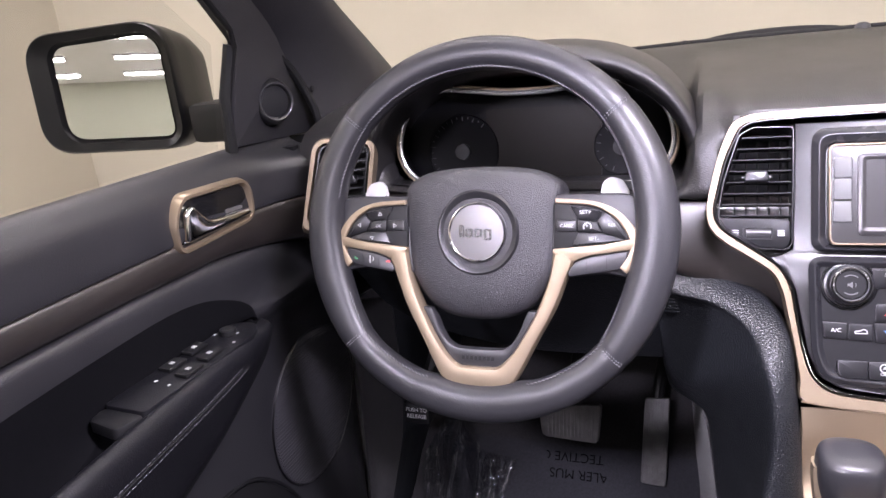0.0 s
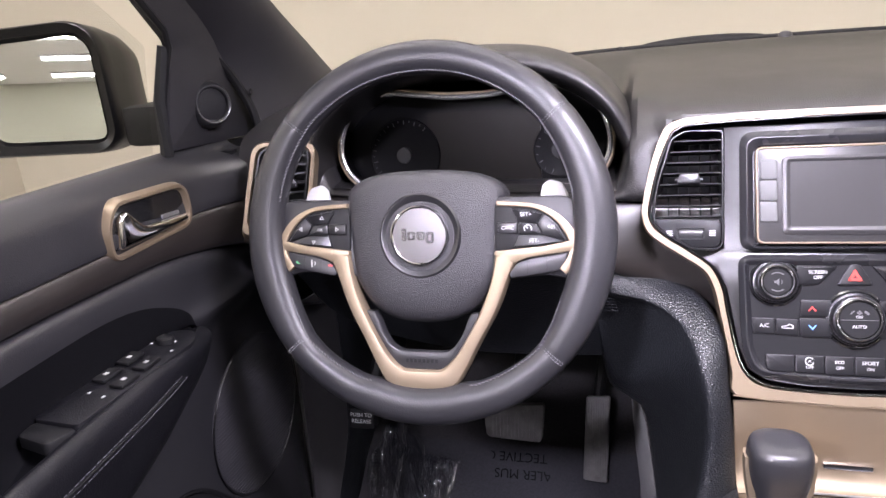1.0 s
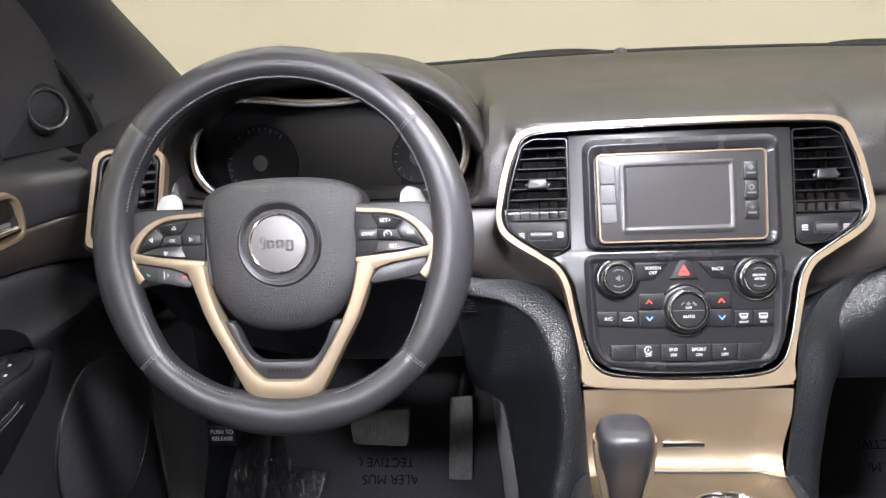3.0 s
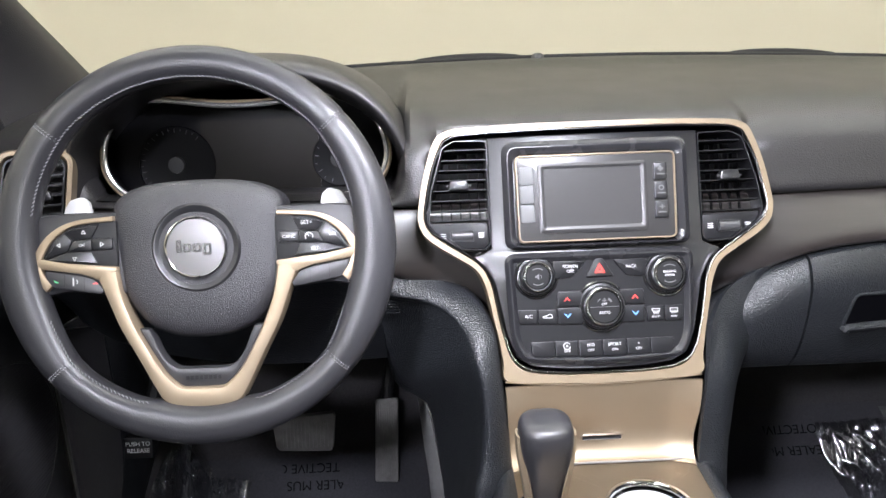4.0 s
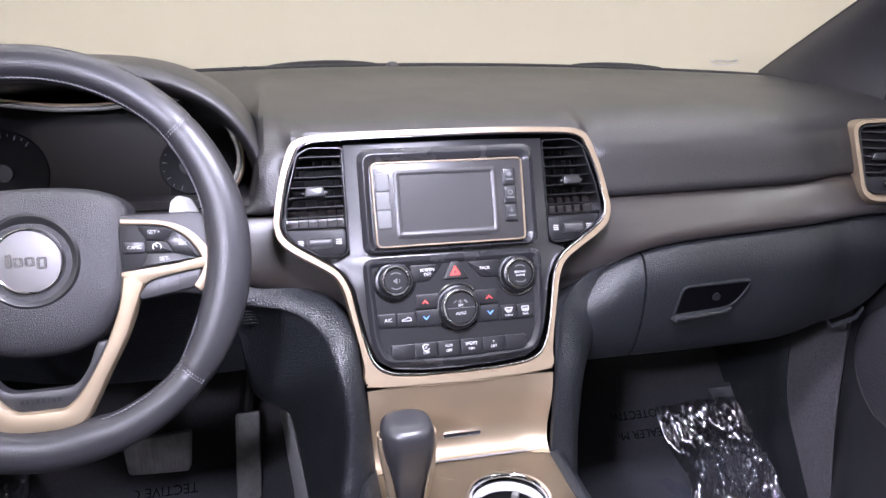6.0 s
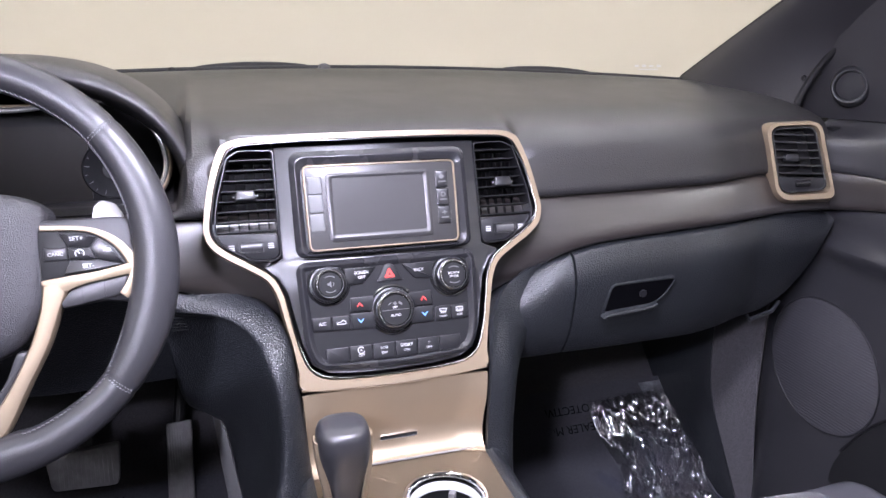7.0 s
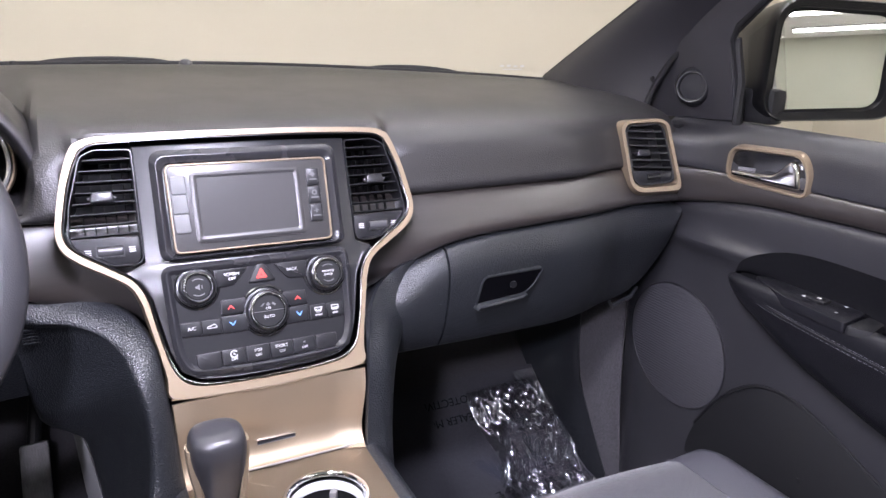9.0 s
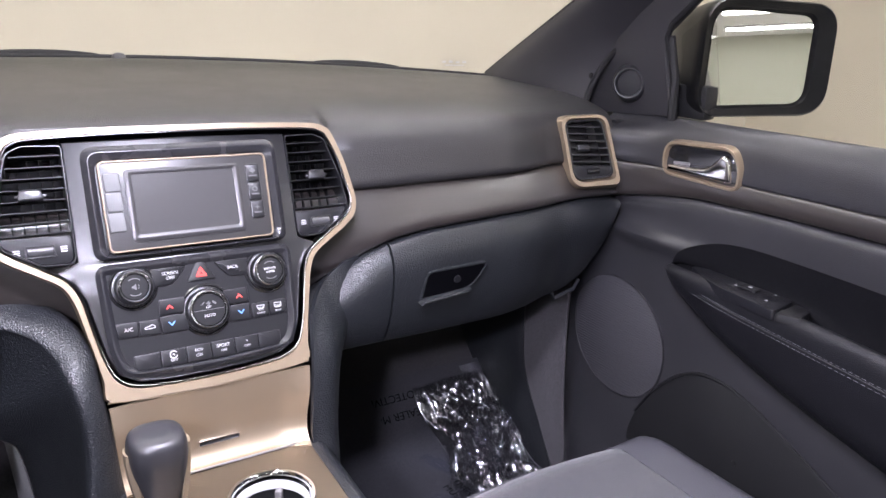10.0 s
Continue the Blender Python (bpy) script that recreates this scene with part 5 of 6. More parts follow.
def knob_ring(t, scale=1.0, off=0.0):
    """Outline of the selector knob at height t from 0 to 1."""
    z = 0.448 + 0.113 * t
    w = float(np.interp(t, [0, 0.15, 0.35, 0.6, 0.8, 0.92, 0.98, 1.0], [0.0155, 0.0165, 0.0195, 0.0240, 0.0262, 0.0255, 0.0215, 0.012]))
    d = float(np.interp(t, [0, 0.15, 0.35, 0.6, 0.8, 0.92, 0.98, 1.0], [0.014, 0.015, 0.019, 0.025, 0.028, 0.027, 0.022, 0.012]))
    cx, cy = -0.078 - 0.001 * t, -0.112 - 0.012 * t
    return [(cx + (w * scale + off) * math.copysign(abs(math.cos(a)) ** 0.75, math.cos(a)), cy + d * scale * math.copysign(abs(math.sin(a)) ** 0.75, math.sin(a)), z) for a in np.linspace(0, 2 * math.pi, 41)]


part("knob_grip", sheet([knob_ring(t) for t in (0, 0.06, 0.15, 0.25, 0.35, 0.5, 0.65, 0.8, 0.88, 0.93, 0.97, 0.99, 1.0)] + [[(-0.079, -0.124, 0.5612)] * 41], nu=2), LEATHER, sh, "smooth black leather grip")
for s in (-1, 1):
    rows = []
    for t in np.linspace(0.0, 0.86, 12):
        r = knob_ring(t, 1.0, 0.0)
        w = abs(r[0][0] - r[20][0]) / 2
        cx, cy, z = (r[0][0] + r[20][0]) / 2, (r[10][1] + r[30][1]) / 2, r[0][2]
        hw = 0.007 + 0.008 * math.sin(math.pi * min(1, t / 0.86) ** 0.8)
        rows.append([(cx + s * (w - 0.0035), cy - hw - 0.004, z), (cx + s * (w + 0.0020), cy - hw, z), (cx + s * (w + 0.0032), cy, z), (cx + s * (w + 0.0020), cy + hw, z), (cx + s * (w - 0.003), cy + hw + 0.003, z)])
    part("side_trim", sheet(rows, 0.002, nu=2), GOLD, sh, "champagne side blade")

# ---------------- footwells ----------------
FELT = material("speckled_grey_carpet", (0.046, 0.043, 0.048), 0.95, vary=0.6, vary_scale=420, bump=1.0, bump_scale=900, sheen=0.2)
for s in (-1, 1):
    tagged(part("hinge_pillar", box(*sorted((s * 0.712, s * 0.80)), 0.196, 0.62, 0.05, 0.79), MATTE, None, smooth=False), "black body pillar ahead of the door", "pillar", kind="structure")
tagged(part("floor_carpet", sheet([[(x, y, z) for x in np.linspace(-0.76, 0.76, 9)] for y, z in ((-2.42, 0.068), (-1.0, 0.068), (-0.3, 0.068), (0.10, 0.068), (0.22, 0.075), (0.30, 0.13), (0.40, 0.25), (0.50, 0.38), (0.56, 0.50), (0.60, 0.72))], 0.02, nu=3), CARPET, None), "charcoal carpet over the cabin floor and toe board", "floor", kind="structure")
for s in (-1, 1):
    rows = [[(s * (0.166 + d), y, 0.07), (s * (0.172 + d), y, 0.25), (s * (0.180 + d), y, 0.34), (s * (0.19 + d), y, 0.42)] for y, d in ((0.12, 0.0), (0.20, 0.012), (0.30, 0.027), (0.40, 0.040), (0.58, 0.046))]
    tagged(part("tunnel_carpet", sheet(rows, 0.01, nu=2, nv=3), FELT, None), "brown-grey carpet on the side of the transmission tunnel", "carpet", kind="structure")
    rows = [[(s * 0.700, 0.175, 0.07), (s * 0.690, 0.225, 0.18), (s * 0.676, 0.262, 0.28), (s * 0.672, 0.270, 0.40), (s * 0.670, 0.268, 0.54)], [(s * 0.690, 0.195, 0.07), (s * 0.680, 0.245, 0.18), (s * 0.668, 0.277, 0.28), (s * 0.661, 0.287, 0.40), (s * 0.645, 0.283, 0.54)],
            [(s * 0.678, 0.24, 0.07), (s * 0.668, 0.28, 0.18), (s * 0.658, 0.315, 0.28), (s * 0.652, 0.325, 0.40), (s * 0.640, 0.315, 0.54)], [(s * 0.655, 0.40, 0.10), (s * 0.650, 0.40, 0.20), (s * 0.646, 0.40, 0.30), (s * 0.644, 0.40, 0.41), (s * 0.635, 0.38, 0.54)],
            [(s * 0.64, 0.52, 0.2), (s * 0.64, 0.52, 0.27), (s * 0.64, 0.51, 0.35), (s * 0.635, 0.50, 0.42), (s * 0.63, 0.46, 0.53)]]
    tagged(part("kick_panel", sheet(rows, 0.006, nu=4, nv=3), LOWER, None), "black plastic kick panel beside the footwell", "kick panel", kind="structure")
    rows = [[(s * 0.720, 0.195, 0.07), (s * 0.720, 0.198, 0.30), (s * 0.720, 0.205, 0.56)], [(s * 0.708, 0.150, 0.07), (s * 0.702, 0.176, 0.30), (s * 0.700, 0.180, 0.55)], [(s * 0.704, 0.155, 0.07), (s * 0.692, 0.190, 0.30), (s * 0.692, 0.192, 0.54)],
            [(s * 0.702, 0.165, 0.07), (s * 0.683, 0.230, 0.30), (s * 0.681, 0.232, 0.54)], [(s * 0.699, 0.178, 0.07), (s * 0.672, 0.270, 0.30), (s * 0.669, 0.274, 0.54)]]
    # driver's side takes the darker carpet in place of footwell shade
    tagged(part("sill_carpet", sheet(rows, 0.004, nu=3, nv=4), FELT if s > 0 else CARPET, None), "grey carpet on the front pillar foot" if s > 0 else "carpet on the front pillar foot, darkened for footwell shade", "carpet", kind="structure")

und = thing("under_dash_cover", (0.42, 0.25, 0.5), "dark felt cover under the passenger dash with trim clip", "trim panel")
part("felt", sheet([[(x, 0.12, 0.502), (x, 0.2, 0.495), (x, 0.33, 0.46), (x, 0.47, 0.42)] for x in np.linspace(0.20, 0.60, 6)], 0.006, nv=3), CARPET, und, "dark felt sheet")
part("edge_strip", tube([(0.26, 0.16, 0.478), (0.36, 0.16, 0.472), (0.46, 0.16, 0.480), (0.53, 0.16, 0.497)], 0.003, sides=8), MATTE, und)
part("clip", tube([(0.585, 0.105, 0.508), (0.59, 0.100, 0.497), (0.63, 0.100, 0.507), (0.645, 0.105, 0.520)], 0.0034, sides=8), LOWER, und, "smooth black edge clip")

# floor mats with protective film
MATPILE = material("mat_pile", (0.019, 0.019, 0.024), 0.95, vary=0.25, vary_scale=300, bump=0.8, bump_scale=900, sheen=0.2)


def floor_height(y):
    return float(np.interp(y, [-0.3, 0.10, 0.22, 0.30, 0.40, 0.50], [0.068, 0.068, 0.075, 0.13, 0.25, 0.38])) + 0.012


def floor_mat(x0, x1, y0, y1, label):
    t = thing("floor_mat", ((x0 + x1) / 2, (y0 + y1) / 2, 0.08), label, "floor mat", "front floor mats")
    rows = [[(x, y, floor_height(y) + 0.0015 * math.sin(30 * x + 12 * y)) for x in np.linspace(x0, x1, 18)] for y in np.linspace(y0, y1, 22)]
    part("mat", sheet(rows, 0.008), MATPILE, t, "charcoal carpet mat")
    rng = random.Random(int(1000 * abs(x0)))
    ph = [rng.uniform(0, 6) for _ in range(8)]
    rows = [[(x + 0.004 * math.sin(ph[0] + 40 * y), y, floor_height(y) + 0.006 + 0.0022 * abs(math.sin(ph[1] + 55 * x + 14 * math.sin(18 * y + ph[2]))) + 0.0015 * math.sin(ph[3] + 80 * y + 25 * x)) for x in np.linspace(x0 + 0.006, x1 - 0.004, 44)] for y in np.linspace(y0 + 0.004, y1 - 0.004, 44)]
    film = part("film", sheet(rows), FILM, t, "clear protective film")
    return t, film


INK = material("black_ink", (0.004, 0.004, 0.005), 0.85, spec=0.05)


def film_words(t, text, size, x, y, turn):
    """Black print lying on the film."""
    z = floor_height(y) + 0.012
    dz = (floor_height(y + 0.02) - floor_height(y - 0.02)) / 0.04
    M = Matrix.Translation((x, y, z)) @ Matrix.Rotation(math.atan(dz), 4, "X") @ Matrix.Rotation(radians(turn), 4, "Z")
    words(text, size, M, INK, t, name="film_print", thick=0.0002)


_, film_d = floor_mat(-0.60, -0.20, -0.15, 0.358, "charcoal driver's floor mat under clear printed film")
_, film_p = floor_mat(0.165, 0.672, -0.15, 0.390, "charcoal passenger floor mat under clear printed film")
for t, cx in ((film_d, -0.41), (film_p, 0.40)):
    s = 1 if cx > 0 else -1
    film_words(t, "DEALER MUST REMOVE", 0.022, cx - 0.02, 0.335 if s > 0 else 0.322, 180)
    film_words(t, "PROTECTIVE COVERING", 0.022, cx - 0.02, 0.358 if s > 0 else 0.340, 180)
    film_words(t, "DEALER MUST REMOVE", 0.020, cx - 0.135, 0.20, -82)
    film_words(t, "PROTECTIVE COVERING", 0.020, cx - 0.110, 0.19, -82)
    film_words(t, "DEALER MUST REMOVE", 0.020, cx + 0.07, 0.19, -82)
    film_words(t, "PROTECTIVE COVERING", 0.020, cx + 0.095, 0.19, -82)


def rest_height(x, y):
    """Top of the driver's foot rest, easing down to the mat on its inner side."""
    ease = min(1.0, max(0.0, (-0.505 - x) / 0.090))
    return ease * float(np.interp(y, [0.10, 0.25, 0.36, 0.40], [0.095, 0.162, 0.272, 0.30])) if x < -0.3 else 0.0


def crumpled_film(x0, x1, y0, y1, lift, seed, label):
    """Loose, creased sheet of clear film bunched over the mat."""
    t = thing("plastic_sheet", ((x0 + x1) / 2, (y0 + y1) / 2, 0.1), label, "plastic sheet", "crumpled plastic sheets")
    nx, ny = 84, 84
    bm = bmesh.new()
    grid = []
    for j in range(ny):
        row = []
        for i in range(nx):
            u, v = i / (nx - 1), j / (ny - 1)
            x, y = x0 + (x1 - x0) * u + 0.012 * math.sin(9 * v + seed), y0 + (y1 - y0) * v
            f = math.sin(math.pi * u) ** 0.5 * math.sin(math.pi * min(1, v * 1.05 + 0.02)) ** 0.4
            w = 0.35 * noise.noise(V(3 * u, 3 * v, seed + 3))
            folds = 1 - 2.6 * abs(noise.noise(V(11 * u + 3.5 * v + 4 * w, 2.0 * v + w, seed)))
            fine = 1 - 2.6 * abs(noise.noise(V(24 * u - 7 * v, 13 * v + 5 * u, seed + 7)))
            base = max(floor_height(y), rest_height(x, y))
            z = base + 0.012 + f * lift * (0.45 + 0.75 * folds + 0.28 * fine)
            row.append(bm.verts.new(V(x, y, max(z, base + 0.010))))
        grid.append(row)
    for a, b in zip(grid, grid[1:]):
        for i in range(nx - 1):
            bm.faces.new((a[i], a[i + 1], b[i + 1], b[i]))
    bmesh.ops.triangulate(bm, faces=bm.faces[:])
    part("creased_film", bm, FILM2, t, angle=60)
    return t


FILM2 = clear("creased_film", (0.60, 0.61, 0.64), 0.11, 0.42, 1.0)
FILM2.node_tree.nodes["Principled BSDF"].inputs["Specular IOR Level"].default_value = 0.9
crumpled_film(0.485, 0.672, 0.15, 0.378, 0.034, 3, "crumpled clear plastic sheet on the passenger mat")
crumpled_film(-0.640, -0.505, 0.10, 0.345, 0.055, 11, "crumpled clear plastic sheet beside the driver's footrest")

# pedals
brake = thing("brake_pedal", (-0.395, 0.33, 0.29), "worn ribbed rubber brake pedal on black arm", "pedal")
MB = frame_at((-0.397, 0.300, 0.294), 14)
part("pad", slab(rounded([(-0.046, -0.028), (0.044, -0.032), (0.050, 0.032), (-0.052, 0.024)], 0.009, 5), -0.014, 0.0, MB, edge=0.004), RUBBER, brake, "worn grey rubber pad")
for j in range(13):
    x = -0.036 + 0.006 * j
    part("rib", box(x - 0.0015, x + 0.0015, -0.024, 0.022, -0.001, 0.0016, MB, bevel=0.0006), RUBBER, brake)
part("arm", tube([MB @ V(0, 0.01, -0.014), V(-0.39, 0.38, 0.40), V(-0.39, 0.42, 0.56)], 0.011, sides=10, flat=0.6), MATTE, brake)
acc = thing("accelerator_pedal", (-0.268, 0.36, 0.24), "long ribbed black accelerator pedal hanging from the bulkhead", "pedal")
MA = frame_at((-0.269, 0.340, 0.250), 24)
part("pad", slab(rounded([(-0.0215, -0.069), (0.0175, -0.071), (0.0215, 0.069), (-0.0175, 0.067)], 0.005, 4), -0.012, 0.0, MA, edge=0.003), RUBBER, acc, "ribbed rubber pad")
for j in range(9):
    x = -0.0155 + 0.0038 * j
    part("rib", box(x - 0.0011, x + 0.0011, -0.062, 0.062, -0.001, 0.0014, MA, bevel=0.0005), RUBBER, acc)
part("arm", tube([MA @ V(0, 0.055, -0.012), V(-0.26, 0.42, 0.36), V(-0.255, 0.45, 0.46)], 0.010, sides=10), MATTE, acc)
pb = thing("parking_brake_release", (-0.62, 0.2, 0.34), "black push-to-release parking brake handle with white lettering", "parking brake")
MP = frame_at((-0.618, 0.2, 0.343), 10)
part("handle", slab(rounded([(-0.021, -0.016), (0.021, -0.016), (0.021, 0.017), (-0.021, 0.017)], 0.004, 4), -0.02, 0.0, MP, edge=0.003), MATTE, pb)
words("PUSH TO", 0.0088, MP @ Matrix.Translation((0, 0.0068, 0.0002)), WHITE, pb, thick=0.0003)
words("RELEASE", 0.0088, MP @ Matrix.Translation((0, -0.0035, 0.0002)), WHITE, pb, thick=0.0003)
part("bracket", tube([MP @ V(0, 0, -0.018), V(-0.61, 0.3, 0.42), V(-0.60, 0.36, 0.55)], 0.012, sides=8), MATTE, pb)
rest = thing("foot_rest", (-0.58, 0.28, 0.13), "grey carpeted foot rest beside the door", "foot rest")
part("ramp", sheet([[(-0.66, 0.10, 0.085), (-0.60, 0.10, 0.085)], [(-0.66, 0.25, 0.15), (-0.60, 0.25, 0.15)], [(-0.66, 0.36, 0.26), (-0.60, 0.36, 0.26)]], 0.02, nu=3), CARPET, rest)

# ---------------- doors ----------------
PILLAR = material("pillar_skin", (0.021, 0.0202, 0.0235), 0.5, bump=0.3, bump_scale=700, kind="voronoi", vary=0.1)
ARMREST = material("armrest_leather", (0.007, 0.007, 0.009), 0.42, spec=0.3, bump=0.35, bump_scale=900, kind="voronoi", vary=0.15)
INSERT = material("door_insert_cloth", (0.0035, 0.0035, 0.0045), 0.75, spec=0.08, vary=0.15, vary_scale=200, bump=0.3, bump_scale=1200)
GRILLE = material("speaker_grille", (0.032, 0.031, 0.036), 0.6, vary=0.1, bump=0.4, bump_scale=300, stretch=(0.02, 0.02, 1.0))
TWEET = material("tweeter_mesh", (0.012, 0.012, 0.014), 0.6, spec=0.2, bump=0.6, bump_scale=900, kind="voronoi")


def door(s):
    side = "driver's" if s < 0 else "passenger"
    d = thing("car_door", (s * 0.74, -0.3, 0.2), "closed black %s door trim with wood strip and champagne handle" % side, "car door", "front doors")

    def P(y, z, x):
        return (s * x, y, z)

    def outline(pts):
        return [(p[0], p[1]) for p in pts]
    # local frame on the door's inner face: x rearward to forward, y up, z towards the cabin
    M = Matrix(((0, 0, -s, s * 0.72), (1, 0, 0, 0), (0, 1, 0, 0), (0, 0, 0, 1)))
    ys = (0.128, 0.06, 0.0, -0.06, -0.12, -0.20, -0.32, -0.48, -0.68, -0.95)
    up = []
    for y in (0.160,) + ys:
        e = 0.042 * smooth01((y - 0.03) / 0.11)
        up.append([P(y, 0.780, 0.775), P(y, 0.793, 0.768), P(y, 0.7995, 0.757), P(y, 0.7975, 0.745), P(y, 0.786, 0.731), P(y, 0.770, 0.7215 - e), P(y, 0.745, 0.7175 - e), P(y, 0.7255, 0.7165 - e), P(y, 0.7245, 0.725)])
    part("upper_trim", sheet(up, 0.004, nu=3, nv=3), DOORSKIN, d, "soft grained upper trim")

    def strip_low(y):
        return float(np.interp(y, [-0.95, -0.2, -0.04, 0.06, 0.13], [0.692, 0.6925, 0.688, 0.672, 0.660]))
    st = []
    for y in (0.160,) + ys:
        zt, zb = 0.7235, strip_low(y)
        e = 0.042 * smooth01((y - 0.03) / 0.11)
        st.append([P(y, zt, 0.725), P(y, zt - 0.001, 0.7165 - e), P(y, (zt + zb) / 2, 0.7135 - e), P(y, zb + 0.002, 0.7165 - e), P(y, zb, 0.725)])
    part("wood_strip", sheet(st, 0.003, nu=3, nv=4), WOOD, d, "dark brown wood-grain strip")
    mid = []
    for y in (0.190,) + ys:
        zb = strip_low(y) - 0.0015
        g = smooth01((y + 0.10) / 0.06) * (1 - smooth01((y - 0.09) / 0.06))          # crest ahead of the armrest
        k = 1.0 if y > 0.15 else 0.0
        mid.append([P(y, zb, 0.725), P(y, zb - 0.001, 0.7155), P(y, zb - 0.012, 0.7095 - 0.002 * g), P(y, 0.645, 0.7090 - 0.002 * g), P(y, 0.627, 0.7095 - 0.007 * g), P(y, 0.615, 0.7100 - 0.019 * g), P(y, 0.602, 0.7100 - 0.015 * g), P(y, 0.58, 0.7085 - 0.004 * g),
                    P(y, 0.50, 0.7040 + 0.008 * k), P(y, 0.40, 0.7010 + 0.014 * k), P(y, 0.30, 0.6960 + 0.022 * k), P(y, 0.20, 0.690 + 0.032 * k), P(y, 0.09, 0.69 + 0.036 * k)])
    part("lower_trim", sheet(mid, 0.006, nu=3, nv=3), DOORSKIN, d, "grained black lower trim")
    part("front_edge", box(*sorted((s * 0.712, s * 0.775)), 0.120, 0.134, 0.09, 0.785), MATTE, d)
    part("outer_skin", box(*sorted((s * 0.776, s * 0.80)), -0.95, 0.16, 0.05, 0.785), BODY, d, "black painted outer skin")

    # armrest: dark insert, leather crest, switch panel
    drop = 0.022 if s > 0 else 0.0
    arm, ins = [], []
    for y, xe, zt, zb, xb in ((-0.048, 0.692, 0.606, 0.600, 0.694), (-0.052, 0.674, 0.611, 0.590, 0.690), (-0.060, 0.662, 0.614, 0.580, 0.688), (-0.080, 0.653, 0.6165, 0.564, 0.686), (-0.12, 0.648, 0.6175, 0.541, 0.684), (-0.17, 0.645, 0.617, 0.515, 0.682), (-0.25, 0.640, 0.615, 0.487, 0.680),
                              (-0.34, 0.636, 0.611, 0.462, 0.678), (-0.46, 0.632, 0.604, 0.438, 0.676), (-0.65, 0.63, 0.60, 0.42, 0.675), (-0.95, 0.63, 0.60, 0.42, 0.675)):
        zt, zb = zt - drop, zb - 0.6 * drop
        h = zt - zb
        w = 0.700 - xe
        q = min(1, w / 0.04)
        deep = smooth01((-0.26 - y) / 0.05)
        fw = smooth01((y + 0.20) / 0.16)
        ins.append([P(y, zt + 0.004 + 0.044 * min(1.0, max(0.0, (-0.048 - y) / 0.09)) ** 0.5, 0.7050 - 0.0155 * fw), P(y, zt + 0.003, 0.7035 - 0.014 * fw), P(y, zt - 0.030 * deep - 0.001, 0.698), P(y, zt - 0.034 * deep - 0.002, 0.690), P(y, zt - 0.030 * deep - 0.002, xe + 0.026 * q), P(y, zt - 0.002, xe + 0.019 * q)])
        arm.append([P(y, zt - 0.003, xe + 0.021 * q), P(y, zt + 0.0015, xe + 0.015 * q), P(y, zt + 0.001, xe + 0.008 * q), P(y, zt - 0.06 * h, xe + 0.002), P(y, zt - 0.2 * h, xe),
                    P(y, zt - 0.45 * h, xe + 0.004), P(y, zb + 0.25 * h, xe + 0.35 * (xb - xe)), P(y, zb + 0.04 * h, xe + 0.85 * (xb - xe)), P(y, zb, xb + 0.012)])
    part("door_insert", sheet(ins, 0.0, nu=3, nv=3), INSERT, d, "dark cloth insert behind the armrest")
    a = part("armrest", sheet(arm, 0.0, nu=4, nv=4), ARMREST, d, "black leather armrest")
    bm = bmesh.new()
    crease = [(-0.075, 0.597, 0.6675), (-0.10, 0.598, 0.6575), (-0.14, 0.594, 0.6490), (-0.2, 0.589, 0.6440), (-0.28, 0.583, 0.6395), (-0.36, 0.577, 0.6358), (-0.46, 0.569, 0.6330), (-0.6, 0.562, 0.6318)]
    path = [np.array((p[0], p[1] - drop, p[2])) for p in spline(crease, 22)]
    for off in (-0.0035, 0.0035):
        for i in range(0, len(path) - 2, 2):
            p, q = path[i], path[i] + (path[i + 1] - path[i]) * 1.3
            tube([P(p[0], p[1] + off, p[2] - 0.0018), P(q[0], q[1] + off, q[2] - 0.0018)], 0.00034, bm, sides=5)
    part("stitching", bm, THREAD2, a, "double row of grey stitching", kind="stuff")
    part("stitch_groove", tube([P(p[0], p[1], p[2] - 0.0006) for p in path], 0.0013, sides=6), MATTE, a)
    # local: x forward, y outwards to the glass, z up
    if s < 0:
        MSW = Matrix(((0, -1, 0, -0.674), (1, 0, 0, -0.172), (0, 0.06, 1, 0.6195), (0, 0, 0, 1)))
        o = rounded([(-0.100, -0.020), (0.070, -0.022), (0.094, -0.006), (0.088, 0.020), (-0.060, 0.027), (-0.100, 0.027)], [0.006, 0.02, 0.012, 0.012, 0.02, 0.006], 5)
        keys = [(-0.022, 0.014), (-0.027, -0.010), (0.014, 0.016), (0.008, -0.008)]
        dots = [(-0.053, 0.008), (-0.056, -0.010), (0.069, 0.011), (0.060, -0.004), (0.040, -0.014), (0.050, 0.018)]
    else:
        MSW = Matrix(((0, 1, 0, 0.658), (1, 0, 0, -0.178), (0, 0.06, 1, 0.6185 - drop), (0, 0, 0, 1)))
        o = rounded([(-0.080, -0.024), (0.020, -0.014), (0.088, 0.020), (0.070, 0.032), (-0.075, 0.026)], [0.006, 0.03, 0.012, 0.015, 0.008], 5)
        keys = [(-0.020, 0.010)]
        dots = [(0.0, 0.008), (-0.052, 0.020), (-0.056, -0.006)]
    sp = part("switch_panel", slab(o, -0.012, 0.0014, MSW, edge=0.001), ARMREST, d, "black window switch panel")
    for lx, ly in keys:
        sw = part("window_switch", box(lx - 0.013, lx + 0.013, ly - 0.0075, ly + 0.0075, 0.002, 0.0058, MSW, bevel=0.0018), MATTE, sp, "black rocker switch")
        part("print", box(lx - 0.0030, lx + 0.0020, ly - 0.0022, ly + 0.0022, 0.0057, 0.0062, MSW), LIGHTGREY, sw, "white window symbol", smooth=False)
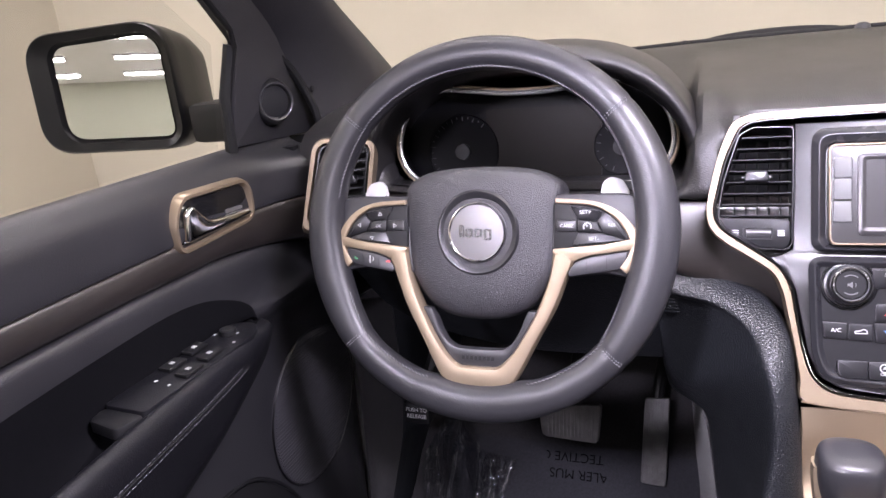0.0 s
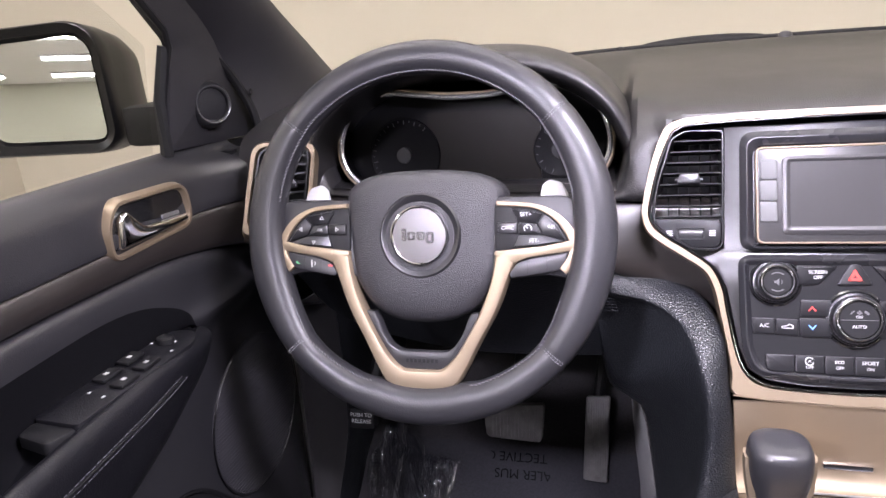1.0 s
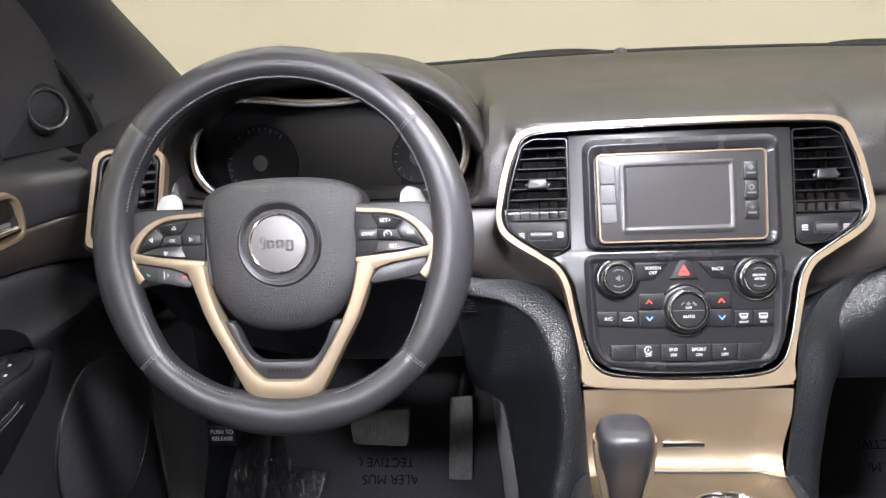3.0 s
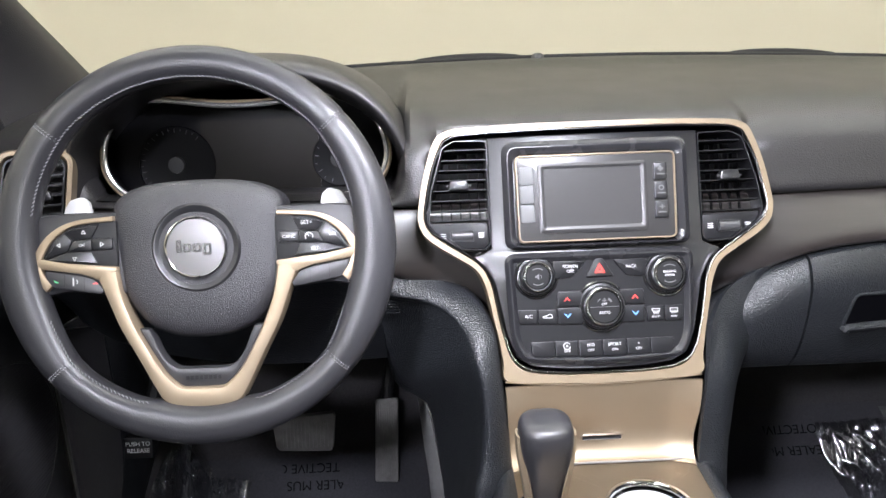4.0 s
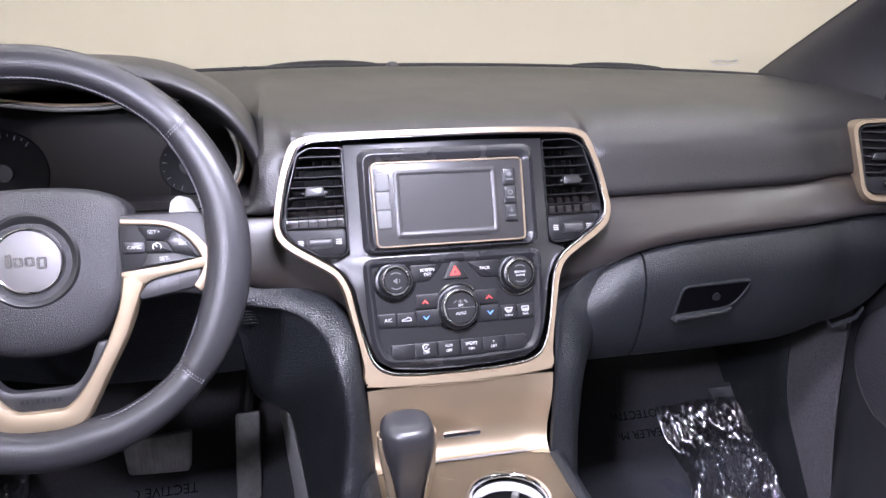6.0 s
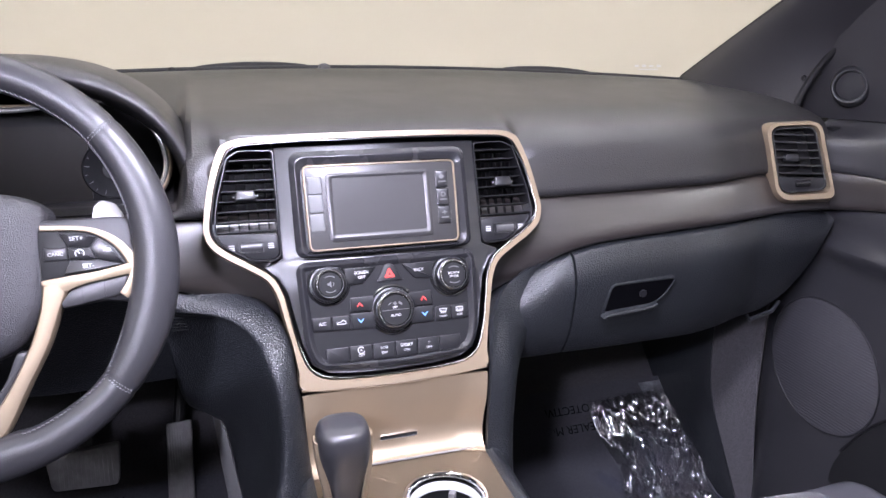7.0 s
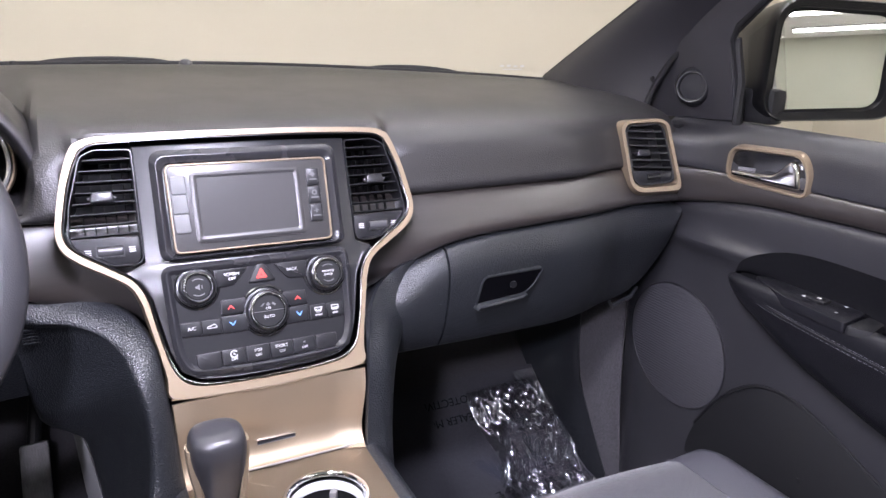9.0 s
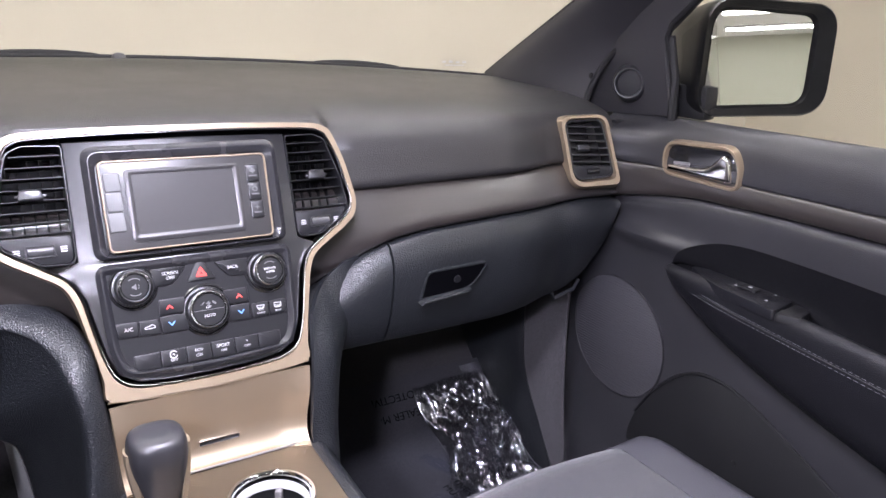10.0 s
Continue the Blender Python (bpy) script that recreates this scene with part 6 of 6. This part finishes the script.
    for lx, ly in dots:
        part("print", box(lx - 0.0018, lx + 0.0018, ly - 0.0012, ly + 0.0012, 0.0027, 0.0031, MSW), WHITE, sp, "white switch mark", smooth=False)
    if s < 0:
        part("mirror_knob", lathe([(0.0095, 0.002), (0.009, 0.0075), (0.0075, 0.0085), (0, 0.0080)], MSW @ Matrix.Translation((0.058, 0.006, 0)), n=24), MATTE, sp, "round mirror adjuster")
    part("pull_lip", slab(rounded([(-0.128, -0.012), (-0.100, -0.020), (-0.100, 0.027), (-0.122, 0.024)] if s < 0 else [(-0.110, -0.014), (-0.080, -0.024), (-0.078, 0.026), (-0.102, 0.022)], 0.006, 4), -0.012, -0.001, MSW, edge=0.003), MATTE, sp, "dark pull lip")

    # inside handle
    ho = rounded([(0.018, 0.714), (0.018, 0.771), (-0.107, 0.7765), (-0.1265, 0.752), (-0.128, 0.7105)], [0.024, 0.026, 0.026, 0.020, 0.024], 8)
    hi = offset2d(ho, -0.0095)
    h = part("handle_bezel", band(ho, hi, -0.006, 0.009, M, edge=0.32), GOLD, d, "champagne handle surround")
    # flat dark plate set over the door skin in place of a hollow
    part("recess_plate", slab(offset2d(hi, 0.001), -0.004, 0.0030, M), GLOSS, h, "flat gloss-black plate in place of the handle recess")
    lever = rounded([(0.003, 0.7245), (0.003, 0.7335), (-0.040, 0.7355), (-0.070, 0.7385), (-0.084, 0.752), (-0.094, 0.7625), (-0.1065, 0.757), (-0.1135, 0.7235), (-0.060, 0.7235)], [0.002, 0.004, 0.01, 0.012, 0.006, 0.006, 0.006, 0.006, 0.01], 5)
    part("handle_lever", slab(lever, 0.003, 0.0125, M, edge=0.005, steps=4), CHROME, h, "polished chrome pull lever")
    part("lever_slot", slab(rounded([(-0.004, 0.7345), (-0.034, 0.736), (-0.034, 0.7405), (-0.004, 0.7385)], 0.0015, 3), 0.003, 0.0050, M), SATIN, h)

    # speaker grille
    el = [(0.055 + 0.104 * math.cos(t) + 0.012 * math.sin(t), 0.438 - 0.6 * drop + 0.102 * math.sin(t)) for t in np.linspace(0, 2 * math.pi, 65)[:-1]]

    def swell(x, y):
        return 0.0095 + 0.02 * max(0, (0.58 - y)) * 0.9
    g = part("speaker_grille", slab(el, -0.004, 0.010, M, edge=0.0025, drape=swell), GRILLE, d, "finely ribbed speaker grille")
    bm = bmesh.new()
    for j in range(42):
        z = 0.342 - 0.6 * drop + 0.0046 * j
        hw = 0.101 * math.sqrt(max(0, 1 - ((z - 0.438 + 0.6 * drop) / 0.101) ** 2))
        c = 0.055 + 0.012 * (z - 0.438 + 0.6 * drop) / 0.102
        if hw > 0.01:
            tube([M @ V(c - hw, z, swell(0, z) + 0.0102), M @ V(c + hw, z, swell(0, z) + 0.0102)], 0.0006, bm, sides=4)
    part("grille_ribs", bm, GRILLE, g, kind="stuff")
    part("grille_edge", tube([M @ V(p[0], p[1], swell(*p) + 0.0092) for p in offset2d(el, 0.001)], 0.0011, sides=6, closed=True, up=M.to_3x3() @ V(0, 0, 1)), PLASTIC, g)

    # map pocket: proud slab and lip, blackened to stand for the recess's shade
    arch = spline([(0.0, 0.09), (0.005, 0.24), (-0.012, 0.315), (-0.05, 0.375), (-0.10, 0.420), (-0.15, 0.4345), (-0.21, 0.424), (-0.30, 0.385), (-0.42, 0.33), (-0.60, 0.27), (-0.93, 0.20), (-0.93, 0.09)], 5)
    pk = part("map_pocket", slab(arch, 0.0, 0.027, M, edge=0.004), MATTE, d, "raised map pocket slab, blackened for the recess's shade")
    lip = spline([(-0.012, 0.315), (-0.05, 0.377), (-0.10, 0.424), (-0.15, 0.4385), (-0.21, 0.428), (-0.30, 0.389), (-0.42, 0.334), (-0.60, 0.274)], 6)
    part("pocket_lip_shade", tube([M @ V(p[0], p[1], 0.028) for p in lip], 0.0022, sides=8, up=M.to_3x3() @ V(0, 0, 1)), MATTE, pk)
    part("pocket_screw", lathe([(0.004, 0), (0.0035, 0.0015), (0, 0.002)], M @ Matrix.Translation((-0.205, 0.325, 0.027)), n=14), MATTE, pk)

    # sail panel with tweeter, and the window frame
    sail = rounded([(0.034, 0.800), (0.046, 0.925), (-0.060, 1.000), (-0.30, 1.135), (-0.30, 1.185), (-0.03, 1.030), (0.115, 0.965), (0.185, 0.915), (0.228, 0.860), (0.238, 0.790)], [0.002, 0.01, 0.1, 0.0, 0.0, 0.1, 0.05, 0.05, 0.04, 0.0], 6)

    def lean(x, y):
        return -0.019 + 0.35 * max(0, y - 0.86)
    sl = part("sail_panel", slab(sail, -0.012, 0.0, M, edge=0.003, drape=lean), PILLAR, d, "black sail panel and window frame")
    part("frame_seal", tube([M @ V(p[0], p[1], lean(*p) - 0.002) for p in ((-0.30, 1.135), (-0.06, 1.0), (0.030, 0.940), (0.043, 0.920), (0.041, 0.86), (0.036, 0.80))], 0.0045, sides=8, up=(1, 0, 0)), MATTE, sl, "rubber window seal")
    part("divider", tube([M @ V(0.033, 0.795, -0.024), M @ V(0.038, 0.86, -0.022), M @ V(0.043, 0.922, -0.006)], 0.008, sides=8), MATTE, sl, "black window divider")
    MT = Matrix.Translation((s * 0.7400, 0.122, 0.8465)) @ (Matrix.Rotation(radians(-s * 62), 4, "Z") @ Matrix(((1, 0, 0, 0), (0, 0, -1, 0), (0, 1, 0, 0), (0, 0, 0, 1))))
    tw = part("tweeter", lathe([(0.0340, -0.018), (0.0325, 0.0), (0.0290, 0.016), (0.0262, 0.0220), (0.0235, 0.0240), (0.0212, 0.0222), (0.0200, 0.0180)], MT, n=44), PLASTIC, sl, "round tweeter pod")
    part("tweeter_ring", lathe([(0.0246, 0.0236), (0.0238, 0.0248), (0.0222, 0.0240), (0.0216, 0.0228)], MT, n=44), GREYP, tw, "thin grey ring")
    part("tweeter_grille", lathe([(0.0203, 0.0185), (0.012, 0.0205), (0, 0.0212)], MT, n=36), TWEET, tw, "dark tweeter mesh")
    # window glass, closed
    gl = part("window_glass", sheet([[P(0.035, 0.80, 0.768), P(0.045, 0.925, 0.757)], [P(-0.1, 0.80, 0.768), P(-0.1, 1.02, 0.745)], [P(-0.3, 0.80, 0.768), P(-0.3, 1.13, 0.73)], [P(-0.95, 0.80, 0.768), P(-0.95, 1.13, 0.73)]], 0.003), GLASS, d, "clear door glass")
    gl.visible_shadow = False
    return d


for s in (-1, 1):
    door(s)

# ---------------- windscreen pillars ----------------
for s in (-1, 1):
    A = [(0.722, 0.515, 0.832), (0.716, 0.47, 0.853), (0.700, 0.355, 0.905), (0.680, 0.215, 0.967), (0.63, -0.02, 1.065), (0.57, -0.30, 1.175)]
    B = [(0.716, 0.205, 0.796), (0.722, 0.197, 0.835), (0.730, 0.168, 0.885), (0.732, 0.100, 0.940), (0.705, -0.03, 1.022), (0.63, -0.30, 1.185)]
    pl = thing("windscreen_pillar", (s * 0.72, 0.3, 0.8), "dark grey trimmed windscreen pillar with rubber edge", "pillar", "windscreen pillars")
    rows = []
    for a, b in zip(spline(A, 4), spline(B, 4)):
        rows.append([(s * (a[0] * (1 - t) + b[0] * t - 0.022 * math.sin(math.pi * t) ** 0.8), a[1] * (1 - t) + b[1] * t, a[2] * (1 - t) + b[2] * t) for t in np.linspace(0, 1, 9)])
    part("pillar_trim", sheet(rows, 0.006), PILLAR, pl, "dark grey soft pillar trim")
    part("edge_seal", tube([(s * (p[0] + 0.004), p[1] + 0.006, p[2] + 0.002) for p in spline(A, 4)], 0.0055, sides=8), MATTE, pl, "black rubber edge")
    part("door_seal", tube([(s * (p[0] - 0.004), p[1] - 0.002, p[2]) for p in spline(B[:5], 4)], 0.006, sides=8), MATTE, pl, "black rubber door seal")
    part("grab_screw", lathe([(0.005, 0), (0.004, 0.002), (0, 0.0025)], Matrix.Translation((s * 0.712, 0.192, 0.853)) @ Matrix.Rotation(radians(-s * 90), 4, "Y"), n=16), MATTE, pl)

# ---------------- windscreen ----------------
ws = tagged(part("windscreen", sheet([[(x, base_y(x) + 0.012, 0.846 - 0.020 * (x / 0.7) ** 2), (x * 0.93, base_y(x) - 0.28, 0.985 - 0.015 * (x / 0.7) ** 2), (x * 0.82, base_y(x) - 0.82, 1.20 - 0.02 * (x / 0.7) ** 2)] for x in np.linspace(-0.72, 0.72, 15)], 0.0, nv=4), GLASS, None), "clear raked windscreen", "windscreen", kind="structure")
ws.visible_shadow = False
cowl = thing("windscreen_cowl", (0, 0.64, 0.84), "black plastic cowl along the windscreen foot", "cowl")
part("strip", tube([(x, base_y(x) + 0.022, 0.8515 - 0.020 * (x / 0.7) ** 2) for x in np.linspace(-0.71, 0.71, 31)], 0.0042, sides=8), MATTE, cowl)
part("shelf", sheet([[(x, base_y(x) + 0.02, 0.846 - 0.020 * (x / 0.7) ** 2), (x, base_y(x) + 0.14, 0.838 - 0.020 * (x / 0.7) ** 2)] for x in np.linspace(-0.72, 0.72, 15)], 0.01), MATTE, cowl)
for x0, x1 in ((-0.205, 0.01), (0.375, 0.56)):
    w = thing("wiper", ((x0 + x1) / 2, 0.66, 0.85), "black windscreen wiper arm resting on the cowl", "wiper", "wipers")
    pts = [(x0 + (x1 - x0) * t, base_y(x0 + (x1 - x0) * t) + 0.05, 0.8500 - 0.02 * ((x0 + (x1 - x0) * t) / 0.7) ** 2 + 0.0050 * math.sin(math.pi * t) ** 0.5) for t in np.linspace(0, 1, 15)]
    part("arm", tube(pts, [0.002 + 0.0045 * math.sin(math.pi * t) ** 0.6 for t in np.linspace(0.02, 0.98, 15)], sides=8), MATTE, w)
    part("blade", tube([(p[0], p[1] - 0.012, p[2] - 0.004) for p in pts], 0.003, sides=6), RUBBER, w)
sn = thing("light_sensor", (0.024, 0.60, 0.852), "small domed grey light sensor on the dash", "sensor")
part("dome", lathe([(0.0115, -0.002), (0.011, 0.003), (0.008, 0.0075), (0.004, 0.009), (0, 0.0093)], Matrix.Translation((0.024, 0.603, 0.8515)), n=24), GREYP, sn)
sn2 = thing("fastener", (-0.235, 0.60, 0.85), "small black fastener at the windscreen foot", "fastener")
part("cap", lathe([(0.006, -0.001), (0.005, 0.004), (0, 0.0055)], Matrix.Translation((-0.235, 0.600, 0.8505)), n=16), MATTE, sn2)
et = thing("glass_etching", (0.64, 0.48, 0.86), "faint grey maker's etching in the windscreen corner", "marking")
bm = bmesh.new()
for k in range(4):
    xx = 0.600 + 0.013 * k
    box(xx, xx + 0.009, base_y(xx) - 0.022, base_y(xx) - 0.021, 0.8560, 0.8595 + 0.001 * (k % 2), None, bm)
box(0.606, 0.650, base_y(0.63) - 0.014, base_y(0.63) - 0.013, 0.8505, 0.8525, None, bm)
part("marks", bm, SATIN, et, smooth=False)

# ---------------- outside mirrors ----------------


MIRRORSHELL = material("mirror_shell", (0.004, 0.004, 0.0045), 0.32, spec=0.3, vary=0.1)


def wing_mirror(s, cx, cy, cz, w, h, yaw, tip):
    t = thing("wing_mirror", (s * 0.80, cy + 0.05, cz - 0.07), "black door mirror reflecting the bay's ceiling lights", "mirror", "door mirrors")
    a = radians(yaw)
    # local: x outwards, y up, z towards the rear
    ux, uz = V(s * math.cos(a), -math.sin(a), 0), V(-s * math.sin(a), -math.cos(a), 0)
    M = Matrix([[*r] for r in zip(ux, V(0, 0, 1), uz, V(s * cx, cy, cz))] + [[0, 0, 0, 1]]) @ Matrix.Rotation(radians(-tip), 4, "X")
    g = rounded([(-w / 2, -h / 2 - 0.004), (w / 2 - 0.004, -h / 2 + 0.004), (w / 2, h / 2 - 0.006), (-w / 2 + 0.006, h / 2)], [0.016, 0.026, 0.022, 0.030], 7)
    part("mirror_glass", slab(g, -0.004, 0.0, M), MIRROR, t, "silvered mirror glass")
    o1, o0 = offset2d(g, 0.018), offset2d(g, 0.005)
    sh_ = [np.array((p[0] + (0.016 if p[0] > 0 else 0.0), p[1])) for p in o1]
    bm = bmesh.new()
    loops = []
    for ring, z in ((offset2d(g, 0.0005), -0.006), (offset2d(g, 0.003), 0.001), (o0, 0.007), ([p * 0.97 for p in sh_], 0.013), (sh_, 0.008)):
        loops.append([bm.verts.new(M @ V(p[0], p[1], z)) for p in ring])
    for f, z, dx in ((1.0, -0.012, -0.002), (0.985, -0.04, -0.008), (0.93, -0.075, -0.016), (0.80, -0.105, -0.026), (0.5, -0.125, -0.034)):
        loops.append([bm.verts.new(M @ V(p[0] * f + dx, p[1] * f, z)) for p in sh_])
    n = len(g)
    for A_, B_ in zip(loops, loops[1:]):
        for i in range(n):
            bm.faces.new((A_[i], A_[(i + 1) % n], B_[(i + 1) % n], B_[i]))
    bm.faces.new(loops[-1])
    part("housing", bm, MIRRORSHELL, t, "gloss black housing")
    ax0 = 0.86 if s < 0 else 0.80
    part("mirror_arm", box(*sorted((s * 0.768, s * ax0)), cy + 0.02, cy + 0.11, 0.797, 0.851, bevel=0.010), MATTE, t, "black mirror arm")


wing_mirror(-1, 0.958, 0.085, 0.881, 0.152, 0.134, 20, 6)
wing_mirror(1, 0.853, -0.026, 0.895, 0.165, 0.142, 28, 5)

# ---------------- seats ----------------


def front_seat(s):
    t = thing("front_seat", (s * 0.42, -0.4, 0.08), "charcoal cloth front seat with lighter vinyl side bolster", "car seat", "front seats")

    def top(x, y):
        u = (x - 0.42) / 0.235
        z = 0.338 + 0.004 * math.cos(u * 2) + 0.012 * max(0, abs(u) - 0.6) / 0.4
        z -= 0.055 * smooth01((-0.115 - y) / -0.075) ** 1.5
        z -= 0.05 * max(0, abs(u) - 0.82) ** 1.2 / 0.18
        return z + 0.02 * smooth01((-0.3 - y) / 0.3) * (1 if abs(u) > 0.66 else -0.4)
    cloth = [[(s * x, y - 0.020 * ((x - 0.42) / 0.235) ** 2, top(x, y)) for x in np.linspace(0.295, 0.553, 15)] for y in (-0.035, -0.045, -0.06, -0.08, -0.11, -0.16, -0.25, -0.38, -0.52)]
    part("cushion", sheet(cloth, 0.03, nu=3), SEATCLOTH, t, "charcoal cloth cushion")
    for x0, x1 in ((0.554, 0.665), (0.175, 0.294)):
        rows = []
        for y in (-0.040, -0.05, -0.065, -0.085, -0.115, -0.165, -0.255, -0.385, -0.52):
            sec = []
            for q in np.linspace(0, 1, 7):
                x = x0 + (x1 - x0) * q
                e = q if x0 > 0.5 else 1 - q
                sec.append((s * x, y - 0.020 * ((x - 0.42) / 0.235) ** 2 - 0.05 * max(0, e - 0.5) ** 2, top(x, y) + 0.004 * math.sin(math.pi * q)))
            ex = x1 if x0 > 0.5 else x0
            ext = (s * (ex + (0.012 if x0 > 0.5 else -0.012)), y - 0.05, 0.25)
            sec = sec + [ext, (s * (ex + (0.004 if x0 > 0.5 else -0.004)), y - 0.05, 0.16)] if x0 > 0.5 else [(s * (ex - 0.004), y - 0.05, 0.16), ext] + sec
            rows.append(sec)
        b = part("bolster", sheet(rows, 0.01, nu=3, nv=2), SEATVINYL, t, "paler vinyl side bolster")
        part("piping", tube([(s * (x0 if x0 > 0.5 else x1), r[0 if x0 > 0.5 else -1][1], r[0 if x0 > 0.5 else -1][2] + 0.001) for r in rows], 0.0013, sides=6), SEATVINYL, b)
    part("front_skirt", sheet([[(s * x, -0.036 - 0.020 * ((x - 0.42) / 0.235) ** 2, 0.285), (s * x, -0.04 - 0.020 * ((x - 0.42) / 0.235) ** 2, 0.22), (s * x, -0.07, 0.15)] for x in np.linspace(0.18, 0.66, 9)], 0.01, nv=3), SEATCLOTH, t)
    part("base", box(*sorted((s * 0.22, s * 0.62)), -0.50, -0.10, 0.085, 0.18, bevel=0.01), MATTE, t, "black seat base")


front_seat(1)

# ---------------- roof and rear shell: unseen, added to keep bay light out ---
HEADLINER = material("headliner_cloth", (0.24, 0.235, 0.23), 0.9, vary=0.05, vary_scale=60, bump=0.3, bump_scale=900)
rows = []
for y, z, w in ((-0.24, 1.185, 0.60), (-0.34, 1.205, 0.60), (-0.55, 1.235, 0.61), (-1.1, 1.26, 0.62), (-1.8, 1.25, 0.61), (-2.40, 1.19, 0.58)):
    rows.append([(x * w, y, z - 0.035 * abs(x) ** 4) for x in np.linspace(-1, 1, 13)])
tagged(part("headliner", sheet(rows, 0.03, nu=3), HEADLINER, None), "light grey headliner, out of view, added to block overhead light", "ceiling", kind="structure")
# bezel made up to go with the added rear fill light
rl = thing("rear_fill_bezel", (REAR[0], REAR[1], 1.22), "small round bezel, made up for the added rear fill light", "reading lamp")
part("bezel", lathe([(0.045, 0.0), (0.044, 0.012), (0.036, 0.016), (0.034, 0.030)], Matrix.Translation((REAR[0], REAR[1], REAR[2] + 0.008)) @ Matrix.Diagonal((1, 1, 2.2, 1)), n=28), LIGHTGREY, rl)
# unseen console, assumed around the overhead cabin light
oc = thing("overhead_console", (OVERHEAD[0], OVERHEAD[1], 1.2), "grey overhead console, out of view, assumed to hold the cabin light", "overhead console")
part("bezel", box(OVERHEAD[0] - 0.10, OVERHEAD[0] + 0.10, OVERHEAD[1] - 0.06, OVERHEAD[1] + 0.06, 1.186, 1.215, bevel=0.006), HEADLINER, oc)
for s in (-1, 1):
    tagged(part("rear_side", box(*sorted((s * 0.72, s * 0.80)), -2.40, -0.96, 0.05, 0.80), DOORSKIN, None), "plain dark rear side, out of view, added to close the cabin", "trim", kind="structure")
    p = thing("centre_pillar", (s * 0.72, -1.02, 0.8), "grey centre pillar trim between the doors", "pillar", "centre pillars")
    part("trim", sheet([[(s * 0.76, -1.07, 0.79), (s * 0.73, -1.02, 0.79), (s * 0.76, -0.97, 0.79)], [(s * 0.66, -1.08, 1.22), (s * 0.63, -1.03, 1.22), (s * 0.66, -0.98, 1.22)]], 0.01), HEADLINER, p)
tagged(part("rear_wall", box(-0.78, 0.78, -2.45, -2.40, 0.05, 0.82), DOORSKIN, None), "plain dark rear end, out of view, added to close the cabin", "trim", kind="structure")
rb = thing("rear_bench", (0, -1.6, 0.08), "plain charcoal rear bench seat", "car seat")
part("cushion", box(-0.66, 0.66, -1.75, -1.28, 0.10, 0.36, bevel=0.04), SEATCLOTH, rb)
part("backrest", box(-0.66, 0.66, -1.90, -1.74, 0.30, 0.95, bevel=0.05), SEATCLOTH, rb)
